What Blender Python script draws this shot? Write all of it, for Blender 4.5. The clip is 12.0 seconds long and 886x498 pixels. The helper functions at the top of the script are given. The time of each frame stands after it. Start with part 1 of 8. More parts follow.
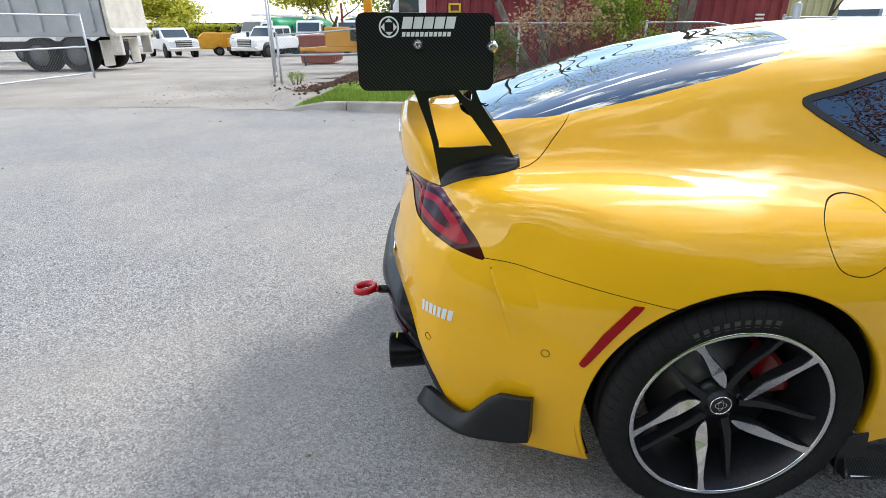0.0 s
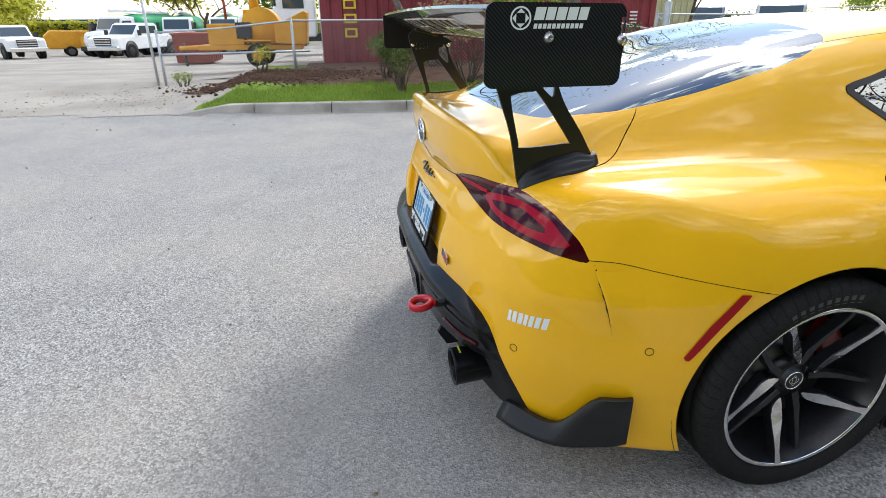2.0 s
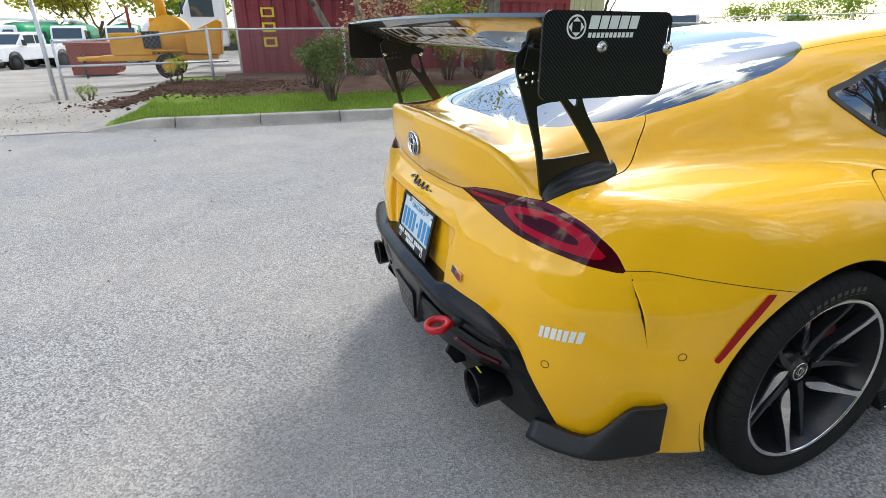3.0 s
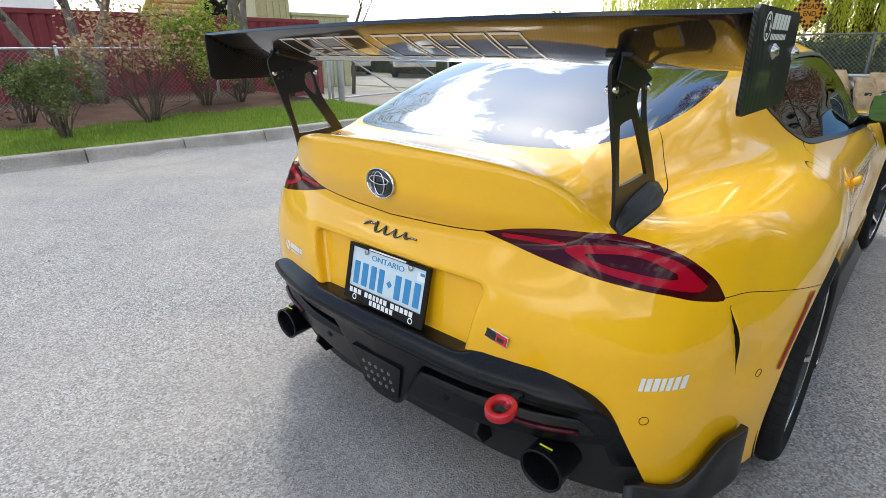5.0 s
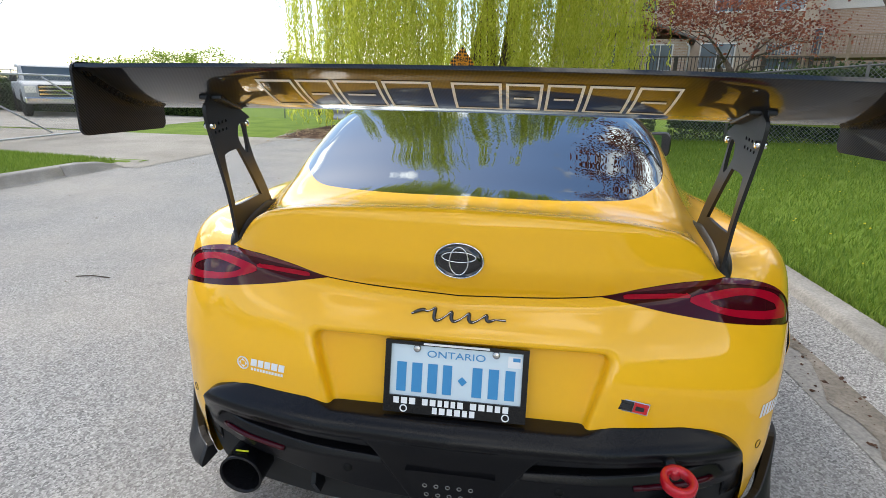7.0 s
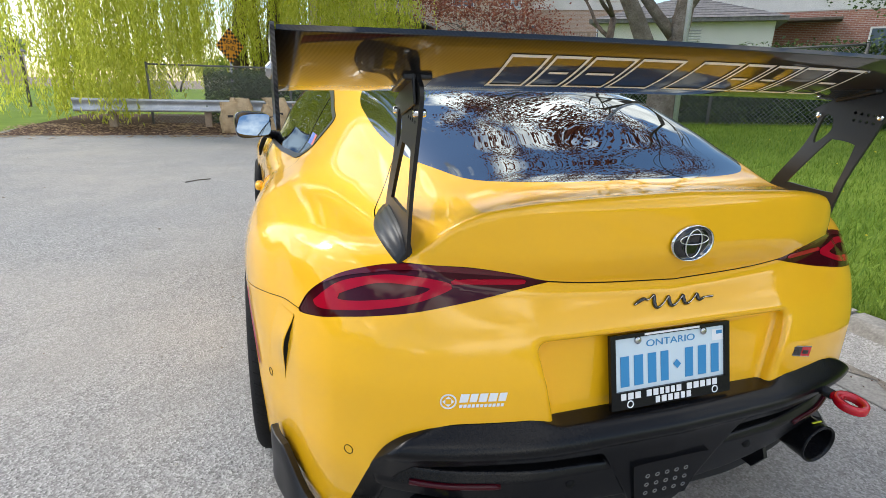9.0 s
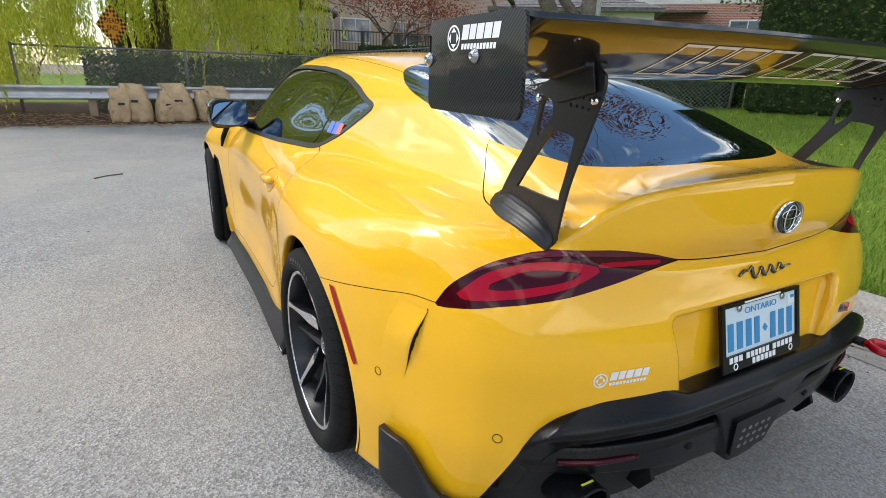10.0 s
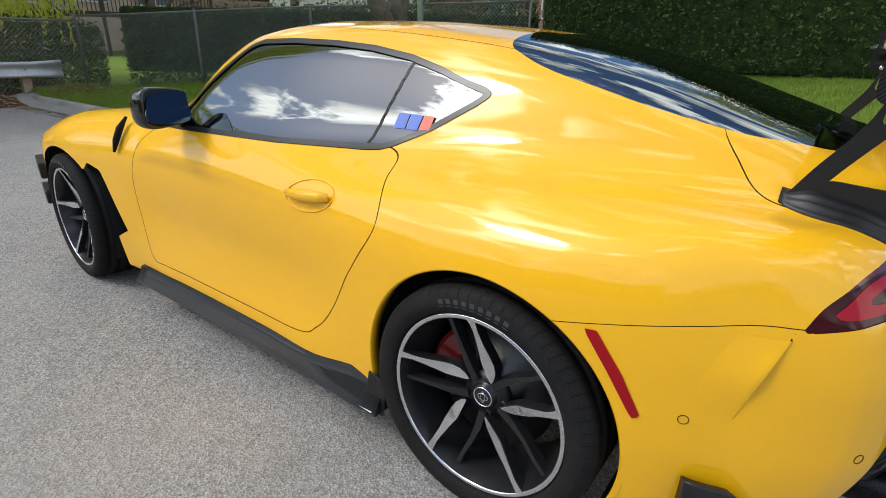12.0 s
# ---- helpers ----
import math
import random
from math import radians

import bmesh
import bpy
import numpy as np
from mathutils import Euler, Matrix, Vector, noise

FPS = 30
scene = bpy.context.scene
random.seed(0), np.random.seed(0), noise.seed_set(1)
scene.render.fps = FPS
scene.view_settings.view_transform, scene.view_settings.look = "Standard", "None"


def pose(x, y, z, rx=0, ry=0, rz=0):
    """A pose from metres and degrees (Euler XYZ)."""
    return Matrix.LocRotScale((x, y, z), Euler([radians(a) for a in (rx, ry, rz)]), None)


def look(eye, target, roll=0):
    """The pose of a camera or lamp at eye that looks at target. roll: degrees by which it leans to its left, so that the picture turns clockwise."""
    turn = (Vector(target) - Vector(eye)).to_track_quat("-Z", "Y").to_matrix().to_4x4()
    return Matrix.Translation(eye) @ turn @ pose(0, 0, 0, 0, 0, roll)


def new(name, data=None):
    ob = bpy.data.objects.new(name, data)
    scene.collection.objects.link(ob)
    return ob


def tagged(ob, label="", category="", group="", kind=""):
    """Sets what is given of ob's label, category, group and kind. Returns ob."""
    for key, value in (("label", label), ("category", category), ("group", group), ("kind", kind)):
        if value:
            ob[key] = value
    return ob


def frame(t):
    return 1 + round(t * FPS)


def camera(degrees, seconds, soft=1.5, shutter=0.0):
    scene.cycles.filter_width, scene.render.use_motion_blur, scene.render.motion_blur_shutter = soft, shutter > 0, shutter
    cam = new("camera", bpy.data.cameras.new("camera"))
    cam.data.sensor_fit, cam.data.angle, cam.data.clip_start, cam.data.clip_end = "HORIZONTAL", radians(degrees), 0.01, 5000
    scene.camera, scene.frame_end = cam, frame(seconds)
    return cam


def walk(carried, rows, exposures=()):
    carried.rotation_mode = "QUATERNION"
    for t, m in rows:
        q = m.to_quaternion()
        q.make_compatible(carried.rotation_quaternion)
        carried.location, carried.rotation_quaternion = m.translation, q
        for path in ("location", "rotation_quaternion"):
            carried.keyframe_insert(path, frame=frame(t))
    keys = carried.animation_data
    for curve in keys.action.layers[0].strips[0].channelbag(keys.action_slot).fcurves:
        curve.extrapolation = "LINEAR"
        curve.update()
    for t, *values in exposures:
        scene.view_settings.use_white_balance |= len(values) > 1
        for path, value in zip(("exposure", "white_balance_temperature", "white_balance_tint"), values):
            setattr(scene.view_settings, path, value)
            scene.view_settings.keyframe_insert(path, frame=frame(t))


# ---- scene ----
cam = camera(79.9, 12.0, soft=0.85)
PATH = [
    (0, (1.986, -0.737, 1.267), (0.146, -0.733, 0.482), -0.2),
    (0.5, (1.962, -0.927, 1.257), (0.124, -0.794, 0.479), -0.1),
    (1, (1.927, -1.032, 1.265), (0.105, -0.81, 0.471), -0.1),
    (1.5, (1.885, -1.119, 1.268), (0.076, -0.821, 0.469), -0.2),
    (2, (1.831, -1.211, 1.258), (0.038, -0.819, 0.463), -0.2),
    (2.5, (1.77, -1.298, 1.264), (0.004, -0.802, 0.468), -0.2),
    (3, (1.688, -1.43, 1.259), (-0.035, -0.768, 0.489), -0.2),
    (3.2, (1.634, -1.493, 1.269), (-0.044, -0.742, 0.481), -0.2),
    (4.8, (1.106, -1.758, 1.217), (-0.213, -0.456, 0.464), -0.3),
    (5, (1.032, -1.782, 1.233), (-0.224, -0.396, 0.523), -0.3),
    (5.5, (0.824, -1.854, 1.264), (-0.174, -0.234, 0.646), -0.1),
    (6, (0.6, -1.894, 1.274), (-0.161, -0.14, 0.688), 0.3),
    (6.5, (0.366, -1.945, 1.272), (-0.176, -0.11, 0.691), 0.6),
    (6.7, (0.261, -1.947, 1.263), (-0.166, -0.08, 0.687), 1.0),
    (8.3, (-0.506, -1.876, 1.229), (-0.157, 0.014, 0.660), 1.4),
    (8.5, (-0.604, -1.836, 1.234), (-0.181, 0.026, 0.648), 1.5),
    (9, (-0.837, -1.737, 1.21), (-0.233, 0.074, 0.614), 1.6),
    (9.5, (-1.082, -1.639, 1.193), (-0.318, 0.1, 0.569), 1.8),
    (10, (-1.298, -1.535, 1.2), (-0.358, 0.113, 0.567), 1.9),
    (10.5, (-1.464, -1.366, 1.183), (-0.371, 0.179, 0.538), 1.8),
    (11, (-1.623, -1.15, 1.194), (-0.39, 0.263, 0.5), 1.4),
    (11.5, (-1.784, -0.896, 1.211), (-0.397, 0.361, 0.505), 1.1),
    (12, (-1.871, -0.601, 1.21), (-0.371, 0.503, 0.482), 1.2),
]
walk(cam, [(t, look(eye, target, roll)) for t, eye, target, roll in PATH], ((0, 0.85), (3, 0.80), (4.8, 0.86), (5.5, 0.68), (8.5, 0.75), (9.5, 0.66), (10.5, 0.47), (12, 0.25)))

# ---------------------------------------------------------------- world and light
SUN_DIR = Vector((-0.52, 0.42, 0.74)).normalized()
world = bpy.data.worlds.new("sky")
scene.world = world
world.use_nodes = True
wn, wl = world.node_tree.nodes, world.node_tree.links
bg = wn["Background"]
sky = wn.new("ShaderNodeTexSky")
sky.sky_type, sky.sun_disc = "NISHITA", False
sky.sun_elevation = math.asin(SUN_DIR.z)
sky.sun_rotation = math.atan2(SUN_DIR.x, SUN_DIR.y)
# broken cloud over the blue
gen = wn.new("ShaderNodeTexCoord")
flat = wn.new("ShaderNodeMapping")
flat.inputs["Scale"].default_value = (1.0, 1.0, 1.7)
wl.new(gen.outputs["Generated"], flat.inputs[0])
cloud = wn.new("ShaderNodeTexNoise")
cloud.inputs["Scale"].default_value, cloud.inputs["Detail"].default_value, cloud.inputs["Roughness"].default_value = 3.3, 10.0, 0.60
wl.new(flat.outputs[0], cloud.inputs["Vector"])
cover = wn.new("ShaderNodeValToRGB")
cover.color_ramp.elements[0].position, cover.color_ramp.elements[1].position = 0.492, 0.560
bank = wn.new("ShaderNodeVectorMath")
bank.operation = "DOT_PRODUCT"
wl.new(gen.outputs["Generated"], bank.inputs[0])
bank.inputs[1].default_value = (0.014, -0.018, -0.020)
heap = wn.new("ShaderNodeMath")
heap.operation = "ADD"
wl.new(cloud.outputs[0], heap.inputs[0])
wl.new(bank.outputs["Value"], heap.inputs[1])
wl.new(heap.outputs[0], cover.inputs[0])
mixer = wn.new("ShaderNodeMix")
mixer.data_type = "RGBA"
wl.new(cover.outputs[0], mixer.inputs[0])
haze = wn.new("ShaderNodeHueSaturation")
haze.inputs["Saturation"].default_value, haze.inputs["Value"].default_value = 1.12, 1.10
wl.new(sky.outputs[0], haze.inputs["Color"])
wl.new(haze.outputs[0], mixer.inputs[6])
# cloud is far brighter round the sun, which shines through it
aim = wn.new("ShaderNodeVectorMath")
aim.operation = "DOT_PRODUCT"
wl.new(gen.outputs["Generated"], aim.inputs[0])
aim.inputs[1].default_value = SUN_DIR
near = wn.new("ShaderNodeMapRange")
near.inputs["From Min"].default_value, near.inputs["From Max"].default_value = 0.42, 1.0
wl.new(aim.outputs["Value"], near.inputs["Value"])
soft_ = wn.new("ShaderNodeMath")
soft_.operation, soft_.inputs[1].default_value = "POWER", 8.0
wl.new(near.outputs[0], soft_.inputs[0])
thick = wn.new("ShaderNodeMapRange")
thick.inputs["To Min"].default_value, thick.inputs["To Max"].default_value = 9.0, 54.0
wl.new(soft_.outputs[0], thick.inputs["Value"])
# darker cloud bases
base_noise = wn.new("ShaderNodeTexNoise")
base_noise.inputs["Scale"].default_value, base_noise.inputs["Detail"].default_value = 3.6, 6.0
wl.new(flat.outputs[0], base_noise.inputs["Vector"])
dim = wn.new("ShaderNodeMapRange")
dim.inputs["From Min"].default_value, dim.inputs["From Max"].default_value = 0.38, 0.62
dim.inputs["To Min"].default_value, dim.inputs["To Max"].default_value = 0.26, 1.65
wl.new(base_noise.outputs[0], dim.inputs["Value"])
heavy = wn.new("ShaderNodeMath")
heavy.operation = "MULTIPLY"
wl.new(thick.outputs[0], heavy.inputs[0])
wl.new(dim.outputs[0], heavy.inputs[1])
shade = wn.new("ShaderNodeVectorMath")
shade.operation = "SCALE"
shade.inputs[0].default_value = (1.0, 0.975, 0.92)
wl.new(heavy.outputs[0], shade.inputs["Scale"])
wl.new(shade.outputs[0], mixer.inputs[7])
wl.new(mixer.outputs[2], bg.inputs[0])
bg.inputs[1].default_value = 0.15
sun = new("sun", bpy.data.lights.new("sun", "SUN"))
sun.data.energy, sun.data.angle, sun.data.color = 0.8, radians(9), (1.0, 0.98, 0.93)
sun.matrix_world = look(SUN_DIR * 50, (0, 0, 0))


# ---------------------------------------------------------------- materials
def material(name, colour, rough=0.5, metal=0.0, coat=0.0, spec=0.5):
    m = bpy.data.materials.new(name)
    m.use_nodes = True
    b = m.node_tree.nodes["Principled BSDF"]
    b.inputs["Base Color"].default_value = (*colour, 1)
    b.inputs["Roughness"].default_value = rough
    b.inputs["Metallic"].default_value = metal
    b.inputs["Coat Weight"].default_value = coat
    b.inputs["Coat Roughness"].default_value = 0.02
    b.inputs["Specular IOR Level"].default_value = spec
    return m


def nodes_of(m):
    t = m.node_tree
    return t.nodes, t.links, t.nodes["Principled BSDF"]


def place_node(n, l, scale=1.0, kind="Object"):
    co = n.new("ShaderNodeTexCoord")
    mp = n.new("ShaderNodeMapping")
    mp.inputs["Scale"].default_value = (scale,) * 3 if isinstance(scale, (int, float)) else scale
    l.new(co.outputs[kind], mp.inputs[0])
    return mp.outputs[0]


def noise_node(n, l, vec, scale, detail=4.0, rough=0.55):
    x = n.new("ShaderNodeTexNoise")
    x.inputs["Scale"].default_value, x.inputs["Detail"].default_value, x.inputs["Roughness"].default_value = scale, detail, rough
    l.new(vec, x.inputs["Vector"])
    return x.outputs[0]


def ramp_node(n, l, fac, stops):
    r = n.new("ShaderNodeValToRGB")
    while len(r.color_ramp.elements) < len(stops):
        r.color_ramp.elements.new(0.5)
    for e, (p, c) in zip(r.color_ramp.elements, stops):
        e.position, e.color = p, (*c, 1) if len(c) == 3 else c
    l.new(fac, r.inputs[0])
    return r.outputs[0]


def mix_node(n, l, fac, a, b, mode="MIX"):
    x = n.new("ShaderNodeMix")
    x.data_type, x.blend_type = "RGBA", mode
    for sock, v in ((x.inputs[0], fac), (x.inputs[6], a), (x.inputs[7], b)):
        if isinstance(v, (int, float)):
            sock.default_value = v
        elif isinstance(v, tuple):
            sock.default_value = (*v, 1)
        else:
            l.new(v, sock)
    return x.outputs[2]


def bump_node(n, l, height, strength, dist=0.01):
    b = n.new("ShaderNodeBump")
    b.inputs["Strength"].default_value, b.inputs["Distance"].default_value = strength, dist
    l.new(height, b.inputs["Height"])
    return b.outputs[0]


def grainy(name, c1, c2, rough=0.8, scale=6.0, fine=60.0, bump=0.3, metal=0.0, dist=0.01, spec=0.3):
    """A surface that varies at two scales: broad stains and fine grain."""
    m = material(name, c1, rough, metal, 0.0, spec)
    n, l, b = nodes_of(m)
    v = place_node(n, l)
    big = noise_node(n, l, v, scale, 5)
    small = noise_node(n, l, v, fine, 3)
    f = ramp_node(n, l, big, [(0.3, (0, 0, 0)), (0.7, (1, 1, 1))])
    col = mix_node(n, l, f, c1, c2)
    g = ramp_node(n, l, small, [(0.25, (0.7, 0.7, 0.7)), (0.75, (1.2, 1.2, 1.2))])
    col = mix_node(n, l, 1.0, col, g, "MULTIPLY")
    l.new(col, b.inputs["Base Color"])
    l.new(bump_node(n, l, small, bump, dist), b.inputs["Normal"])
    return m


def paint(name, colour, rough=0.32):
    m = material(name, colour, 0.55, 0.0, 1.0, 0.25)
    n, l, b = nodes_of(m)
    v = place_node(n, l)
    peel = noise_node(n, l, v, 420, 2)
    wave = noise_node(n, l, v, 5, 2)
    dust = noise_node(n, l, v, 9, 6, 0.7)
    b.inputs["Coat Roughness"].default_value = 0.03
    l.new(bump_node(n, l, peel, 0.018, 0.002), b.inputs["Coat Normal"])
    col = mix_node(n, l, ramp_node(n, l, dust, [(0.55, (0, 0, 0)), (0.85, (0.10, 0.10, 0.10))]), colour, (0.80, 0.50, 0.04))
    l.new(col, b.inputs["Base Color"])
    return m


def carbon(name, coat, rough):
    """Twill weave: two crossed stripe sets that alternate, under lacquer."""
    m = material(name, (0.012, 0.012, 0.013), rough, 0.0, coat, 0.12)
    n, l, b = nodes_of(m)
    v = place_node(n, l, 1.0)
    sep = n.new("ShaderNodeSeparateXYZ")
    l.new(v, sep.inputs[0])

    def op(kind, a, c):
        x = n.new("ShaderNodeMath")
        x.operation = kind
        for s, q in ((x.inputs[0], a), (x.inputs[1], c)):
            if isinstance(q, (int, float)):
                s.default_value = q
            else:
                l.new(q, s)
        return x.outputs[0]

    along = op("ADD", sep.outputs[0], sep.outputs[1])
    flat = op("ADD", along, op("MULTIPLY", sep.outputs[2], 1.0))
    s = op("FRACT", op("MULTIPLY", flat, 130.0), 0)
    a = op("LESS_THAN", s, 0.5)
    col = mix_node(n, l, a, (0.006, 0.006, 0.007), (0.024, 0.024, 0.026) if coat < 0.5 else (0.011, 0.011, 0.012))
    l.new(col, b.inputs["Base Color"])
    if coat < 0.5:
        l.new(bump_node(n, l, op("MULTIPLY", op("SINE", op("MULTIPLY", flat, 816.0), 0), 0.5), 0.25, 0.001), b.inputs["Normal"])
    return m


def pane(name, tint, gloss=(1.0, 1.0, 1.0), index=2.5):
    """Sheet glass: tinted see-through with a mirror gloss that grows at grazing angles."""
    m = bpy.data.materials.new(name)
    m.use_nodes = True
    n, l = m.node_tree.nodes, m.node_tree.links
    n.clear()
    out, mx, tr, gl, fr = [n.new("ShaderNode" + k) for k in ("OutputMaterial", "MixShader", "BsdfTransparent", "BsdfGlossy", "Fresnel")]
    tr.inputs[0].default_value = (*tint, 1)
    gl.inputs["Roughness"].default_value = 0.0
    gl.inputs["Color"].default_value = (*gloss, 1)
    fr.inputs["IOR"].default_value = index
    l.new(fr.outputs[0], mx.inputs[0])
    l.new(tr.outputs[0], mx.inputs[1])
    l.new(gl.outputs[0], mx.inputs[2])
    l.new(mx.outputs[0], out.inputs[0])
    return m


M_YELLOW = paint("yellow_paint", (0.92, 0.475, 0.003))
M_BLACK = grainy("satin_black_plastic", (0.004, 0.004, 0.005), (0.008, 0.008, 0.009), 0.27, 3, 300, 0.05, 0, 0.002, 0.22)
M_SATIN = grainy("satin_black_alloy", (0.009, 0.009, 0.010), (0.015, 0.015, 0.016), 0.40, 4, 260, 0.05, 0, 0.002, 0.4)
M_BLACKGLOSS = material("gloss_black", (0.008, 0.008, 0.009), 0.08, 0.0, 0.5)
M_DARK = material("dark_hollow", (0.008, 0.008, 0.008), 0.85)
M_VOID = material("black_gap", (0.004, 0.004, 0.004), 0.7, 0, 0, 0.2)
M_DARKTRIM = grainy("dark_cabin_trim", (0.015, 0.015, 0.016), (0.03, 0.03, 0.03), 0.75, 5, 200, 0.1)
M_TRIM = material("satin_black_trim", (0.022, 0.022, 0.024), 0.32, 0.0)
M_GLASS = pane("tinted_rear_glass", (0.03, 0.035, 0.05), (0.86, 0.95, 1.0), 3.0)
M_SIDEGLASS = pane("tinted_side_glass", (0.055, 0.07, 0.075), (0.90, 0.97, 1.0))
M_RED = material("red_lens", (0.36, 0.003, 0.018), 0.10, 0.0, 0.0, 0.22)
M_TAILDARK = material("smoked_lens", (0.045, 0.002, 0.006), 0.06, 0.0, 0.0, 0.26)
M_LENSCLEAR = material("clear_lens", (0.10, 0.006, 0.012), 0.03, 0.0, 0.3, 0.5)
M_REFLECTOR = material("red_reflector", (0.34, 0.002, 0.008), 0.4, 0.0, 0.0, 0.3)
M_RUBBER = grainy("tyre_rubber", (0.012, 0.012, 0.012), (0.020, 0.019, 0.018), 0.75, 8, 160, 0.15, 0, 0.003, 0.14)
M_RIM = grainy("dark_alloy", (0.016, 0.016, 0.018), (0.026, 0.026, 0.028), 0.30, 6, 120, 0.03, 0.3, 0.002, 0.5)
M_MACHINED = material("machined_alloy", (0.78, 0.79, 0.81), 0.16, 1.0)
M_CHROME = material("chrome", (0.80, 0.80, 0.80), 0.08, 1.0)
M_BOLT = material("bolt_steel", (0.45, 0.45, 0.45), 0.25, 1.0)
M_DISC = material("brake_steel", (0.10, 0.095, 0.09), 0.45, 1.0)
M_CALIPER = material("red_caliper", (0.16, 0.005, 0.007), 0.3, 0.0, 0.3)
M_REDPAINT = material("red_enamel", (0.55, 0.01, 0.015), 0.25, 0, 0.5)
M_REDGLOSS = material("red_anodised", (0.50, 0.004, 0.015), 0.25, 0.1, 0.4)
M_CARBON = carbon("carbon_weave", 0.28, 0.48)
M_CARBONGLOSS = carbon("carbon_lacquer", 1.0, 0.35)
M_WHITE_MARK = material("white_vinyl", (0.80, 0.80, 0.80), 0.45)
M_LIME = material("lime_mark", (0.65, 0.70, 0.02), 0.5)
M_PLATE = material("plate_ground", (0.60, 0.70, 0.75), 0.4)
M_PLATEBLUE = material("plate_blue", (0.03, 0.24, 0.50), 0.4)
M_STICKBLUE = material("sticker_blue", (0.10, 0.18, 0.60), 0.4)
M_STICKRED = material("sticker_red", (0.75, 0.16, 0.10), 0.4)
M_MIRROR = material("mirror_silver", (0.20, 0.26, 0.34), 0.0, 1.0)
def asphalt():
    m = material("worn_asphalt", (0.25, 0.24, 0.225), 0.92, 0, 0, 0.25)
    n, l, b = nodes_of(m)
    v = place_node(n, l)
    stone = n.new("ShaderNodeTexVoronoi")
    stone.inputs["Scale"].default_value = 150
    l.new(v, stone.inputs["Vector"])
    fine = noise_node(n, l, v, 160, 4, 0.7)
    broad = noise_node(n, l, v, 0.45, 5, 0.6)
    mid = noise_node(n, l, v, 2.2, 6, 0.65)
    col = ramp_node(n, l, stone.outputs["Color"], [(0.03, (0.085, 0.084, 0.083)), (0.45, (0.280, 0.275, 0.266)), (0.94, (0.56, 0.55, 0.53))])
    col = mix_node(n, l, ramp_node(n, l, fine, [(0.40, (0, 0, 0)), (0.66, (0.5, 0.5, 0.5))]), col, (0.17, 0.165, 0.155))
    # dust in broad patches
    col = mix_node(n, l, ramp_node(n, l, broad, [(0.42, (0, 0, 0)), (0.68, (0.55, 0.55, 0.55))]), col, (0.41, 0.375, 0.325))
    col = mix_node(n, l, ramp_node(n, l, mid, [(0.35, (0.22, 0.22, 0.22)), (0.55, (0, 0, 0))]), col, (0.18, 0.176, 0.172))
    # hair cracks
    warp = n.new("ShaderNodeMix")
    warp.data_type = "VECTOR"
    warp.inputs[0].default_value = 0.12
    ns = n.new("ShaderNodeTexNoise")
    ns.inputs["Scale"].default_value = 1.8
    l.new(v, ns.inputs["Vector"])
    l.new(v, warp.inputs[4])
    l.new(ns.outputs["Color"], warp.inputs[5])
    crack = n.new("ShaderNodeTexVoronoi")
    crack.feature = "DISTANCE_TO_EDGE"
    crack.inputs["Scale"].default_value = 0.27
    l.new(warp.outputs[1], crack.inputs["Vector"])
    line = ramp_node(n, l, crack.outputs[0], [(0.0, (0.16, 0.16, 0.16)), (0.0008, (0.08, 0.08, 0.08)), (0.0018, (0, 0, 0))])
    col = mix_node(n, l, line, col, (0.10, 0.095, 0.09))
    l.new(col, b.inputs["Base Color"])
    h = mix_node(n, l, 0.5, stone.outputs["Distance"], fine)
    l.new(bump_node(n, l, h, 0.9, 0.007), b.inputs["Normal"])
    return m


def corrugated_paint(name, c1, c2):
    m = material(name, c1, 0.55, 0.0, 0.0, 0.4)
    n, l, b = nodes_of(m)
    v = place_node(n, l)
    st = place_node(n, l, (1.0, 1.0, 0.15))
    f = noise_node(n, l, v, 1.2, 6, 0.65)
    g = noise_node(n, l, st, 9, 4, 0.6)
    col = mix_node(n, l, ramp_node(n, l, f, [(0.35, (0, 0, 0)), (0.7, (1, 1, 1))]), c1, c2)
    col = mix_node(n, l, ramp_node(n, l, g, [(0.62, (0, 0, 0)), (0.72, (0.6, 0.6, 0.6))]), col, (0.14, 0.06, 0.035))
    l.new(col, b.inputs["Base Color"])
    return m


def leafy(name, c1, c2, trans=0.35):
    """Leaves: colour differs from leaf to leaf, and some light comes through."""
    m = material(name, c1, 0.6, 0, 0, 0.3)
    n, l, b = nodes_of(m)
    geo = n.new("ShaderNodeNewGeometry")
    col = ramp_node(n, l, geo.outputs["Random Per Island"], [(0.0, c1), (1.0, c2)])
    l.new(col, b.inputs["Base Color"])
    tl = n.new("ShaderNodeBsdfTranslucent")
    l.new(col, tl.inputs[0])
    mx = n.new("ShaderNodeMixShader")
    mx.inputs[0].default_value = trans
    out = n["Material Output"]
    l.new(b.outputs[0], mx.inputs[1])
    l.new(tl.outputs[0], mx.inputs[2])
    l.new(mx.outputs[0], out.inputs[0])
    return m


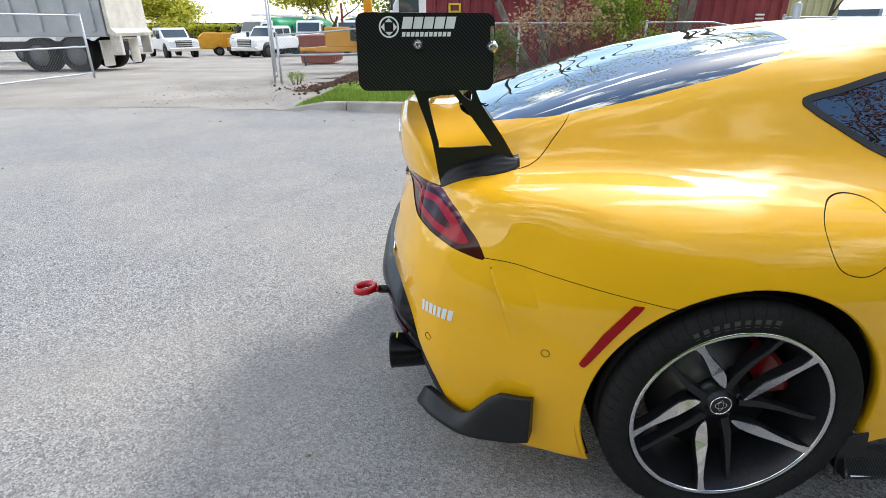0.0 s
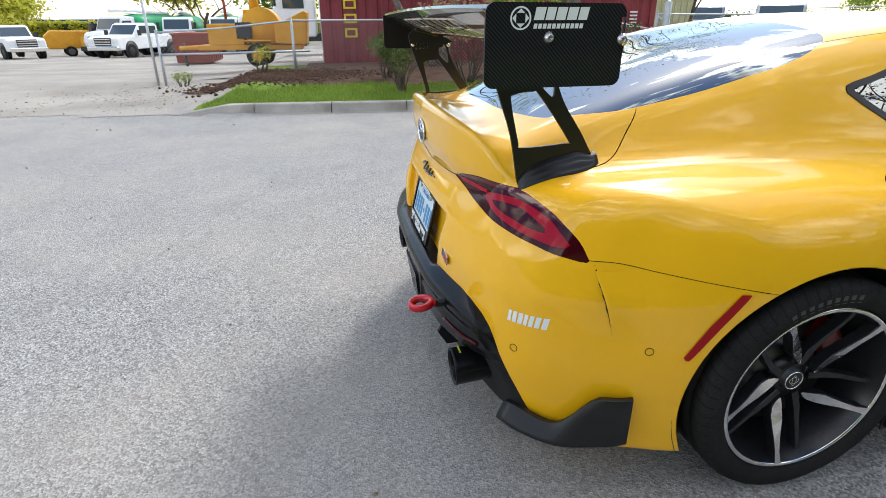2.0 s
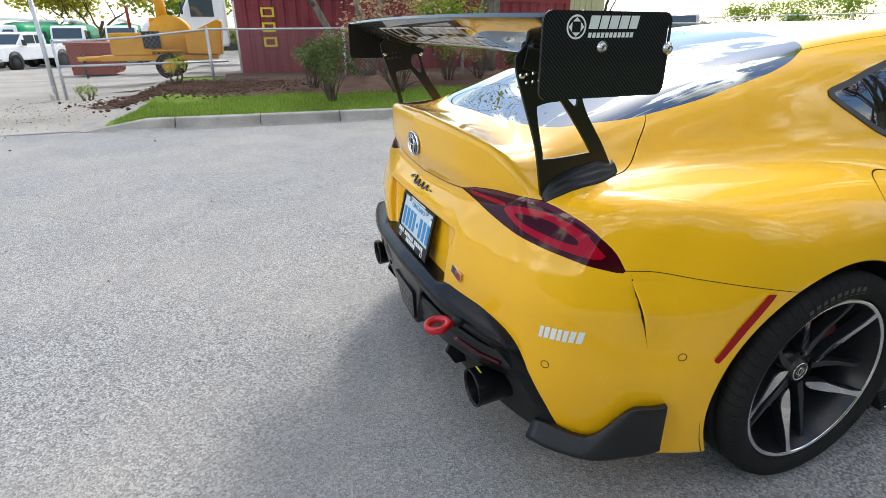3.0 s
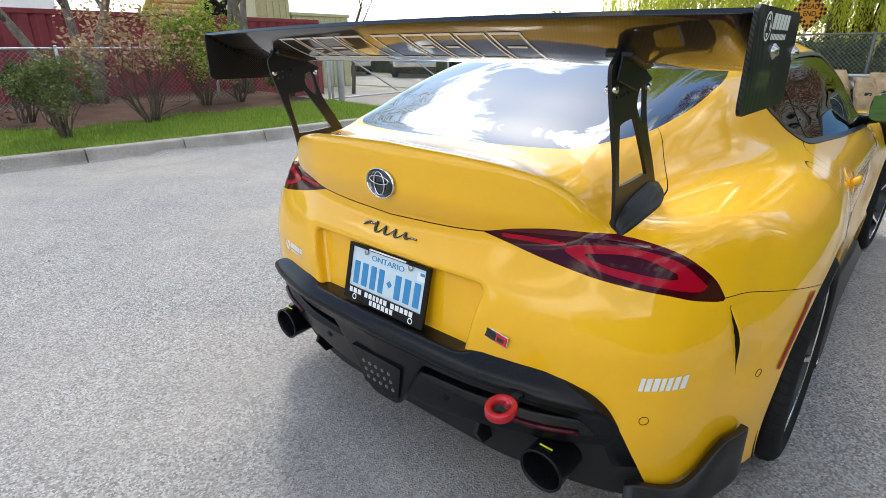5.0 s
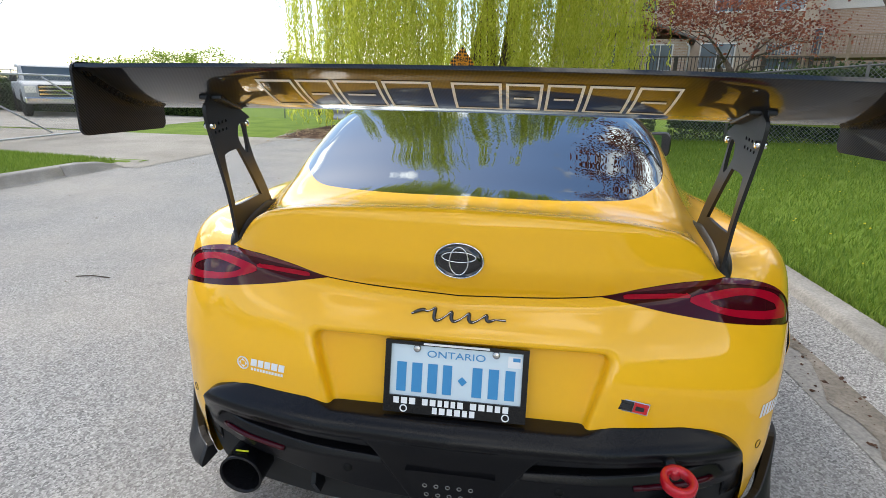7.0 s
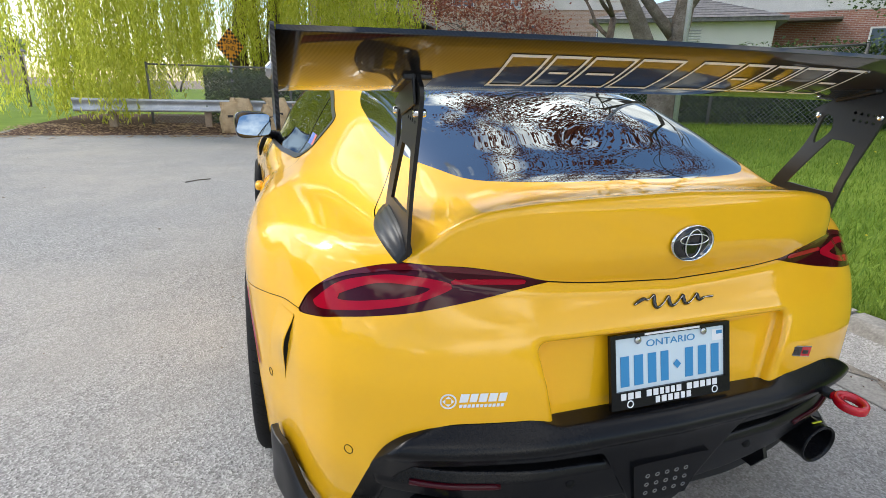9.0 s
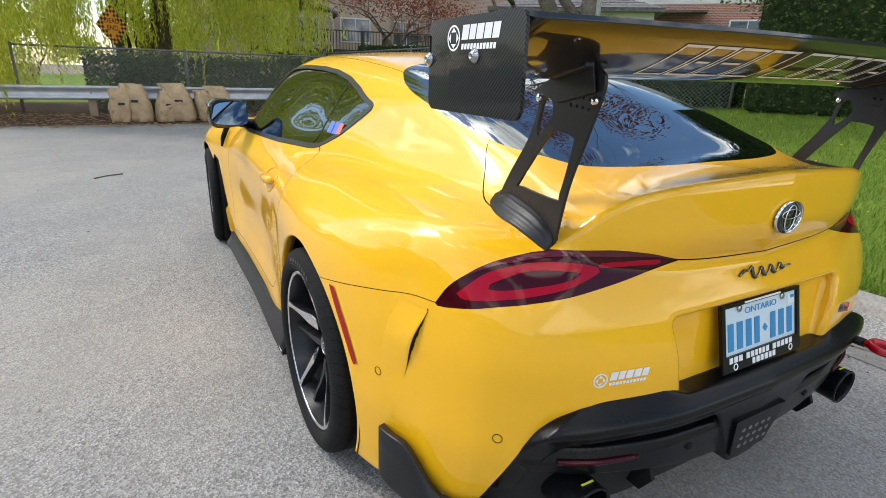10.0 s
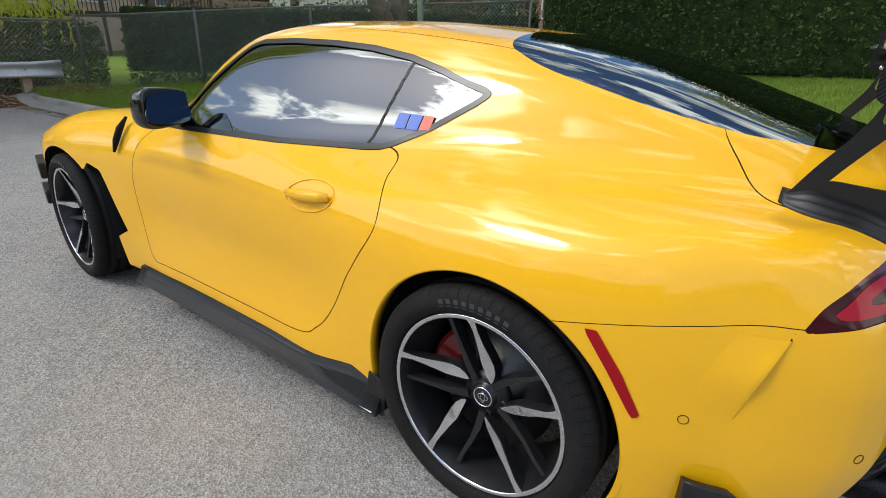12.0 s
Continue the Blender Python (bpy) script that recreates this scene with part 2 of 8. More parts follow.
def brickwork(name, c1, c2, mortar):
    m = material(name, c1, 0.85, 0, 0, 0.2)
    n, l, b = nodes_of(m)
    co = n.new("ShaderNodeTexCoord")
    sep = n.new("ShaderNodeSeparateXYZ")
    l.new(co.outputs["Object"], sep.inputs[0])
    ad = n.new("ShaderNodeMath")
    l.new(sep.outputs[0], ad.inputs[0]), l.new(sep.outputs[1], ad.inputs[1])
    cmb = n.new("ShaderNodeCombineXYZ")
    l.new(ad.outputs[0], cmb.inputs[0]), l.new(sep.outputs[2], cmb.inputs[1])
    br = n.new("ShaderNodeTexBrick")
    br.inputs["Scale"].default_value, br.inputs["Brick Width"].default_value, br.inputs["Row Height"].default_value, br.inputs["Mortar Size"].default_value = 1.0, 0.22, 0.075, 0.008
    br.inputs["Color1"].default_value, br.inputs["Color2"].default_value, br.inputs["Mortar"].default_value = (*c1, 1), (*c2, 1), (*mortar, 1)
    l.new(cmb.outputs[0], br.inputs["Vector"])
    l.new(br.outputs[0], b.inputs["Base Color"])
    l.new(bump_node(n, l, br.outputs[1], -0.4, 0.01), b.inputs["Normal"])
    return m


M_TYREMARK = material("tyre_mark_grey", (0.045, 0.045, 0.045), 0.6)
M_DANDELION = material("dandelion_yellow", (0.75, 0.58, 0.02), 0.7)
M_ASPHALT = asphalt()
M_GRAVEL = grainy("yard_gravel", (0.275, 0.252, 0.218), (0.41, 0.382, 0.338), 0.95, 0.6, 45, 0.6, 0, 0.02, 0.15)
M_DIRT = grainy("bare_earth", (0.16, 0.12, 0.085), (0.30, 0.25, 0.19), 0.95, 1.5, 30, 0.7, 0, 0.02, 0.15)
M_MULCH = grainy("dark_mulch", (0.075, 0.042, 0.030), (0.13, 0.08, 0.055), 0.95, 3, 40, 0.9, 0, 0.03, 0.1)
M_TURF = grainy("turf_soil", (0.11, 0.18, 0.02), (0.19, 0.27, 0.04), 0.95, 1.3, 60, 0.8, 0, 0.02, 0.1)
M_BLADE = leafy("grass_blade", (0.11, 0.20, 0.022), (0.27, 0.36, 0.055), 0.35)
M_GUTTER = grainy("worn_gutter", (0.19, 0.18, 0.165), (0.29, 0.275, 0.25), 0.92, 2.0, 60, 0.5, 0, 0.008, 0.2)
M_SILT = grainy("gutter_silt", (0.13, 0.112, 0.09), (0.27, 0.24, 0.20), 0.95, 3.5, 55, 0.8, 0, 0.02, 0.15)
M_CONCRETE = grainy("kerb_concrete", (0.25, 0.235, 0.21), (0.40, 0.375, 0.34), 0.9, 2.5, 70, 0.4, 0, 0.006, 0.2)
M_CONT = corrugated_paint("container_red", (0.20, 0.028, 0.038), (0.27, 0.045, 0.055))
M_CONTBLUE = corrugated_paint("container_blue", (0.03, 0.09, 0.24), (0.05, 0.13, 0.30))
M_GALV = grainy("galvanised_steel", (0.42, 0.44, 0.47), (0.56, 0.58, 0.60), 0.48, 5, 90, 0.05, 0.55, 0.003, 0.5)
M_OLDSTEEL = grainy("weathered_fence_steel", (0.13, 0.13, 0.125), (0.22, 0.215, 0.20), 0.6, 5, 90, 0.05, 0.3, 0.003, 0.4)
M_WIRE = material("fence_wire", (0.40, 0.41, 0.42), 0.5, 0.7)
M_WILLOW = leafy("willow_leaf", (0.46, 0.50, 0.05), (0.74, 0.74, 0.15), 0.70)
M_LEAFGREEN = leafy("fresh_leaf", (0.13, 0.22, 0.02), (0.34, 0.42, 0.05), 0.4)
M_LEAFDARK = leafy("hedge_leaf", (0.032, 0.062, 0.016), (0.10, 0.15, 0.035), 0.25)
M_LEAFMID = leafy("dull_green_leaf", (0.07, 0.10, 0.028), (0.17, 0.20, 0.06), 0.3)
M_LEAFRED = leafy("copper_leaf", (0.15, 0.040, 0.030), (0.36, 0.13, 0.075), 0.4)
M_LEAFYELLOW = leafy("bud_leaf", (0.42, 0.40, 0.03), (0.55, 0.55, 0.08), 0.45)
M_LEAFDRY = leafy("dry_leaf", (0.28, 0.17, 0.09), (0.48, 0.34, 0.20), 0.3)
M_BARK = grainy("bark", (0.085, 0.065, 0.05), (0.17, 0.14, 0.115), 0.95, 7, 45, 1.0, 0, 0.03, 0.1)
M_BARKLIGHT = grainy("grey_bark", (0.15, 0.125, 0.10), (0.27, 0.235, 0.20), 0.95, 7, 45, 1.0, 0, 0.03, 0.1)
M_WHITEPAINT = grainy("white_truck_paint", (0.72, 0.73, 0.74), (0.80, 0.80, 0.80), 0.3, 2, 60, 0.02, 0, 0.002, 0.5)
M_GREYPAINT = grainy("grey_truck_paint", (0.33, 0.35, 0.37), (0.45, 0.46, 0.47), 0.5, 2, 40, 0.05, 0, 0.003)
M_GREENPAINT = grainy("green_tank_paint", (0.02, 0.28, 0.11), (0.03, 0.36, 0.15), 0.4, 2, 60, 0.02, 0, 0.002)
M_ORANGE = grainy("machine_yellow", (0.62, 0.28, 0.015), (0.72, 0.36, 0.03), 0.5, 3, 40, 0.05, 0, 0.003)
M_RUST = grainy("rusty_red_steel", (0.20, 0.035, 0.025), (0.30, 0.08, 0.05), 0.7, 3, 40, 0.1)
M_TRUCKGLASS = material("truck_glass", (0.05, 0.07, 0.08), 0.05, 0, 0, 0.8)
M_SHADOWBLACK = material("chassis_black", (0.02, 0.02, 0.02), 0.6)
M_LAMP = material("lamp_glass", (0.75, 0.75, 0.72), 0.15, 0, 0.5)
M_SIGN = material("sign_orange", (0.75, 0.30, 0.02), 0.5)
M_SIGNBLACK = material("sign_black", (0.02, 0.02, 0.02), 0.5)
M_HUBSTEEL = grainy("dusty_wheel_steel", (0.10, 0.10, 0.10), (0.20, 0.19, 0.18), 0.7, 5, 40, 0.2, 0.3)
M_TAILGATE = grainy("dusty_tailgate", (0.50, 0.46, 0.39), (0.66, 0.62, 0.55), 0.6, 2.5, 40, 0.2)
M_PAPER = grainy("kraft_paper", (0.44, 0.31, 0.17), (0.58, 0.43, 0.26), 0.8, 7, 60, 0.3, 0, 0.01)
M_WOOD = grainy("weathered_wood", (0.26, 0.19, 0.13), (0.38, 0.29, 0.21), 0.85, 4, 50, 0.3)
M_LUMBER = grainy("fresh_lumber", (0.50, 0.32, 0.12), (0.62, 0.42, 0.18), 0.8, 4, 50, 0.2)
M_STUCCO = grainy("beige_wall", (0.40, 0.32, 0.25), (0.48, 0.39, 0.31), 0.9, 2, 60, 0.3)
M_SIDING = grainy("pale_siding", (0.62, 0.60, 0.57), (0.70, 0.69, 0.66), 0.7, 1, 40, 0.1)
M_BRICK = brickwork("red_brick", (0.26, 0.10, 0.07), (0.34, 0.15, 0.10), (0.42, 0.38, 0.34))
M_BRICKTAN = brickwork("tan_brick", (0.36, 0.25, 0.18), (0.44, 0.32, 0.24), (0.48, 0.44, 0.40))
M_SHINGLE = grainy("grey_shingle", (0.13, 0.125, 0.125), (0.22, 0.21, 0.205), 0.95, 6, 30, 0.6, 0, 0.02, 0.1)
M_WINDOW = material("house_window", (0.10, 0.13, 0.16), 0.05, 0, 0, 0.8)
M_TEAL = material("teal_plastic", (0.02, 0.30, 0.33), 0.5)
M_CABIN = grainy("cabin_paint", (0.46, 0.45, 0.27), (0.56, 0.55, 0.36), 0.6, 1.5, 50, 0.1)
M_BLUEPAINT = grainy("blue_kerb_paint", (0.10, 0.19, 0.34), (0.22, 0.29, 0.40), 0.8, 6, 60, 0.3)
M_YELLOWMARK = material("yellow_marking", (0.70, 0.55, 0.03), 0.6)
M_PICKUPBLUE = grainy("slate_truck_paint", (0.11, 0.15, 0.20), (0.16, 0.20, 0.25), 0.35, 2, 60, 0.02, 0, 0.002, 0.5)


# ---------------------------------------------------------------- mesh helpers
def spline(v, xs, ys):
    """A smooth curve through the knots, evaluated for a whole array."""
    xs, ys = np.asarray(xs, float), np.asarray(ys, float)
    d = np.diff(ys) / np.diff(xs)
    m = np.empty_like(ys)
    m[0], m[-1] = d[0], d[-1]
    m[1:-1] = np.where(d[:-1] * d[1:] > 0, 2 * d[:-1] * d[1:] / (d[:-1] + d[1:] + 1e-12 * np.sign(d[:-1])), 0.0)
    v = np.clip(v, xs[0], xs[-1])
    i = np.clip(np.searchsorted(xs, v, side="right") - 1, 0, len(xs) - 2)
    h = xs[i + 1] - xs[i]
    t = (v - xs[i]) / h
    return ((1 + 2 * t) * (1 - t) ** 2 * ys[i] + t * (1 - t) ** 2 * h * m[i]
            + t * t * (3 - 2 * t) * ys[i + 1] + t * t * (t - 1) * h * m[i + 1])


def smax(a, b, k):
    h = np.clip(0.5 + 0.5 * (a - b) / k, 0, 1)
    return b + (a - b) * h + k * h * (1 - h)


def smin(a, b, k):
    return -smax(-a, -b, k)


def ramp(v, lo, hi):
    t = np.clip((v - lo) / (hi - lo), 0, 1)
    return t * t * (3 - 2 * t)


def closed_curve(points, steps=8):
    """A closed smooth outline through a few corner points; a point given twice stays sharp."""
    p = np.asarray(points, float)
    n, out = len(p), []
    for i in range(n):
        a, b, c, d = p[i - 1], p[i], p[(i + 1) % n], p[(i + 2) % n]
        for t in np.arange(steps) / steps:
            out.append(0.5 * (2 * b + (c - a) * t + (2 * a - 5 * b + 4 * c - d) * t * t + (3 * b - a - 3 * c + d) * t ** 3))
    return np.array(out)


def inside(poly, u, v, chunk=20000):
    """Signed distance to a closed outline, negative inside."""
    poly = np.asarray(poly, float)
    a, b = poly, np.roll(poly, -1, 0)
    res = np.empty(len(u))
    for s in range(0, len(u), chunk):
        pu, pv = u[s:s + chunk, None], v[s:s + chunk, None]
        ex, ey = b[:, 0] - a[:, 0], b[:, 1] - a[:, 1]
        wx, wy = pu - a[:, 0], pv - a[:, 1]
        t = np.clip((wx * ex + wy * ey) / (ex * ex + ey * ey + 1e-12), 0, 1)
        d = np.sqrt(((wx - ex * t) ** 2 + (wy - ey * t) ** 2).min(1))
        cross = ((a[:, 1] > pv) != (b[:, 1] > pv)) & (pu < ex * (pv - a[:, 1]) / (ey + 1e-12 * (ey == 0)) + a[:, 0])
        res[s:s + chunk] = np.where(cross.sum(1) % 2 == 1, -d, d)
    return res


def mesh_of(name, verts, faces, normals=None, smooth=True):
    me = bpy.data.meshes.new(name)
    me.from_pydata(np.asarray(verts).tolist(), [], np.asarray(faces).tolist() if isinstance(faces, np.ndarray) else faces)
    me.update()
    if smooth:
        me.polygons.foreach_set("use_smooth", [True] * len(me.polygons))
    if normals is not None:
        me.normals_split_custom_set_from_vertices(np.asarray(normals).tolist())
    return me


def part(name, data, mat, parent=None, label="", m=None):
    """Links a mesh or a bmesh as one object under a thing or a part."""
    if isinstance(data, bmesh.types.BMesh):
        me = bpy.data.meshes.new(name)
        data.to_mesh(me)
        data.free()
        data = me
    ob = new(name, data)
    if mat and not data.materials:
        data.materials.append(mat)
    if m is not None:
        ob.matrix_basis = m
    if parent is not None:
        ob.parent = parent
    return tagged(ob, label) if label else ob


def box_bm(sx, sy, sz, bevel=0.0, m=None, seg=2):
    bm = bmesh.new()
    bmesh.ops.create_cube(bm, size=1, matrix=Matrix.Diagonal((sx, sy, sz, 1)))
    if bevel:
        bmesh.ops.bevel(bm, geom=bm.edges[:], offset=bevel, segments=seg, affect="EDGES", profile=0.5)
    if m is not None:
        bmesh.ops.transform(bm, matrix=m, verts=bm.verts)
    return bm


def tube_bm(points, radius, sides=8, closed=False):
    """A round bar along a line of points; radius may be one number or one a point."""
    bm = bmesh.new()
    pts = [Vector(p) for p in points]
    rad = [radius] * len(pts) if isinstance(radius, (int, float)) else radius
    rings, ref = [], None
    for i, p in enumerate(pts):
        if closed:
            d = pts[(i + 1) % len(pts)] - pts[i - 1]
        else:
            d = pts[min(i + 1, len(pts) - 1)] - pts[max(i - 1, 0)]
        d.normalize()
        if ref is None:
            ref = Vector((0, 0, 1)) if abs(d.z) < 0.9 else Vector((1, 0, 0))
        u = d.cross(ref).normalized()
        w = d.cross(u).normalized()
        ref = u.cross(d) * -1 if False else ref
        rings.append([bm.verts.new(p + rad[i] * (math.cos(2 * math.pi * k / sides) * u + math.sin(2 * math.pi * k / sides) * w)) for k in range(sides)])
    n = len(rings)
    for i in range(n if closed else n - 1):
        a, b = rings[i], rings[(i + 1) % n]
        for k in range(sides):
            bm.faces.new((a[k], a[(k + 1) % sides], b[(k + 1) % sides], b[k]))
    if not closed:
        bm.faces.new(rings[0][::-1])
        bm.faces.new(rings[-1])
    for f in bm.faces:
        f.smooth = True
    bmesh.ops.recalc_face_normals(bm, faces=bm.faces)
    return bm


def prism_bm(outline, z0, z1, holes=(), bevel=0.0):
    """A flat plate cut to an outline with holes, between two heights."""
    bm = bmesh.new()
    edges = []
    for loop in (outline, *holes):
        vs = [bm.verts.new((p[0], p[1], z0)) for p in loop]
        edges += [bm.edges.new((vs[i], vs[(i + 1) % len(vs)])) for i in range(len(vs))]
    bmesh.ops.triangle_fill(bm, edges=edges, use_beauty=True)
    bmesh.ops.recalc_face_normals(bm, faces=bm.faces)
    got = bmesh.ops.extrude_face_region(bm, geom=bm.faces[:])
    bmesh.ops.translate(bm, vec=(0, 0, z1 - z0), verts=[g for g in got["geom"] if isinstance(g, bmesh.types.BMVert)])
    bmesh.ops.recalc_face_normals(bm, faces=bm.faces)
    return bm


def lathe_bm(profile, sides=64, closed=False):
    """Turned round the x axis: profile of (x, radius)."""
    bm = bmesh.new()
    rings = [[bm.verts.new((x, r * math.cos(2 * math.pi * k / sides), r * math.sin(2 * math.pi * k / sides))) for k in range(sides)] for x, r in profile]
    n = len(rings)
    for i in range(n if closed else n - 1):
        a, b = rings[i], rings[(i + 1) % n]
        for k in range(sides):
            f = bm.faces.new((a[k], a[(k + 1) % sides], b[(k + 1) % sides], b[k]))
            f.smooth = True
    bmesh.ops.recalc_face_normals(bm, faces=bm.faces)
    return bm


# ---------------------------------------------------------------- car body form
def body_field(x, y, z):
    """The car's outer form: negative inside. x right, y ahead, rear axle at y = 0."""
    a = np.sqrt(x * x + 1e-6)
    # lower body
    wide = spline(y, (-1.0, -0.6, -0.3, 0.0, 0.3, 0.6, 1.0, 1.5, 2.0, 2.47, 2.9, 3.2, 3.5), (0.93, 0.93, 0.928, 0.93, 0.915, 0.885, 0.862, 0.858, 0.885, 0.92, 0.90, 0.83, 0.70))
    roll = spline(y, (-0.8, 0.0, 0.8, 1.6, 2.4), (1.5, 1.6, 1.0, 0.8, 1.2))
    door = ramp(y, 0.35, 0.8) * (1 - ramp(y, 1.6, 2.0))
    wide = wide - 0.15 * np.clip(0.50 - z, 0, 1) ** 2 - roll * np.clip(z - 0.66, 0, 1) ** 2
    wide = wide + door * (0.02 * (1 - ramp(z, 0.2, 0.38)) - 0.014 * np.exp(-((z - 0.47) / 0.11) ** 2))
    top = spline(y, (-0.95, -0.6, -0.3, 0.0, 0.4, 0.8, 1.4, 1.9, 2.4, 2.8, 3.2, 3.5), (0.87, 0.895, 0.91, 0.91, 0.89, 0.88, 0.89, 0.90, 0.865, 0.75, 0.57, 0.44)) - 0.06 * (1 - ramp(a, 0.40, 0.68)) * ramp(y, 1.95, 2.35)
    rear = spline(a, (0.0, 0.3, 0.5, 0.65, 0.74, 0.80, 0.835, 0.875, 0.93, 0.97), (-0.905, -0.90, -0.868, -0.822, -0.755, -0.655, -0.56, -0.455, -0.24, 0.10))
    rear = rear + spline(z, (0.1, 0.3, 0.45, 0.6, 0.7, 0.8, 0.86, 0.92), (0.10, 0.03, 0.0, 0.0, 0.018, 0.062, 0.105, 0.18))
    slope = spline(a, (0.0, 0.5, 0.7, 0.8, 0.95), (1.0, 1.05, 1.2, 2.0, 4.0))
    f_rear = (rear - y) / slope
    front = spline(a, (0.0, 0.4, 0.7, 0.85, 0.95), (3.30, 3.22, 3.02, 2.92, 2.7))
    tub = smax(a - wide, z - top, 0.15)
    tub = smax(tub, f_rear, 0.05)
    tub = smax(tub, (y - front) / 1.3, 0.12)
    tub = smax(tub, 0.155 - z, 0.03)
    # hatch with its raised tail edge
    deck = spline(y, (-0.95, -0.87, -0.66, -0.5, -0.3), (1.02, 1.012, 0.982, 1.0, 1.0)) + spline(a, (0.0, 0.3, 0.44, 0.50, 0.54, 0.60, 0.75), (0.0, -0.01, -0.028, -0.055, -0.095, -0.16, -0.4))
    face = spline(z, (0.70, 0.80, 0.90, 0.98, 1.02), (-0.77, -0.845, -0.884, -0.885, -0.87)) + spline(a, (0.0, 0.3, 0.45, 0.55, 0.65), (0.0, 0.02, 0.06, 0.12, 0.24))
    hatch = smax(smax(z - deck, face - y, 0.02), y - 0.2, 0.05)
    hatch = smax(smax(hatch, a - 0.63, 0.03), 0.72 - z, 0.05)
    # cabin
    belt = spline(y, (-0.8, -0.5, -0.3, 0.0, 0.3, 0.55, 1.0, 1.45, 1.8, 2.2), (0.50, 0.575, 0.62, 0.675, 0.70, 0.715, 0.755, 0.775, 0.775, 0.74))
    up = z - 0.9
    ahead = y + 0.75 * a * a * ramp(y, 0.9, 1.6)
    roof = spline(ahead, (-0.8, -0.66, -0.5, -0.3, 0.0, 0.3, 0.7, 1.05, 1.35, 1.6, 1.9, 2.2, 2.5, 2.9), (0.93, 0.985, 1.058, 1.13, 1.212, 1.260, 1.289, 1.292, 1.268, 1.195, 1.045, 0.88, 0.66, 0.4))
    cabin = smax(a - (belt - 0.36 * up - 0.5 * up * np.abs(up)), z - roof + 0.15 * a * a + 0.010 * np.exp(-(a / 0.16) ** 2), 0.09)
    cabin = smax(smax(cabin, -0.75 - y, 0.05), 0.80 - z, 0.05)
    body = smin(tub, hatch, 0.025)
    body = smin(body, cabin, 0.10)
    # recess for the number plate
    rec = smax(a - (0.30 + 0.25 * (z - 0.55)), np.abs(z - 0.60) - 0.105, 0.03)
    rec = smax(rec, y - spline(z, (0.48, 0.70), (-0.875, -0.845)), 0.015)
    body = smax(body, -rec, 0.02)
    return body


def field_gradient(field, p, e=0.002):
    g = np.empty_like(p)
    for i in range(3):
        d = np.zeros(3)
        d[i] = e
        g[:, i] = (field(*(p + d).T) - field(*(p - d).T)) / (2 * e)
    return g


def skin(field, xs, ys, zs):
    """The zero surface of a field over a grid: points, normals, triangles."""
    F = np.empty((len(xs), len(ys), len(zs)), np.float32)
    X, Z = np.meshgrid(xs, zs, indexing="ij")
    for j, yv in enumerate(ys):
        F[:, j, :] = field(X.ravel(), np.full(X.size, yv), Z.ravel()).reshape(X.shape)
    S = F < 0
    nx, ny, nz = S.shape
    cnt = np.zeros((nx - 1, ny - 1, nz - 1), np.int8)
    for i in (0, 1):
        for j in (0, 1):
            for k in (0, 1):
                cnt += S[i:nx - 1 + i, j:ny - 1 + j, k:nz - 1 + k]
    cell = (cnt > 0) & (cnt < 8)
    idx = np.full(cell.shape, -1, np.int64)
    ci = np.argwhere(cell)
    idx[cell] = np.arange(len(ci))
    mid = lambda v: 0.5 * (v[1:] + v[:-1])
    P = np.stack([mid(xs)[ci[:, 0]], mid(ys)[ci[:, 1]], mid(zs)[ci[:, 2]]], 1)
    for _ in range(5):
        g = field_gradient(field, P)
        f = field(*P.T)
        step = g * (f / np.maximum((g * g).sum(1), 0.05))[:, None]
        P = P - np.clip(step, -0.012, 0.012)
    N = field_gradient(field, P)
    N /= np.linalg.norm(N, axis=1)[:, None] + 1e-9
    quads = []
    for ax in range(3):
        sl0 = [slice(None)] * 3
        sl1 = [slice(None)] * 3
        sl0[ax], sl1[ax] = slice(0, -1), slice(1, None)
        e = S[tuple(sl0)] != S[tuple(sl1)]
        b, c = (ax + 1) % 3, (ax + 2) % 3
        E = np.argwhere(e)
        ok = (E[:, b] > 0) & (E[:, c] > 0) & (E[:, b] < cell.shape[b]) & (E[:, c] < cell.shape[c])
        E = E[ok]
        flip = S[tuple(sl0)][e][ok]
        q = []
        for db, dc in ((1, 1), (0, 1), (0, 0), (1, 0)):
            o = E.copy()
            o[:, b] -= db
            o[:, c] -= dc
            q.append(idx[o[:, 0], o[:, 1], o[:, 2]])
        q = np.stack(q, 1)
        q[~flip] = q[~flip][:, ::-1]
        quads.append(q)
    Q = np.concatenate(quads)
    Q = Q[(Q >= 0).all(1)]
    T = np.concatenate([Q[:, (0, 1, 2)], Q[:, (0, 2, 3)]])
    return P, N, T


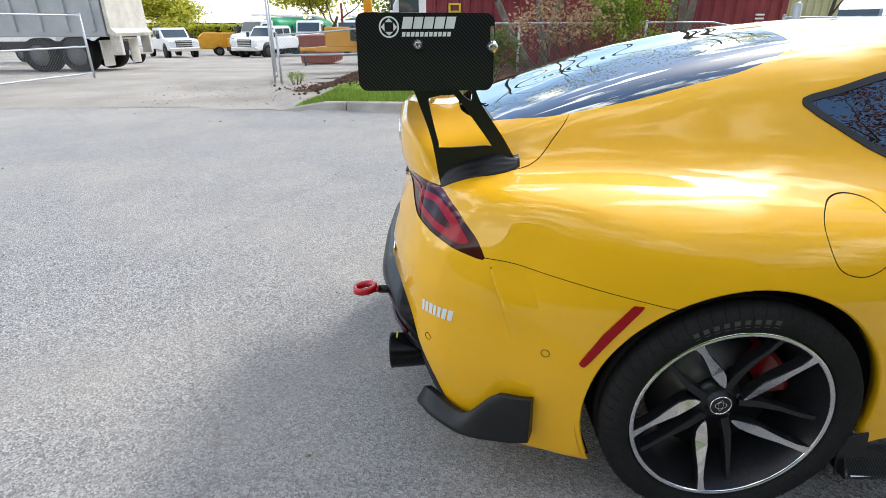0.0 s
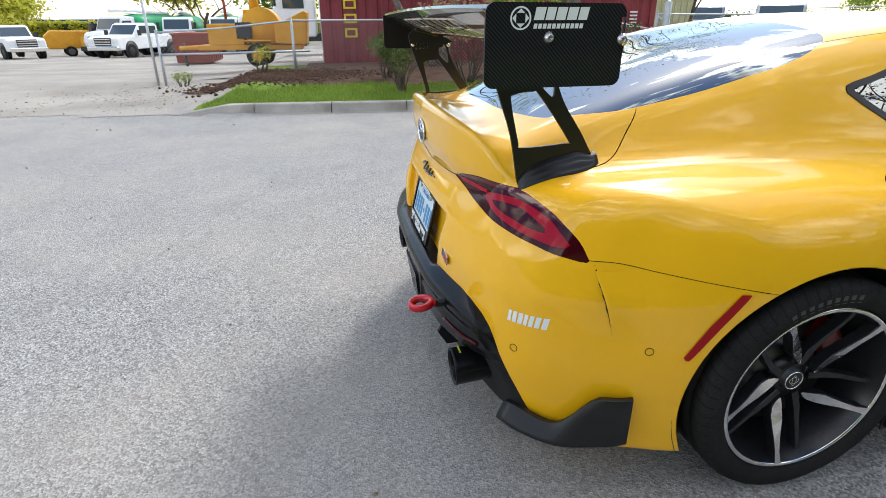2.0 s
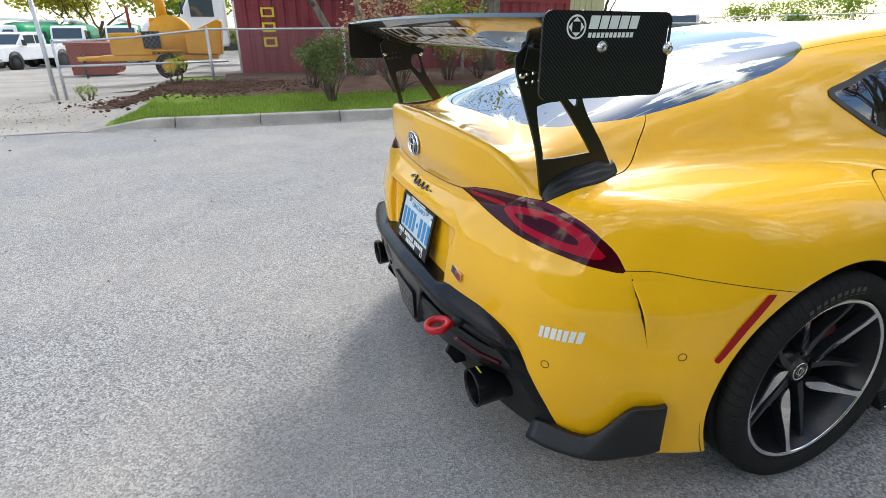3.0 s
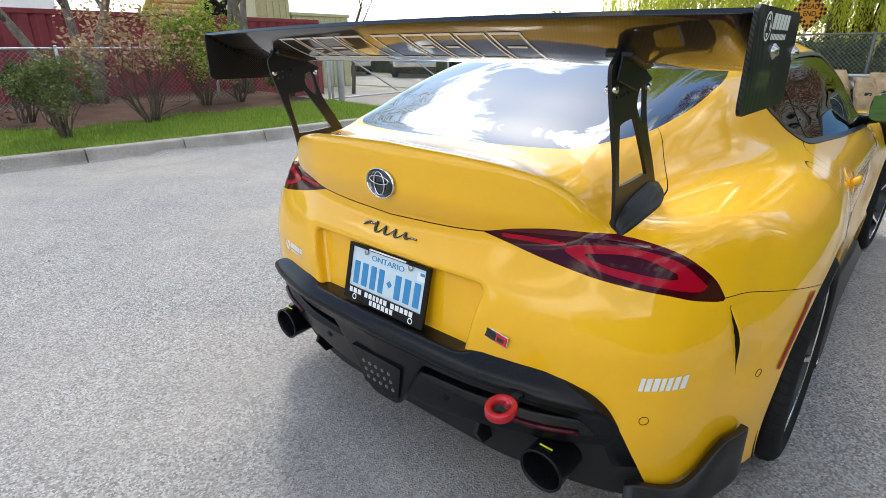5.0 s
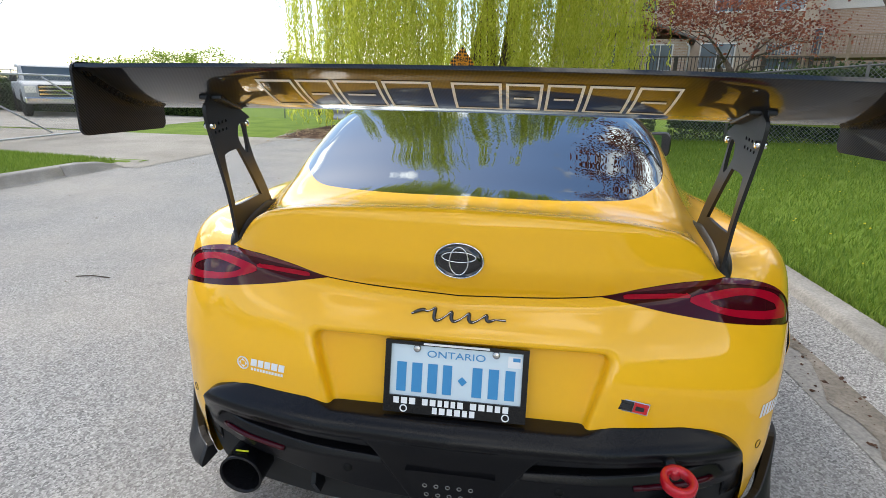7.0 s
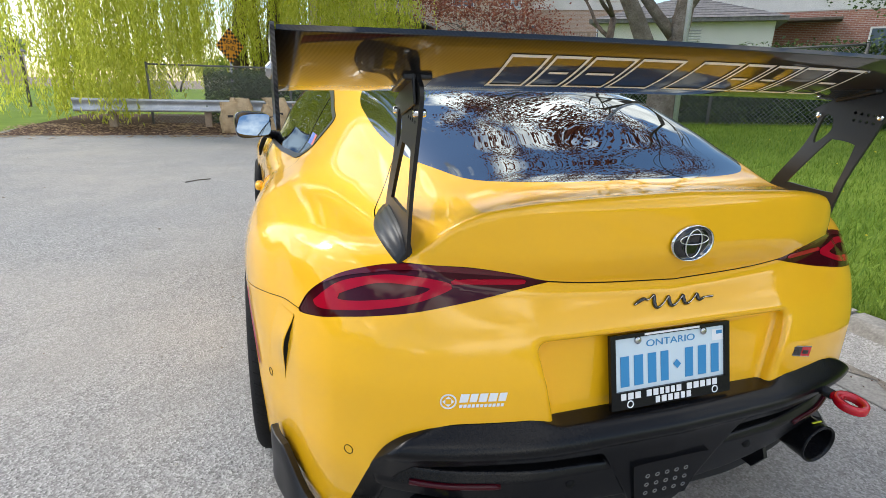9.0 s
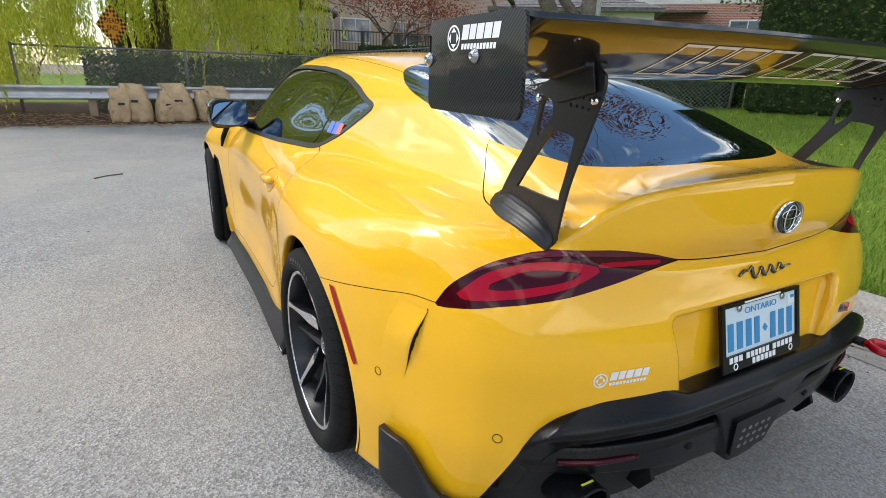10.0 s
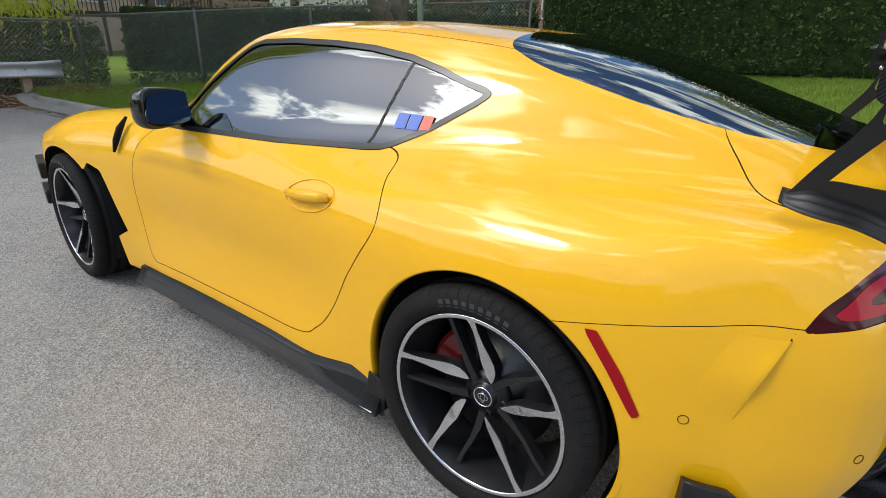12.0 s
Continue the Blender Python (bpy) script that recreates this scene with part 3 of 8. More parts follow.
def split(S, fn):
    """Cuts a surface (points, normals, triangles) along fn = 0: the piece where fn < 0, and the rest."""
    P, N, T = S
    if len(T) == 0:
        return S, S
    g = fn(P)
    res = []
    for sign in (1, -1):
        h = g * sign
        s = h[T] < 0
        k = s.sum(1)
        keep = [T[k == 3]]
        newP, newN, base = [P], [N], len(P)

        def cut(i, j):
            nonlocal base
            t = (h[i] / (h[i] - h[j]))[:, None]
            newP.append(P[i] + (P[j] - P[i]) * t)
            newN.append(N[i] + (N[j] - N[i]) * t)
            base += len(i)
            return np.arange(base - len(i), base)

        for r in range(3):
            m = (k == 1) & s[:, r]
            a, b, c = T[m][:, r], T[m][:, (r + 1) % 3], T[m][:, (r + 2) % 3]
            keep.append(np.stack([a, cut(a, b), cut(a, c)], 1))
            m = (k == 2) & ~s[:, r]
            a, b, c = T[m][:, r], T[m][:, (r + 1) % 3], T[m][:, (r + 2) % 3]
            p, q = cut(b, a), cut(c, a)
            keep.append(np.stack([b, c, q], 1))
            keep.append(np.stack([b, q, p], 1))
        T2, P2, N2 = np.concatenate(keep), np.concatenate(newP), np.concatenate(newN)
        used = np.unique(T2)
        back = np.zeros(len(P2), np.int64)
        back[used] = np.arange(len(used))
        N2 = N2[used]
        res.append((P2[used], N2 / (np.linalg.norm(N2, axis=1)[:, None] + 1e-9), back[T2]))
    return res


def mirrored(S):
    P, N, T = S
    f = np.array((-1, 1, 1))
    return P * f, N * f, T[:, ::-1]


def both(S):
    P, N, T = S
    P2, N2, T2 = mirrored(S)
    return np.concatenate([P, P2]), np.concatenate([N, N2]), np.concatenate([T, T2 + len(P)])


def pushed(S, d):
    return S[0] + S[1] * d, S[1], S[2]


def surface(name, S, mat, parent, label=""):
    return part(name, mesh_of(name, S[0], S[2], S[1]), mat, parent, label)

# ---------------------------------------------------------------- the car's lower rear panel
def diffuser_field(x, y, z):
    """Black lower rear panel: a shelf over the road, a keel-shaped centre, a proud bar on each side and outer legs."""
    a = np.sqrt(x * x + 1e-6)
    edge = spline(a, (0.0, 0.3, 0.5, 0.62, 0.68, 0.72, 0.76), (-0.955, -0.945, -0.91, -0.872, -0.835, -0.80, -0.74))
    lean = spline(z, (0.12, 0.22, 0.30, 0.40, 0.465, 0.492, 0.503, 0.545, 0.56), (0.17, 0.12, 0.078, 0.042, 0.014, 0.0, 0.003, 0.048, 0.062))
    line = edge + lean
    top = spline(a, (0.0, 0.28, 0.36, 0.5, 0.60, 0.645, 0.68, 0.705, 0.74, 0.78), (0.528, 0.528, 0.545, 0.545, 0.522, 0.492, 0.43, 0.345, 0.25, 0.2))
    d = smax(line - y, (z - top) / 1.5, 0.006)
    low = spline(a, (0.0, 0.12, 0.20, 0.45, 0.585, 0.635, 0.665, 0.70, 0.74), (0.438, 0.438, 0.442, 0.452, 0.452, 0.40, 0.27, 0.212, 0.20))
    d = smax(d, (low - z) / 1.6, 0.008)
    d = smax(d, y + 0.55, 0.02)
    # centre keel
    keel = smax((a - (0.062 + 0.62 * (z - 0.25))) * 0.85, 0.243 - z, 0.02)
    keel = smax(keel, z - 0.47, 0.01)
    keel = smax(keel, (edge + 0.35 * lean + 0.008) - y, 0.006)
    keel = smax(keel, y + 0.62, 0.02)
    # side bars, deep by the keel and slim outside
    bar_top = spline(a, (0.1, 0.3, 0.5, 0.66), (0.414, 0.420, 0.430, 0.440))
    bar_low = spline(a, (0.06, 0.2, 0.35, 0.5, 0.66), (0.288, 0.300, 0.330, 0.356, 0.378))
    bar = smax(z - bar_top, bar_low - z, 0.006)
    bar = smax(bar, (0.132 + 0.42 * (z - 0.416) - a) * 0.92, 0.010)
    bar = smax(bar, a - 0.665, 0.02)
    bar = smax(bar, (edge + 0.6 * lean + 0.002 + 0.010 * ramp(a, 0.5, 0.64) + 0.6 * np.clip(z - 0.40, 0, 1)) - y, 0.005)
    bar = smax(bar, y + 0.62, 0.02)
    # hollow behind them
    back = smax(smax((line + 0.075) - y, 0.318 - z, 0.01), smax(a - 0.70, z - 0.48, 0.01), 0.01)
    back = smax(back, y + 0.60, 0.02)
    d = smin(smin(d, keel, 0.008), smin(bar, back, 0.004), 0.004)
    return d


# ---------------------------------------------------------------- the car
hx = 0.0105
gx = np.arange(-0.5 * hx, 0.98, hx)
gy = np.concatenate([np.arange(-1.0, 0.62, 0.0105), np.arange(0.62, 3.5, 0.016)])
gz = np.arange(0.12, 1.33, 0.0105)
SKIN = skin(body_field, gx, gy, gz)
SKIN[0][:, 0] = np.where(SKIN[0][:, 0] < 0.6 * hx, 0.0, SKIN[0][:, 0])

car = tagged(new("sports_coupe"), "yellow two-door sports coupe with black rear wing on asphalt", "car")


def side_outline(points, smooth=True):
    return closed_curve(points) if smooth else np.array(points, float)


DOOR = closed_curve([(0.47, 0.925), (0.375, 0.856), (0.342, 0.752), (0.42, 0.63), (0.472, 0.556), (0.555, 0.42), (0.64, 0.325), (0.76, 0.272), (1.2, 0.262), (1.68, 0.262), (1.74, 0.262), (1.785, 0.32), (1.815, 0.512), (1.805, 0.664), (1.74, 0.79), (1.64, 0.868), (1.55, 0.90), (1.50, 0.93), (1.0, 0.935)])
WINDOW = np.array([(1.56, 0.873), (0.90, 0.887), (0.54, 0.904), (0.48, 0.910), (0.44, 0.922), (0.33, 0.975), (0.215, 1.046), (0.180, 1.072), (0.176, 1.088), (0.198, 1.098), (0.26, 1.113), (0.36, 1.144), (0.48, 1.173), (0.64, 1.196), (0.81, 1.208), (1.0, 1.212), (1.17, 1.206), (1.22, 1.19), (1.38, 1.06), (1.50, 0.95)])
GLASS = closed_curve([(0.0, -0.672), (0.2, -0.667), (0.37, -0.622), (0.45, -0.55), (0.508, -0.42), (0.538, -0.25), (0.547, -0.1), (0.543, 0.03), (0.515, 0.14), (0.46, 0.205), (0.25, 0.25), (0.0, 0.262),
                      (-0.25, 0.25), (-0.46, 0.205), (-0.515, 0.14), (-0.543, 0.03), (-0.547, -0.1), (-0.538, -0.25), (-0.508, -0.42), (-0.45, -0.55), (-0.37, -0.622), (-0.2, -0.667)])
SCREEN = closed_curve([(0.0, 1.20), (0.45, 1.24), (0.56, 1.32), (0.66, 1.6), (0.72, 1.88), (0.5, 2.0), (0.0, 2.07), (-0.5, 2.0), (-0.72, 1.88), (-0.66, 1.6), (-0.56, 1.32), (-0.45, 1.24)])
TAIL = closed_curve([(0.303, 0.828), (0.303, 0.828), (0.40, 0.851), (0.49, 0.862), (0.60, 0.858), (0.68, 0.845), (0.735, 0.82), (0.775, 0.78), (0.80, 0.728), (0.80, 0.726), (0.765, 0.738), (0.71, 0.754), (0.63, 0.767), (0.545, 0.78), (0.453, 0.795), (0.372, 0.812)])
TAIL_LIT = closed_curve([(0.50, 0.822), (0.56, 0.838), (0.65, 0.836), (0.72, 0.815), (0.765, 0.772), (0.765, 0.757), (0.70, 0.768), (0.62, 0.782), (0.55, 0.80)])
TAIL_EYE = closed_curve([(0.545, 0.817), (0.60, 0.824), (0.66, 0.820), (0.715, 0.797), (0.72, 0.784), (0.66, 0.791), (0.60, 0.80)])
FUEL = closed_curve([(0.135, 0.83), (0.165, 0.875), (0.225, 0.89), (0.285, 0.875), (0.305, 0.83), (0.285, 0.77), (0.225, 0.735), (0.16, 0.755)])
REFLECTOR = np.array([(-0.265, 0.662), (-0.292, 0.664), (-0.352, 0.58), (-0.402, 0.486), (-0.384, 0.480), (-0.325, 0.575)])
HATCH_SIDE = ((-1.0, -0.8, -0.72, -0.60, -0.52, -0.49, -0.44, -0.39, -0.36), (0.585, 0.592, 0.600, 0.612, 0.606, 0.595, 0.56, 0.52, 0.40))
HATCH_FOOT = ((0.0, 0.18, 0.303, 0.40, 0.49, 0.60, 0.70), (0.811, 0.817, 0.828, 0.851, 0.862, 0.858, 0.85))
BUMPER_EDGE = ((0.0, 0.28, 0.36, 0.5, 0.60, 0.645, 0.68, 0.705, 0.73, 0.78), (0.526, 0.526, 0.543, 0.543, 0.518, 0.488, 0.425, 0.34, 0.24, 0.1))
FLANK_SEAM = ((-0.66, -0.60, -0.48, -0.34, -0.20), (0.735, 0.735, 0.716, 0.688, 0.658))
FRONT_GAP = np.array([(2.25, 0.60), (2.19, 0.655), (2.09, 0.632), (1.95, 0.365), (2.05, 0.318), (2.03, 0.19), (2.03, 0.05), (2.4, 0.05)])

GAP = 0.0016
ARCH_R = 0.376


def arch_rear(p):
    return np.hypot(p[:, 1] + 0.004, p[:, 2] - 0.335) - ARCH_R + 5 * (p[:, 0] < 0.55)


def arch_front(p):
    return np.minimum(np.hypot(p[:, 1] - 2.47, p[:, 2] - 0.335) - 0.362, inside(FRONT_GAP, p[:, 1], p[:, 2])) + 5 * (p[:, 0] < 0.55)


def in_side(outline):
    return lambda p: inside(outline, p[:, 1], p[:, 2]) + 5 * (p[:, 0] < 0.35)


def in_rear(outline, ahead=-0.45):
    return lambda p: inside(outline, p[:, 0], p[:, 2]) + 5 * (p[:, 1] > ahead)


def in_top(outline, above=0.9):
    return lambda p: inside(outline, p[:, 0], p[:, 1]) + 5 * (p[:, 2] < above)


def shrunk(fn, d):
    return lambda p: fn(p) + d


def hatch_zone(p):
    return np.maximum(np.maximum(p[:, 0] - spline(p[:, 1], *HATCH_SIDE), spline(p[:, 0], *HATCH_FOOT) - p[:, 2]), p[:, 1] + 0.30)


def bumper_zone(p):
    lamp = spline(p[:, 0], (0.303, 0.5, 0.7, 0.80, 0.9), (0.828, 0.822, 0.795, 0.735, 0.735))
    under = p[:, 2] - np.where(p[:, 0] < 0.303, spline(p[:, 0], *HATCH_FOOT), np.where(p[:, 1] < -0.60, lamp, spline(p[:, 1], *FLANK_SEAM)))
    return np.maximum(np.maximum(p[:, 1] + 0.1, under), p[:, 2] - 0.86)


rest = SKIN
_, rest = split(rest, arch_rear)
_, rest = split(rest, arch_front)
LINER = rest
tail, rest = split(rest, in_rear(TAIL))
glass, rest = split(rest, in_top(GLASS))
screen, rest = split(rest, in_top(SCREEN))
window, rest = split(rest, in_side(WINDOW))
_, rest = split(rest, lambda p: np.maximum(np.maximum(p[:, 2] - spline(p[:, 0], *BUMPER_EDGE), p[:, 1] + 0.62), p[:, 0] - 0.745))
# door with its gap
door, _ = split(rest, shrunk(in_side(DOOR), GAP))
_, rest = split(rest, shrunk(in_side(DOOR), -GAP))
# hatch with its gap
hatch, _ = split(rest, shrunk(hatch_zone, GAP))
_, rest = split(rest, shrunk(hatch_zone, -GAP))
# rear bumper with its gap
bumper, _ = split(rest, shrunk(bumper_zone, GAP * 0.6))
_, rest = split(rest, shrunk(bumper_zone, -GAP * 0.6))
hood, _ = split(rest, lambda p: np.maximum(np.maximum(2.02 - p[:, 1], p[:, 0] - 0.66), 0.5 - p[:, 2]) + GAP)
_, rest = split(rest, lambda p: np.maximum(np.maximum(2.02 - p[:, 1], p[:, 0] - 0.66), 0.5 - p[:, 2]) - GAP)
roof_zone = lambda p: np.maximum(np.maximum(p[:, 0] - 0.50, 0.15 - p[:, 1]), np.maximum(p[:, 1] - 1.3, 1.1 - p[:, 2]))
roof, _ = split(rest, shrunk(roof_zone, GAP * 0.6))
_, rest = split(rest, shrunk(roof_zone, -GAP * 0.6))
# seam across the front fender, behind the wheel
_, rest = split(rest, lambda p: np.maximum(np.abs(p[:, 2] - 0.668) - 0.002, np.abs(p[:, 1] - 1.96) - 0.15) + 5 * (p[:, 0] < 0.5))
fuel, _ = split(rest, shrunk(in_side(FUEL), GAP * 0.7))
_, rest_right = split(rest, shrunk(in_side(FUEL), -GAP * 0.7))
reflector, _ = split(bumper, in_side(REFLECTOR))
slot_line = ((0.50, 0.56, 0.62, 0.70, 0.74), (-0.553, -0.570, -0.588, -0.614, -0.628))


def slot_zone(p):
    s = spline(p[:, 2], *slot_line)
    half = spline(p[:, 2], (0.52, 0.56, 0.64, 0.735), (0.0008, 0.0030, 0.0050, 0.0035))
    return np.maximum(np.maximum(p[:, 1] - s - half, s - half * 0.35 - p[:, 1]), np.maximum(0.527 - p[:, 2], p[:, 2] - 0.735)) + 5 * (p[:, 0] < 0.7)


slot, bumper = split(bumper, slot_zone)

surface("inner_shell", both(pushed(LINER, -0.016)), M_DARK, car, "dark hollow behind the panel gaps")
P2 = mirrored(rest)
body = surface("body_shell", (np.concatenate([rest_right[0], P2[0]]), np.concatenate([rest_right[1], P2[1]]), np.concatenate([rest_right[2], P2[2] + len(rest_right[0])])), M_YELLOW, car)
surface("fuel_door", fuel, M_YELLOW, car)
hatch_ob = surface("hatch", both(hatch), M_YELLOW, car)
bumper_ob = surface("rear_bumper", both(bumper), M_YELLOW, car)
surface("hood", both(hood), M_YELLOW, car)
surface("roof_panel", both(roof), M_YELLOW, car)
glass_n = field_gradient(body_field, glass[0], 0.05)
glass = (glass[0], glass_n / np.linalg.norm(glass_n, axis=1)[:, None], glass[2])
surface("rear_window", both(glass), M_GLASS, car, "dark tinted sloping rear window")
surface("windscreen", both(screen), M_GLASS, car)
DOORS = []
for sgn in (1, -1):
    flip = (lambda S: S) if sgn == 1 else mirrored
    d = surface("door", flip(door), M_YELLOW, car)
    DOORS.append(d)
    # side glass in two panes with satin trim round them
    pane_in, rim = split(window, shrunk(in_side(WINDOW), 0.016))
    bar = lambda p: p[:, 1] - (0.53 - 0.30 * (p[:, 2] - 0.925))
    rear_pane, front_pane = split(pane_in, lambda p: bar(p))
    front_pane = split(front_pane, lambda p: 0.010 - bar(p))[0]
    post = split(pane_in, lambda p: np.abs(bar(p) - 0.005) - 0.006)[0]
    surface("window_trim", flip(pushed(rim, 0.003)), M_TRIM, car, "satin grey window surround")
    surface("side_window", flip(pushed(front_pane, -0.002)), M_SIDEGLASS, d, "tinted door window")
    surface("quarter_window", flip(pushed(rear_pane, -0.002)), M_SIDEGLASS, car)
    surface("window_post", flip(pushed(post, -0.001)), M_BLACK, car)
    # tail lamp
    t = surface("tail_light", flip(pushed(tail, -0.0022)), M_TAILDARK, car, "smoked red tail light")
    lit, _ = split(tail, in_rear(TAIL_LIT))
    eye, ring = split(lit, in_rear(TAIL_EYE))
    surface("light_ring", flip(pushed(ring, -0.0012)), M_RED, t, "brighter red ring in the lamp")
    bar2, _ = split(tail, lambda p: np.maximum(np.abs(p[:, 2] - (0.829 + 0.02 * (p[:, 0] - 0.4))) - 0.006, np.abs(p[:, 0] - 0.43) - 0.075))
    surface("light_bar", flip(pushed(bar2, -0.0012)), M_RED, t)
    upper, lens = split(tail, lambda p: spline(p[:, 0], (0.3, 0.40, 0.55, 0.68, 0.76, 0.81), (0.831, 0.843, 0.850, 0.836, 0.80, 0.74)) - p[:, 2])
    surface("clear_top", flip(pushed(upper, -0.0002)), M_LENSCLEAR, t, "clear upper strip of the lamp")
    surface("reflector", flip(pushed(reflector, 0.003)), M_REFLECTOR, bumper_ob, "red side reflector strip")
    surface("vent_slot", flip(pushed(slot, -0.012)), M_VOID, bumper_ob, "black slit behind the tail light")
    lip = bmesh.new()
    rows = []
    for i in range(13):
        z = 0.525 + 0.187 * i / 12
        s = float(spline(np.array([z]), *slot_line)[0])
        ends = float(ramp(i, 0, 7)) * (1.0 - 0.85 * float(ramp(i, 7.5, 12)))
        row = []
        for dy, o in ((0.110, -0.002), (0.075, 0.0002 + 0.0016 * ends), (0.040, 0.0002 + 0.0052 * ends), (0.010, 0.0003 + 0.0108 * ends), (0.001, 0.0003 + 0.0122 * ends), (-0.0015, 0.0108 * ends), (0.0, -0.003)):
            lo_, hi_ = 0.5, 1.0
            for _ in range(30):
                mid_ = 0.5 * (lo_ + hi_)
                if body_field(np.array([mid_]), np.array([s + dy]), np.array([z]))[0] < 0:
                    lo_ = mid_
                else:
                    hi_ = mid_
            row.append(lip.verts.new((sgn * (hi_ + o), s + dy, z)))
        rows.append(row)
    for i in range(12):
        for k in range(6):
            f_ = lip.faces.new((rows[i][k], rows[i][k + 1], rows[i + 1][k + 1], rows[i + 1][k]))
            # the rear-facing strip is black, standing in for shade inside the slit
            f_.smooth, f_.material_index = k < 5, int(k == 5)
    bmesh.ops.recalc_face_normals(lip, faces=lip.faces)
    lip_me = bpy.data.meshes.new("slot_lip")
    lip.to_mesh(lip_me)
    lip.free()
    lip_me.materials.append(M_YELLOW), lip_me.materials.append(M_VOID)
    part("slot_lip", lip_me, None, bumper_ob, "yellow lip, its rear face black for the slit's shade")
    for y, z in ((-0.476, 0.50), (-0.775, 0.457)):
        d_ = np.hypot(SKIN[0][:, 1] - y, SKIN[0][:, 2] - z) + 9 * (SKIN[0][:, 0] < 0.6)
        k = int(np.argmin(d_))
        n = Vector(SKIN[1][k])
        place = Vector(SKIN[0][k])
        q = n.to_track_quat("Z", "Y").to_matrix().to_4x4()
        ring_pts = [Matrix.Translation(place) @ q @ Vector((0.0105 * math.cos(i * 0.314), 0.0105 * math.sin(i * 0.314), 0.0004)) for i in range(20)]
        if sgn < 0:
            ring_pts = [Vector((-v.x, v.y, v.z)) for v in ring_pts]
        part("parking_sensor", tube_bm(ring_pts, 0.0009, 5, True), M_VOID, bumper_ob)

# rolled lips of the rear wheel openings
def side_x(y, z):
    lo, hi = 0.6, 1.0
    for _ in range(30):
        mid = 0.5 * (lo + hi)
        if body_field(np.array([mid]), np.array([y]), np.array([z]))[0] < 0:
            lo = mid
        else:
            hi = mid
    return lo


for sgn in (1, -1):
    bm = bmesh.new()
    rows = []
    for i in range(61):
        u = radians(-22 + 224 * i / 60)
        y, z = -0.004 + ARCH_R * math.cos(u), 0.335 + ARCH_R * math.sin(u)
        if z < 0.19:
            continue
        x = side_x(y, z)
        row = []
        for dx, dr in ((0.0, 0.0), (-0.002, -0.0035), (-0.008, -0.005), (-0.035, -0.004), (-0.036, 0.004)):
            row.append(bm.verts.new((sgn * (x + dx), -0.004 + (ARCH_R + dr) * math.cos(u), 0.335 + (ARCH_R + dr) * math.sin(u))))
        rows.append(row)
    for a_, b_ in zip(rows[:-1], rows[1:]):
        for k in range(4):
            bm.faces.new((a_[k], a_[k + 1], b_[k + 1], b_[k])).smooth = True
    bmesh.ops.recalc_face_normals(bm, faces=bm.faces)
    part("arch_lip", bm, M_YELLOW, body)

# wheel housings
for y, r in ((0.0, 0.392), (2.47, 0.38)):
    for sgn in (1, -1):
        hb = bmesh.new()
        rows = []
        for i in range(33):
            u = radians(-24 + 228 * i / 32)
            rows.append([hb.verts.new((sgn * px, y + q * math.cos(u), 0.335 + q * math.sin(u))) for px, q in ((0.53, 0.05), (0.53, r), (0.885, r))])
        for i in range(32):
            for k in range(2):
                hb.faces.new((rows[i][k], rows[i][k + 1], rows[i + 1][k + 1], rows[i + 1][k])).smooth = True
        part("wheel_housing", hb, M_DARK, car)

# lower rear panel
dif = skin(diffuser_field, np.arange(-0.003, 0.80, 0.006), np.arange(-1.0, -0.52, 0.006), np.arange(0.14, 0.58, 0.006))
dif[0][:, 0] = np.where(dif[0][:, 0] < 0.0037, 0.0, dif[0][:, 0])
diffuser = surface("rear_diffuser", both(dif), M_BLACK, car, "satin black lower rear panel")
# perforated panel in the centre, lips of the scoops
def diff_y(a, z):
    lo_, hi_ = -1.05, -0.6
    for _ in range(30):
        mid_ = 0.5 * (lo_ + hi_)
        if diffuser_field(np.array([abs(a)]), np.array([mid_]), np.array([z]))[0] < 0:
            hi_ = mid_
        else:
            lo_ = mid_
    return hi_


PANEL_TOP, PANEL_LOW = Vector((0, diff_y(0.0, 0.402) - 0.003, 0.402)), Vector((0, diff_y(0.0, 0.280) - 0.003, 0.280))
rise = (PANEL_TOP - PANEL_LOW).normalized()
face_m = Matrix(((1, 0, 0, 0), (0, rise.y, -rise.z, 0), (0, rise.z, rise.y, 0), (0, 0, 0, 1)))
face_m.translation = (PANEL_TOP + PANEL_LOW) / 2
panel = part("vent_panel", prism_bm(closed_curve([(-0.098, 0.062), (-0.05, 0.064), (0.05, 0.064), (0.098, 0.062), (0.102, 0.05), (0.075, -0.05), (0.065, -0.062), (0.0, -0.064), (-0.065, -0.062), (-0.075, -0.05), (-0.102, 0.05)], 4), -0.012, 0.003), M_BLACK, diffuser, "black perforated centre panel", face_m)
hole = lathe_bm([(0.0, 0.0062), (0.0016, 0.0058), (0.0012, 0.0044), (-0.001, 0.003), (-0.001, 0.0)], 8)
for r in range(3):
    for c in range(5):
        part("vent_hole", hole.copy(), M_OLDSTEEL, panel, "", Matrix(((0, 1, 0, (c - 2) * 0.027 + 0.004 * (r - 1)), (0, 0, 1, 0.022 - 0.028 * r), (1, 0, 0, 0.003), (0, 0, 0, 1))))
hole.free()
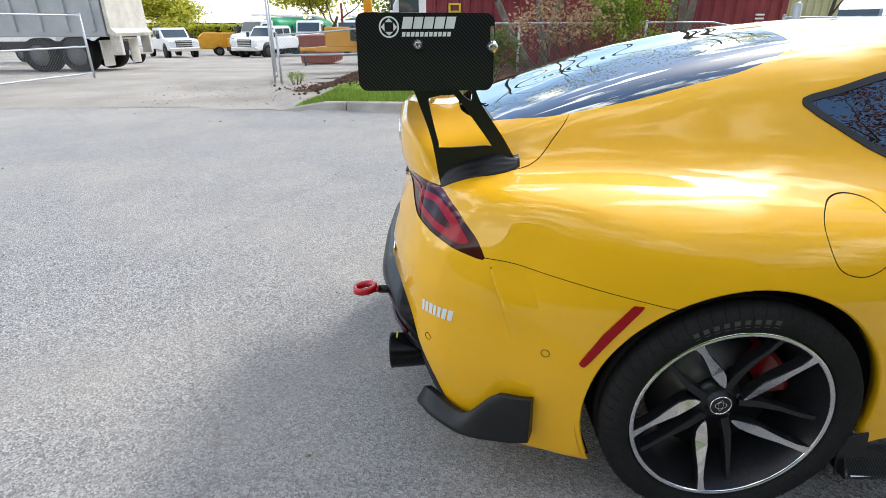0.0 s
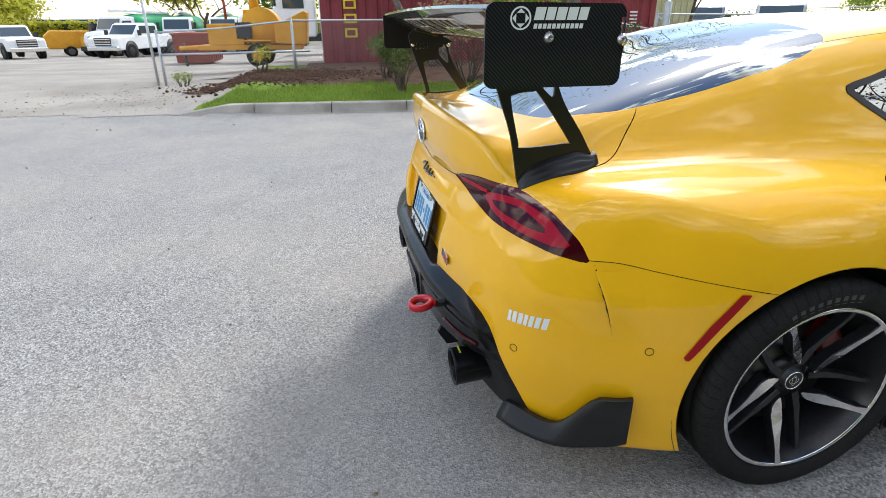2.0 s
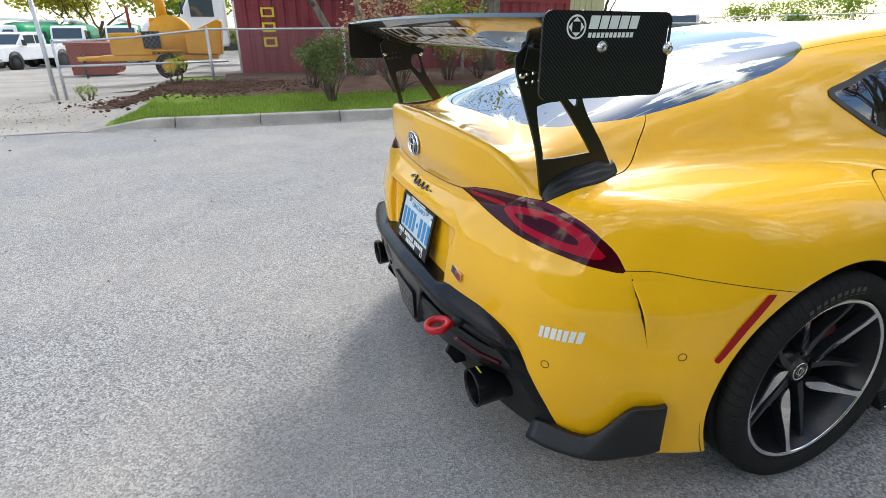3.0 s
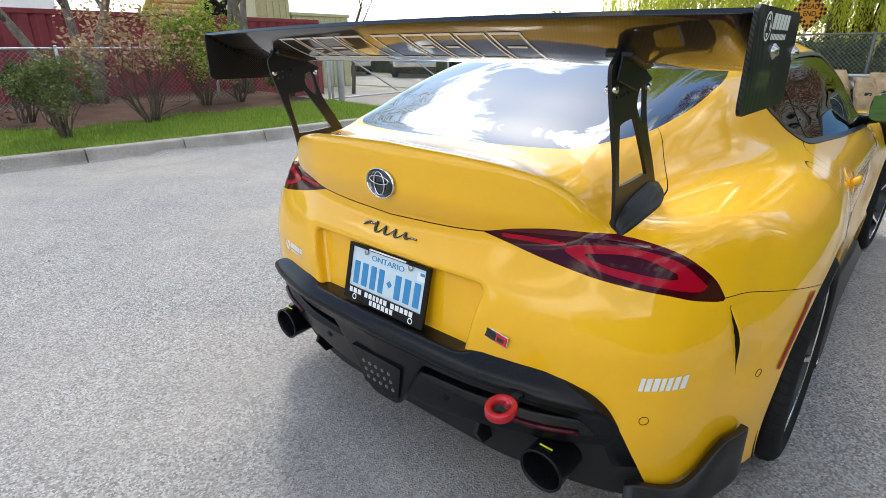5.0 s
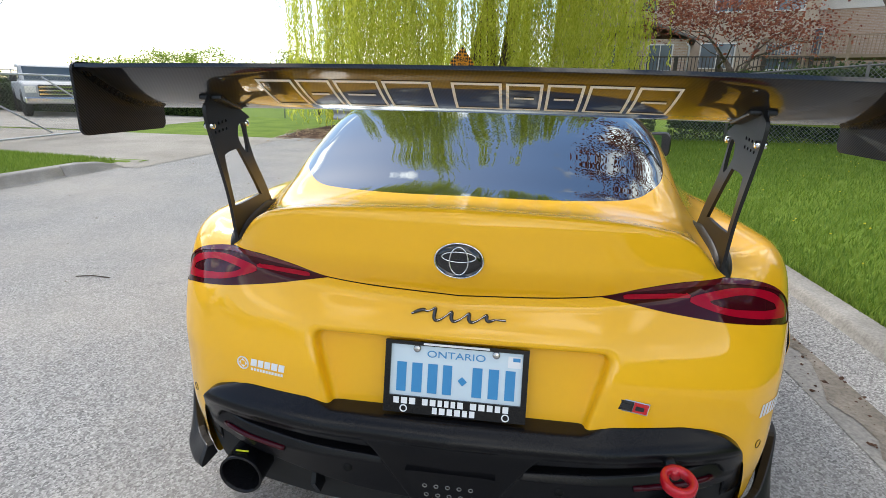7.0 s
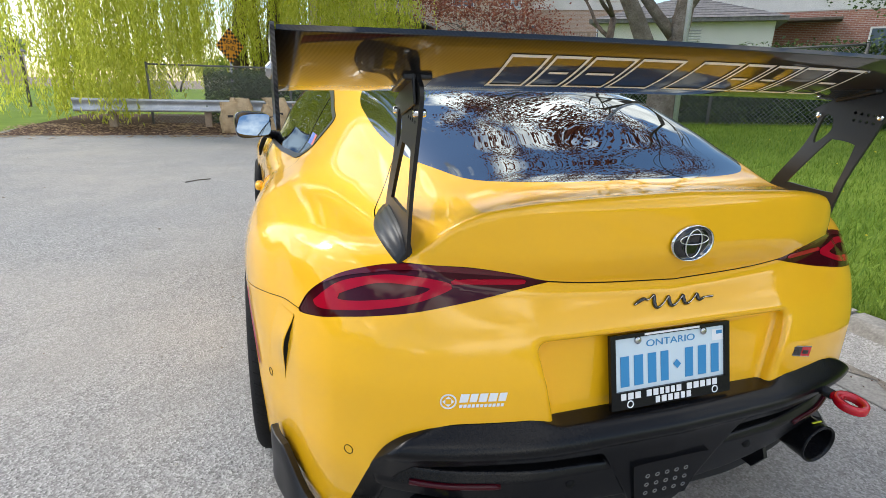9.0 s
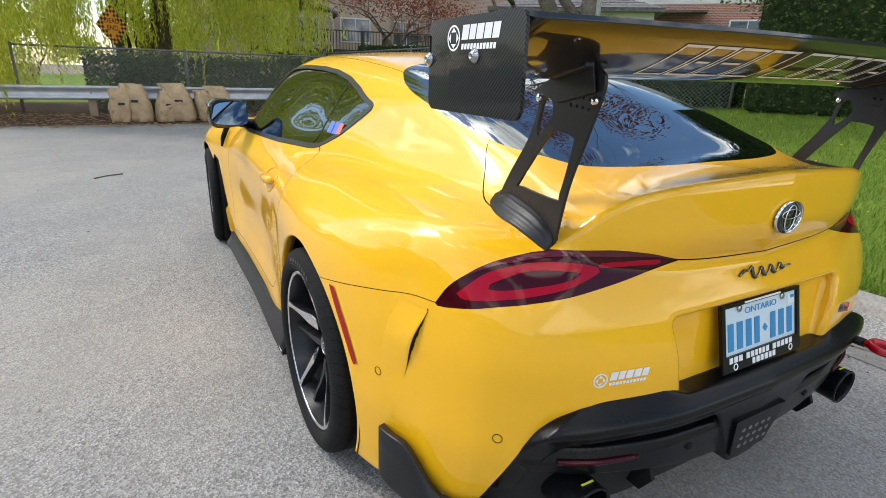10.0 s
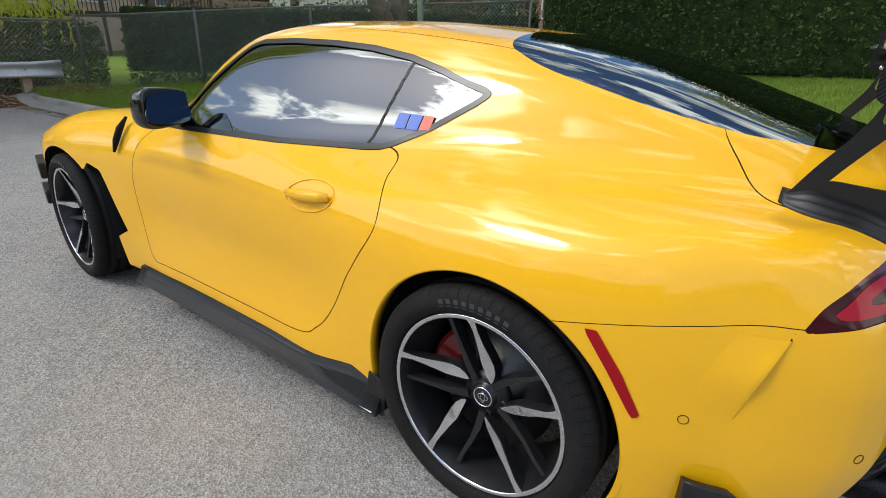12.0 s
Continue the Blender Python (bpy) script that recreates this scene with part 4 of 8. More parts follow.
for sgn in (1, -1):
    fin = prism_bm([(-0.885, 0.345), (-0.905, 0.30), (-0.875, 0.252), (-0.70, 0.25), (-0.68, 0.345)], -0.006, 0.006)
    part("diffuser_fin", fin, M_BLACK, diffuser, "", Matrix(((0, 0, 1, sgn * 0.345), (1, 0, 0, 0), (0, 1, 0, 0), (0, 0, 0, 1))))
    strip = np.linspace(0.415, 0.60, 10)
    part("rear_reflector", tube_bm([(sgn * xx, diff_y(xx, 0.394 + 0.06 * (xx - 0.415)) - 0.001, 0.394 + 0.06 * (xx - 0.415)) for xx in strip], 0.0075, 8), M_TAILDARK, diffuser, "dark red reflector strip")
    part("bar_plug", lathe_bm([(0.0, 0.011), (0.003, 0.010), (0.003, 0.0)], 16), M_VOID, diffuser, "", pose(sgn * 0.25, diff_y(0.25, 0.372), 0.372, 0, 0, -90))
    # exhaust tip: rolled edge, dark bore
    ex = part("exhaust_tip", lathe_bm([(-0.22, 0.050), (0.0, 0.056), (0.004, 0.0575), (0.008, 0.056), (0.008, 0.052), (0.0, 0.050), (-0.18, 0.047), (-0.18, 0.0)], 40), M_BLACK, car, "round black exhaust tip", pose(sgn * 0.540, -0.894, 0.296, 0, 3, -90))
    part("maker_mark", box_bm(0.005, 0.034, 0.001, 0.0, pose(-0.016, 0, 0.0574)), M_LIME, ex, "small yellow-green mark bar")
    # corner blade below the bumper
    bm = bmesh.new()
    rows = []
    for i in range(17):
        t = i / 16
        x = 0.874 - 0.176 * t ** 1.7
        y = -0.505 - 0.282 * t
        ztop = 0.366 - 0.112 * float(ramp(t, 0.28, 0.66)) + 0.022 * float(ramp(t, 0.7, 1.0))
        out = 0.008 + 0.030 * float(ramp(t, 0.25, 0.62)) * (1 - 0.35 * float(ramp(t, 0.85, 1.0)))
        zlow = 0.226 - 0.022 * math.sin(math.pi * min(1, t * 0.9)) + 0.006 * t
        nx, ny = 0.75 - 0.45 * t, -0.4 - 0.5 * t
        rows.append([bm.verts.new((sgn * (x + nx * o), y + ny * o, z)) for o, z in ((-0.02, ztop - 0.004), (0.0, ztop), (0.003, ztop), (0.006, ztop - 0.003), (0.007 + 0.45 * (out - 0.008), 0.62 * ztop + 0.38 * zlow), (out, zlow + 0.014), (out + 0.002, zlow + 0.004), (out + 0.001, zlow), (out - 0.012, zlow), (-0.03, zlow + 0.015))])
    for i in range(16):
        for k in range(9):
            bm.faces.new((rows[i][k], rows[i][k + 1], rows[i + 1][k + 1], rows[i + 1][k])).smooth = k in (1, 2, 3, 4, 5, 6)
    bm.faces.new(rows[0])
    bm.faces.new(rows[-1][::-1])
    bmesh.ops.recalc_face_normals(bm, faces=bm.faces)
    part("corner_spat", bm, M_SATIN, car, "satin black corner spat")
    # side skirt blade
    bm = bmesh.new()
    rows = []
    for i in range(25):
        t = i / 24
        y = 0.335 + 1.535 * t
        x = 0.868 + 0.020 * (1 - ramp(t, 0.0, 0.5)) + 0.012 * t
        lift = 0.055 * (1 - ramp(t, 0.02, 0.24))
        lip_out = 0.034 + 0.008 * (1 - t)
        rows.append([bm.verts.new((sgn * px, y, z)) for px, z in ((x - 0.06, 0.222 + lift), (x + 0.004, 0.212 + lift), (x + 0.014, 0.185 + lift * 0.4), (x + lip_out, 0.152), (x + lip_out + 0.003, 0.147), (x + lip_out, 0.142), (x - 0.10, 0.142))])
    for i in range(24):
        for k in range(6):
            bm.faces.new((rows[i][k], rows[i][k + 1], rows[i + 1][k + 1], rows[i + 1][k])).smooth = k in (0, 1, 2)
    bm.faces.new(rows[0])
    bm.faces.new(rows[-1][::-1])
    bmesh.ops.recalc_face_normals(bm, faces=bm.faces)
    skirt = part("side_skirt", bm, M_CARBON, car, "black carbon side skirt blade")
    part("skirt_fin", box_bm(0.006, 0.075, 0.15, 0.002, pose(sgn * 0.905, 0.352, 0.205, 14, sgn * 6, 0)), M_SATIN, skirt)
    part("maker_plate", box_bm(0.028, 0.07, 0.0015, 0.0, pose(sgn * 0.918, 0.385, 0.1580, 0, sgn * 28, sgn * 3)), M_WHITE_MARK, skirt, "small white maker mark bars")
    # stacked front dive planes
    for z in (0.52, 0.37):
        part("dive_plane", box_bm(0.06, 0.16, 0.095 if z > 0.4 else 0.08, 0.01, pose(sgn * 0.855, 2.93, z, 8, 0, sgn * 14)), M_SATIN, car)
    # door mirror
    hm = bmesh.new()
    bmesh.ops.create_uvsphere(hm, u_segments=28, v_segments=18, radius=1)
    for v in hm.verts:
        x, y, z = v.co
        e = 0.52
        x, z = math.copysign(abs(x) ** e, x), math.copysign(abs(z) ** e, z)
        y = max(y, -0.35)
        v.co = (x * 0.094, y * 0.085, z * (0.070 + 0.008 * x * sgn))
    for f in hm.faces:
        f.smooth = True
    mirror = part("door_mirror", hm, M_BLACKGLOSS, car, "gloss black door mirror", pose(sgn * 0.905, 1.385, 0.972, 0, 0, sgn * -8))
    gl = closed_curve([(-0.078, -0.046), (0.070, -0.053), (0.081, 0.02), (0.070, 0.053), (-0.05, 0.048), (-0.080, 0.01)], 6)
    gl = [(x * -sgn, z) for x, z in gl]
    part("mirror_glass", prism_bm(gl, 0.0, 0.003), M_MIRROR, mirror, "", Matrix.Translation((0, -0.040, 0.002)) @ Matrix.Rotation(radians(0 if sgn < 0 else 15), 4, "Z") @ Matrix.Rotation(radians(-8 if sgn < 0 else -1), 4, "X") @ Matrix(((1, 0, 0, 0), (0, 0, 1, 0), (0, 1, 0, 0), (0, 0, 0, 1))))
    part("mirror_arm", tube_bm([(sgn * 0.86, 1.41, 0.935), (sgn * 0.82, 1.44, 0.915), (sgn * 0.765, 1.47, 0.90)], [0.03, 0.024, 0.035], 12), M_BLACK, car)
    # door handle in its bowl
    hp = [(sgn * 0.872, 0.74, 0.765), (sgn * 0.884, 0.70, 0.769), (sgn * 0.889, 0.645, 0.774), (sgn * 0.887, 0.59, 0.779), (sgn * 0.876, 0.55, 0.783)]
    hb = tube_bm(hp, [0.013, 0.017, 0.019, 0.018, 0.012], 14)
    bmesh.ops.scale(hb, vec=(0.7, 1, 1), space=Matrix.Translation((-sgn * 0.885, 0, 0)), verts=hb.verts)
    part("door_handle", hb, M_YELLOW, DOORS[0 if sgn == 1 else 1])
    rp = []
    for i in range(28):
        u = 2 * math.pi * i / 28
        y, z = 0.648 + 0.112 * math.cos(u), 0.768 + 0.047 * math.sin(u) - 0.04 * math.cos(u) * 0.35
        k = int(np.argmin(np.hypot(SKIN[0][:, 1] - y, SKIN[0][:, 2] - z) + 9 * (SKIN[0][:, 0] < 0.6)))
        rp.append((sgn * (SKIN[0][k][0] + 0.001), y, z))
    part("handle_bowl_edge", tube_bm(rp, 0.0025, 6, True), M_YELLOW, DOORS[0 if sgn == 1 else 1])
    # fender vent
    part("fender_vent", tube_bm([(sgn * 0.886, 1.905, 0.74), (sgn * 0.878, 1.885, 0.79), (sgn * 0.858, 1.875, 0.84), (sgn * 0.82, 1.88, 0.885)], [0.006, 0.014, 0.015, 0.006], 8), M_VOID, body)

# ---------------------------------------------------------------- wheels
def spoke_mesh(stations, thick, name):
    """A forged spoke from the rim to the hub. Each station: radius, angle of its middle, width, outward place, twist of its face."""
    bm = bmesh.new()
    rows = []
    for r, ang, w, x, tw in stations:
        u = radians(ang)
        row = []
        for q, dx in ((-0.5, -thick), (-0.5, -0.003), (-0.44, 0.0), (0.44, 0.0), (0.5, -0.003), (0.5, -thick)):
            o = q * w
            row.append(bm.verts.new((x + dx + q * tw, r * math.cos(u) - o * math.sin(u), r * math.sin(u) + o * math.cos(u))))
        rows.append(row)
    for i in range(len(rows) - 1):
        for k in range(5):
            f = bm.faces.new((rows[i][k], rows[i][k + 1], rows[i + 1][k + 1], rows[i + 1][k]))
            f.material_index = 1 if k == 2 else 0
        bm.faces.new((rows[i][5], rows[i][0], rows[i + 1][0], rows[i + 1][5]))
    bm.faces.new(rows[0])
    bm.faces.new(rows[-1][::-1])
    bmesh.ops.recalc_face_normals(bm, faces=bm.faces)
    me = bpy.data.meshes.new(name)
    bm.to_mesh(me)
    bm.free()
    return me


ME_BRIGHT = spoke_mesh(((0.252, 1.5, 0.030, 0.122, 0.0), (0.240, 0.5, 0.022, 0.119, 0.0), (0.215, -1.0, 0.017, 0.112, 0.0), (0.180, -3.0, 0.021, 0.101, 0.002), (0.145, -6.5, 0.031, 0.090, 0.006),
                         (0.118, -10.0, 0.038, 0.081, 0.010), (0.095, -15.0, 0.034, 0.076, 0.010), (0.075, -20.0, 0.022, 0.073, 0.006), (0.060, -25.0, 0.006, 0.071, 0.0)), 0.032, "bright_spoke")
ME_BRIGHT.materials.append(M_RIM), ME_BRIGHT.materials.append(M_MACHINED)
ME_DARKSP = spoke_mesh(((0.246, 21.0, 0.016, 0.098, 0.0), (0.20, 22.0, 0.013, 0.090, 0.0), (0.15, 25.0, 0.016, 0.078, 0.0), (0.10, 29.0, 0.022, 0.070, 0.0), (0.05, 33.0, 0.024, 0.064, 0.0)), 0.030, "dark_spoke")
ME_DARKSP.materials.append(M_RIM), ME_DARKSP.materials.append(M_RIM)


def wheel(x, y, r, width, spin, steer=0):
    s = 1 if x > 0 else -1
    hw = width / 2
    base = new("wheel")
    base.parent = car
    base.matrix_basis = pose(x, y, r, 0, 0, (0 if s > 0 else 180) - steer)
    tagged(base, "dark five-spoke alloy wheel with machined faces")
    tyre = [(-hw * 0.8, 0.245), (-hw, 0.262), (-hw * 1.0, r - 0.035), (-hw * 0.9, r - 0.012), (-hw * 0.8, r - 0.002)]
    for g in (-0.55, -0.18, 0.18, 0.55):
        tyre += [(hw * g - 0.006, r), (hw * g - 0.005, r - 0.007), (hw * g + 0.005, r - 0.007), (hw * g + 0.006, r)]
    tyre += [(hw * 0.8, r - 0.002), (hw * 0.9, r - 0.010), (hw * 0.975, r - 0.028), (hw * 1.0, r - 0.045), (hw * 0.985, 0.280), (hw * 0.955, 0.2675), (hw * 0.93, 0.264), (hw * 0.86, 0.262), (hw * 0.80, 0.256)]
    t = part("tyre", lathe_bm(tyre, 96), M_RUBBER, base, "low black road tyre")
    grooves = bmesh.new()
    for i in range(64):
        rows = []
        for gx_, gr_, tw in ((0.58, r + 0.0006, 0.0), (0.80, r - 0.0012, 0.018), (0.905, r - 0.0098, 0.026), (0.975, r - 0.0268, 0.028)):
            a0 = 2 * math.pi * i / 64 + tw * 2.2
            rows.append([grooves.verts.new((hw * gx_ + 0.0008, gr_ * math.cos(q), gr_ * math.sin(q))) for q in (a0 - 0.0042, a0 + 0.0042)])
        for q in range(3):
            grooves.faces.new((rows[q][0], rows[q][1], rows[q + 1][1], rows[q + 1][0]))
    tagged(part("tread_groove", grooves, M_VOID, base, "dark cuts across the tread shoulder"), kind="stuff")
    part("rim", lathe_bm([(-hw * 0.8, 0.246), (-hw * 0.6, 0.225), (0.0, 0.222), (0.07, 0.230), (0.105, 0.241), (0.119, 0.2465)], 80), M_RIM, base)
    part("rim_edge", lathe_bm([(0.119, 0.2465), (0.1225, 0.249), (0.123, 0.2575), (0.119, 0.2615), (0.112, 0.260)], 80), M_MACHINED, base, "bright machined rim edge")
    for k in range(5):
        part("bright_spoke", ME_BRIGHT, None, base, "", Matrix.Rotation(radians(72 * k + spin), 4, "X"))
        part("dark_spoke", ME_DARKSP, None, base, "", Matrix.Rotation(radians(72 * k + spin), 4, "X"))
        nut = lathe_bm([(0.03, 0.011), (0.052, 0.011), (0.055, 0.008), (0.055, 0.0)], 6)
        ang = radians(72 * k + spin + 45)
        part("wheel_nut", nut, M_RIM, base, "", pose(0, 0.056 * math.cos(ang), 0.056 * math.sin(ang)))
    for k in range(9):
        ang = radians((82 if s > 0 else 72) + 4.6 * k)
        part("tyre_mark", box_bm(0.001, 0.013, 0.020, 0.0), M_TYREMARK, base, "", Matrix.Translation((hw * 0.992, 0.293 * math.cos(ang), 0.293 * math.sin(ang))) @ Matrix.Rotation(ang - math.pi / 2, 4, "X"))
    hub = part("hub_cap", lathe_bm([(0.02, 0.07), (0.050, 0.066), (0.054, 0.040), (0.056, 0.036), (0.066, 0.034), (0.068, 0.030), (0.068, 0.0)], 40), M_RIM, base)
    part("cap_ring", lathe_bm([(0.0675, 0.0295), (0.0695, 0.0285), (0.0695, 0.0265), (0.0675, 0.0255)], 40), M_CHROME, base)
    part("cap_mark", lathe_bm([(0.0675, 0.0165), (0.0690, 0.0155), (0.0675, 0.0135)], 24), M_CHROME, base, "plain chrome oval", Matrix.Diagonal((1, 1, 0.65, 1)))
    part("cap_mark", lathe_bm([(0.0675, 0.018), (0.0690, 0.0165), (0.0675, 0.015)], 24), M_CHROME, base, "plain chrome oval", Matrix.Diagonal((1, 0.4, 1, 1)))
    part("brake_disc", lathe_bm([(-0.01, 0.07), (-0.01, 0.175), (0.008, 0.175), (0.008, 0.105), (0.03, 0.10), (0.03, 0.0)], 48), M_DISC, base)
    cal = bmesh.new()
    rows = []
    for i in range(9):
        ang = radians((5 if s > 0 else 125) + 4 + 6.5 * i)
        rows.append([cal.verts.new((xx, rr * math.cos(ang), rr * math.sin(ang))) for xx, rr in ((-0.03, 0.115), (-0.03, 0.19), (0.032, 0.192), (0.038, 0.18), (0.038, 0.125), (0.03, 0.112))])
    for i in range(8):
        for k in range(6):
            cal.faces.new((rows[i][k], rows[i][(k + 1) % 6], rows[i + 1][(k + 1) % 6], rows[i + 1][k]))
    cal.faces.new(rows[0])
    cal.faces.new(rows[-1][::-1])
    bmesh.ops.recalc_face_normals(cal, faces=cal.faces)
    part("brake_caliper", cal, M_CALIPER, base, "red brake caliper")


wheel(0.795, 0, 0.333, 0.275, 46)
wheel(-0.795, 0, 0.333, 0.275, 20)
wheel(0.797, 2.47, 0.328, 0.265, 20, 4)
wheel(-0.797, 2.47, 0.328, 0.265, 100, 4)

# ---------------------------------------------------------------- rear wing
def deck_z(x, y):
    """Height of the body's upper side at (x, y)."""
    lo, hi = 0.6, 1.3
    for _ in range(26):
        mid = 0.5 * (lo + hi)
        if body_field(np.array([x]), np.array([y]), np.array([mid]))[0] < 0:
            lo = mid
        else:
            hi = mid
    return hi


def foil(t):
    """Wing section: chordwise place and the two surfaces, leading edge at 0."""
    up = 0.020 * math.sqrt(t) * (1 - t) * 2.2 + 0.004 * (1 - t)
    low = -0.046 * math.sqrt(t) * (1 - t) ** 0.9 * 1.7 - 0.004 * (1 - t)
    return up, low


WING_ANGLE, WING_CHORD = radians(14.5), 0.275
LE = Vector((0, -0.640, 1.208))


def wing_at(x, t, h):
    c = WING_CHORD * t
    y = LE.y - c * math.cos(WING_ANGLE) - h * -math.sin(WING_ANGLE)
    z = LE.z + c * math.sin(WING_ANGLE) + h * math.cos(WING_ANGLE) + 0.010 * (1 - (x / 0.82) ** 2)
    return Vector((x, y, z))


bm = bmesh.new()
rows = []
ts = [0.5 - 0.5 * math.cos(math.pi * i / 14) for i in range(15)]
for i in range(41):
    x = -0.817 + 1.634 * i / 40
    loop = [wing_at(x, t, foil(t)[0]) for t in ts] + [wing_at(x, t, foil(t)[1]) for t in ts[-1:0:-1]]
    rows.append([bm.verts.new(p) for p in loop])
n = len(rows[0])
for i in range(40):
    for k in range(n):
        bm.faces.new((rows[i][k], rows[i][(k + 1) % n], rows[i + 1][(k + 1) % n], rows[i + 1][k])).smooth = True
bm.faces.new(rows[0])
bm.faces.new(rows[-1][::-1])
bmesh.ops.recalc_face_normals(bm, faces=bm.faces)
wing = part("rear_wing", bm, M_CARBONGLOSS, car, "wide gloss carbon rear wing blade")
flap = bmesh.new()
rows = [[flap.verts.new(wing_at(-0.815 + 1.63 * i / 24, c, h)) for c, h in ((0.985, 0.001), (0.985, 0.007), (0.998, 0.007), (0.998, 0.0))] for i in range(25)]
for i in range(24):
    for k in range(4):
        flap.faces.new((rows[i][k], rows[i][(k + 1) % 4], rows[i + 1][(k + 1) % 4], rows[i + 1][k]))
flap.faces.new(rows[0]), flap.faces.new(rows[-1][::-1])
bmesh.ops.recalc_face_normals(flap, faces=flap.faces)
part("wing_flap", flap, M_CARBONGLOSS, wing)

# plain slanted outline blocks of the team lettering on the underside
def under(x, t):
    h = foil(t)[1]
    return wing_at(x, t, h - 0.0012)


widths = (0.085, 0.080, 0.101, 0.108, 0.032, 0.108, 0.080, 0.079, 0.091, 0.088)
x0 = -0.440
for k, w in enumerate(widths):
    if k == 4:
        x0 += w
        continue
    t0, t1 = 0.40, 0.86
    slant = 0.0
    e = 0.0042
    bm = bmesh.new()
    corners = [(x0 + 0.004, t0), (x0 + w - 0.004, t0), (x0 + w - 0.004, t1), (x0 + 0.004, t1)]
    inner = [(x0 + 0.004 + e * 1.4, t0 + 0.03), (x0 + w - 0.004 - e * 1.4, t0 + 0.03), (x0 + w - 0.004 - e * 1.4, t1 - 0.03), (x0 + 0.004 + e * 1.4, t1 - 0.03)]
    steps = 6
    for c in range(4):
        (xa, ta), (xb, tb) = corners[c], corners[(c + 1) % 4]
        (xc, tc), (xd, td) = inner[c], inner[(c + 1) % 4]
        prev = None
        for s in range(steps + 1):
            f = s / steps
            a_, b_ = bm.verts.new(under(xa + (xb - xa) * f, ta + (tb - ta) * f)), bm.verts.new(under(xc + (xd - xc) * f, tc + (td - tc) * f))
            if prev:
                bm.faces.new((prev[0], a_, b_, prev[1]))
            prev = (a_, b_)
    if k in (1, 2, 6, 7, 9):
        tm = 0.63
        prev = None
        for s in range(steps + 1):
            x = x0 + 0.02 + (w - 0.04) * s / steps
            a_, b_ = bm.verts.new(under(x, tm)), bm.verts.new(under(x, tm + 0.03))
            if prev:
                bm.faces.new((prev[0], a_, b_, prev[1]))
            prev = (a_, b_)
    x0 += w
    part("team_mark", bm, M_WHITE_MARK, wing, "plain white outlined block")


def maker_logo(parent, m, h, mat, flip=1):
    """Plain ring with a square, a row of slanted blocks and a thin row below: u along, v up, lying in the plane of m."""
    def flat(poly, name):
        bm = bmesh.new()
        vs = [bm.verts.new((p[0] * h, p[1] * h, 0)) for p in poly]
        bm.faces.new(vs if flip > 0 else vs[::-1])
        return part(name, bm, mat, parent, "", m)

    bm = bmesh.new()
    for r0, r1, nn in ((0.42, 0.5, 28),):
        o = [bm.verts.new((h * (0.5 + r1 * math.cos(2 * math.pi * i / nn)), h * (0.5 + r1 * math.sin(2 * math.pi * i / nn)), 0)) for i in range(nn)]
        q = [bm.verts.new((h * (0.5 + r0 * math.cos(2 * math.pi * i / nn)), h * (0.5 + r0 * math.sin(2 * math.pi * i / nn)), 0)) for i in range(nn)]
        for i in range(nn):
            bm.faces.new((o[i], o[(i + 1) % nn], q[(i + 1) % nn], q[i]))
    for k in range(4):
        u = math.pi / 2 * k
        tri = [(0.40, 0.0), (0.22, 0.2), (0.22, -0.2)]
        bm.faces.new([bm.verts.new((h * (0.5 + a * math.cos(u) - b * math.sin(u)), h * (0.5 + a * math.sin(u) + b * math.cos(u)), 0)) for a, b in tri])
    part("maker_ring", bm, mat, parent, "plain white ring mark", m)
    x = 1.12
    for w in (0.56, 0.50, 0.54, 0.55, 0.52):
        flat([(x, 0.42), (x + w - 0.07, 0.42), (x + w + 0.04, 0.96), (x + 0.11, 0.96)], "mark_block")
        x += w
    x = 1.12
    for k in range(11):
        flat([(x, 0.06), (x + 0.17, 0.06), (x + 0.20, 0.27), (x + 0.03, 0.27)], "mark_block")
        x += 0.225


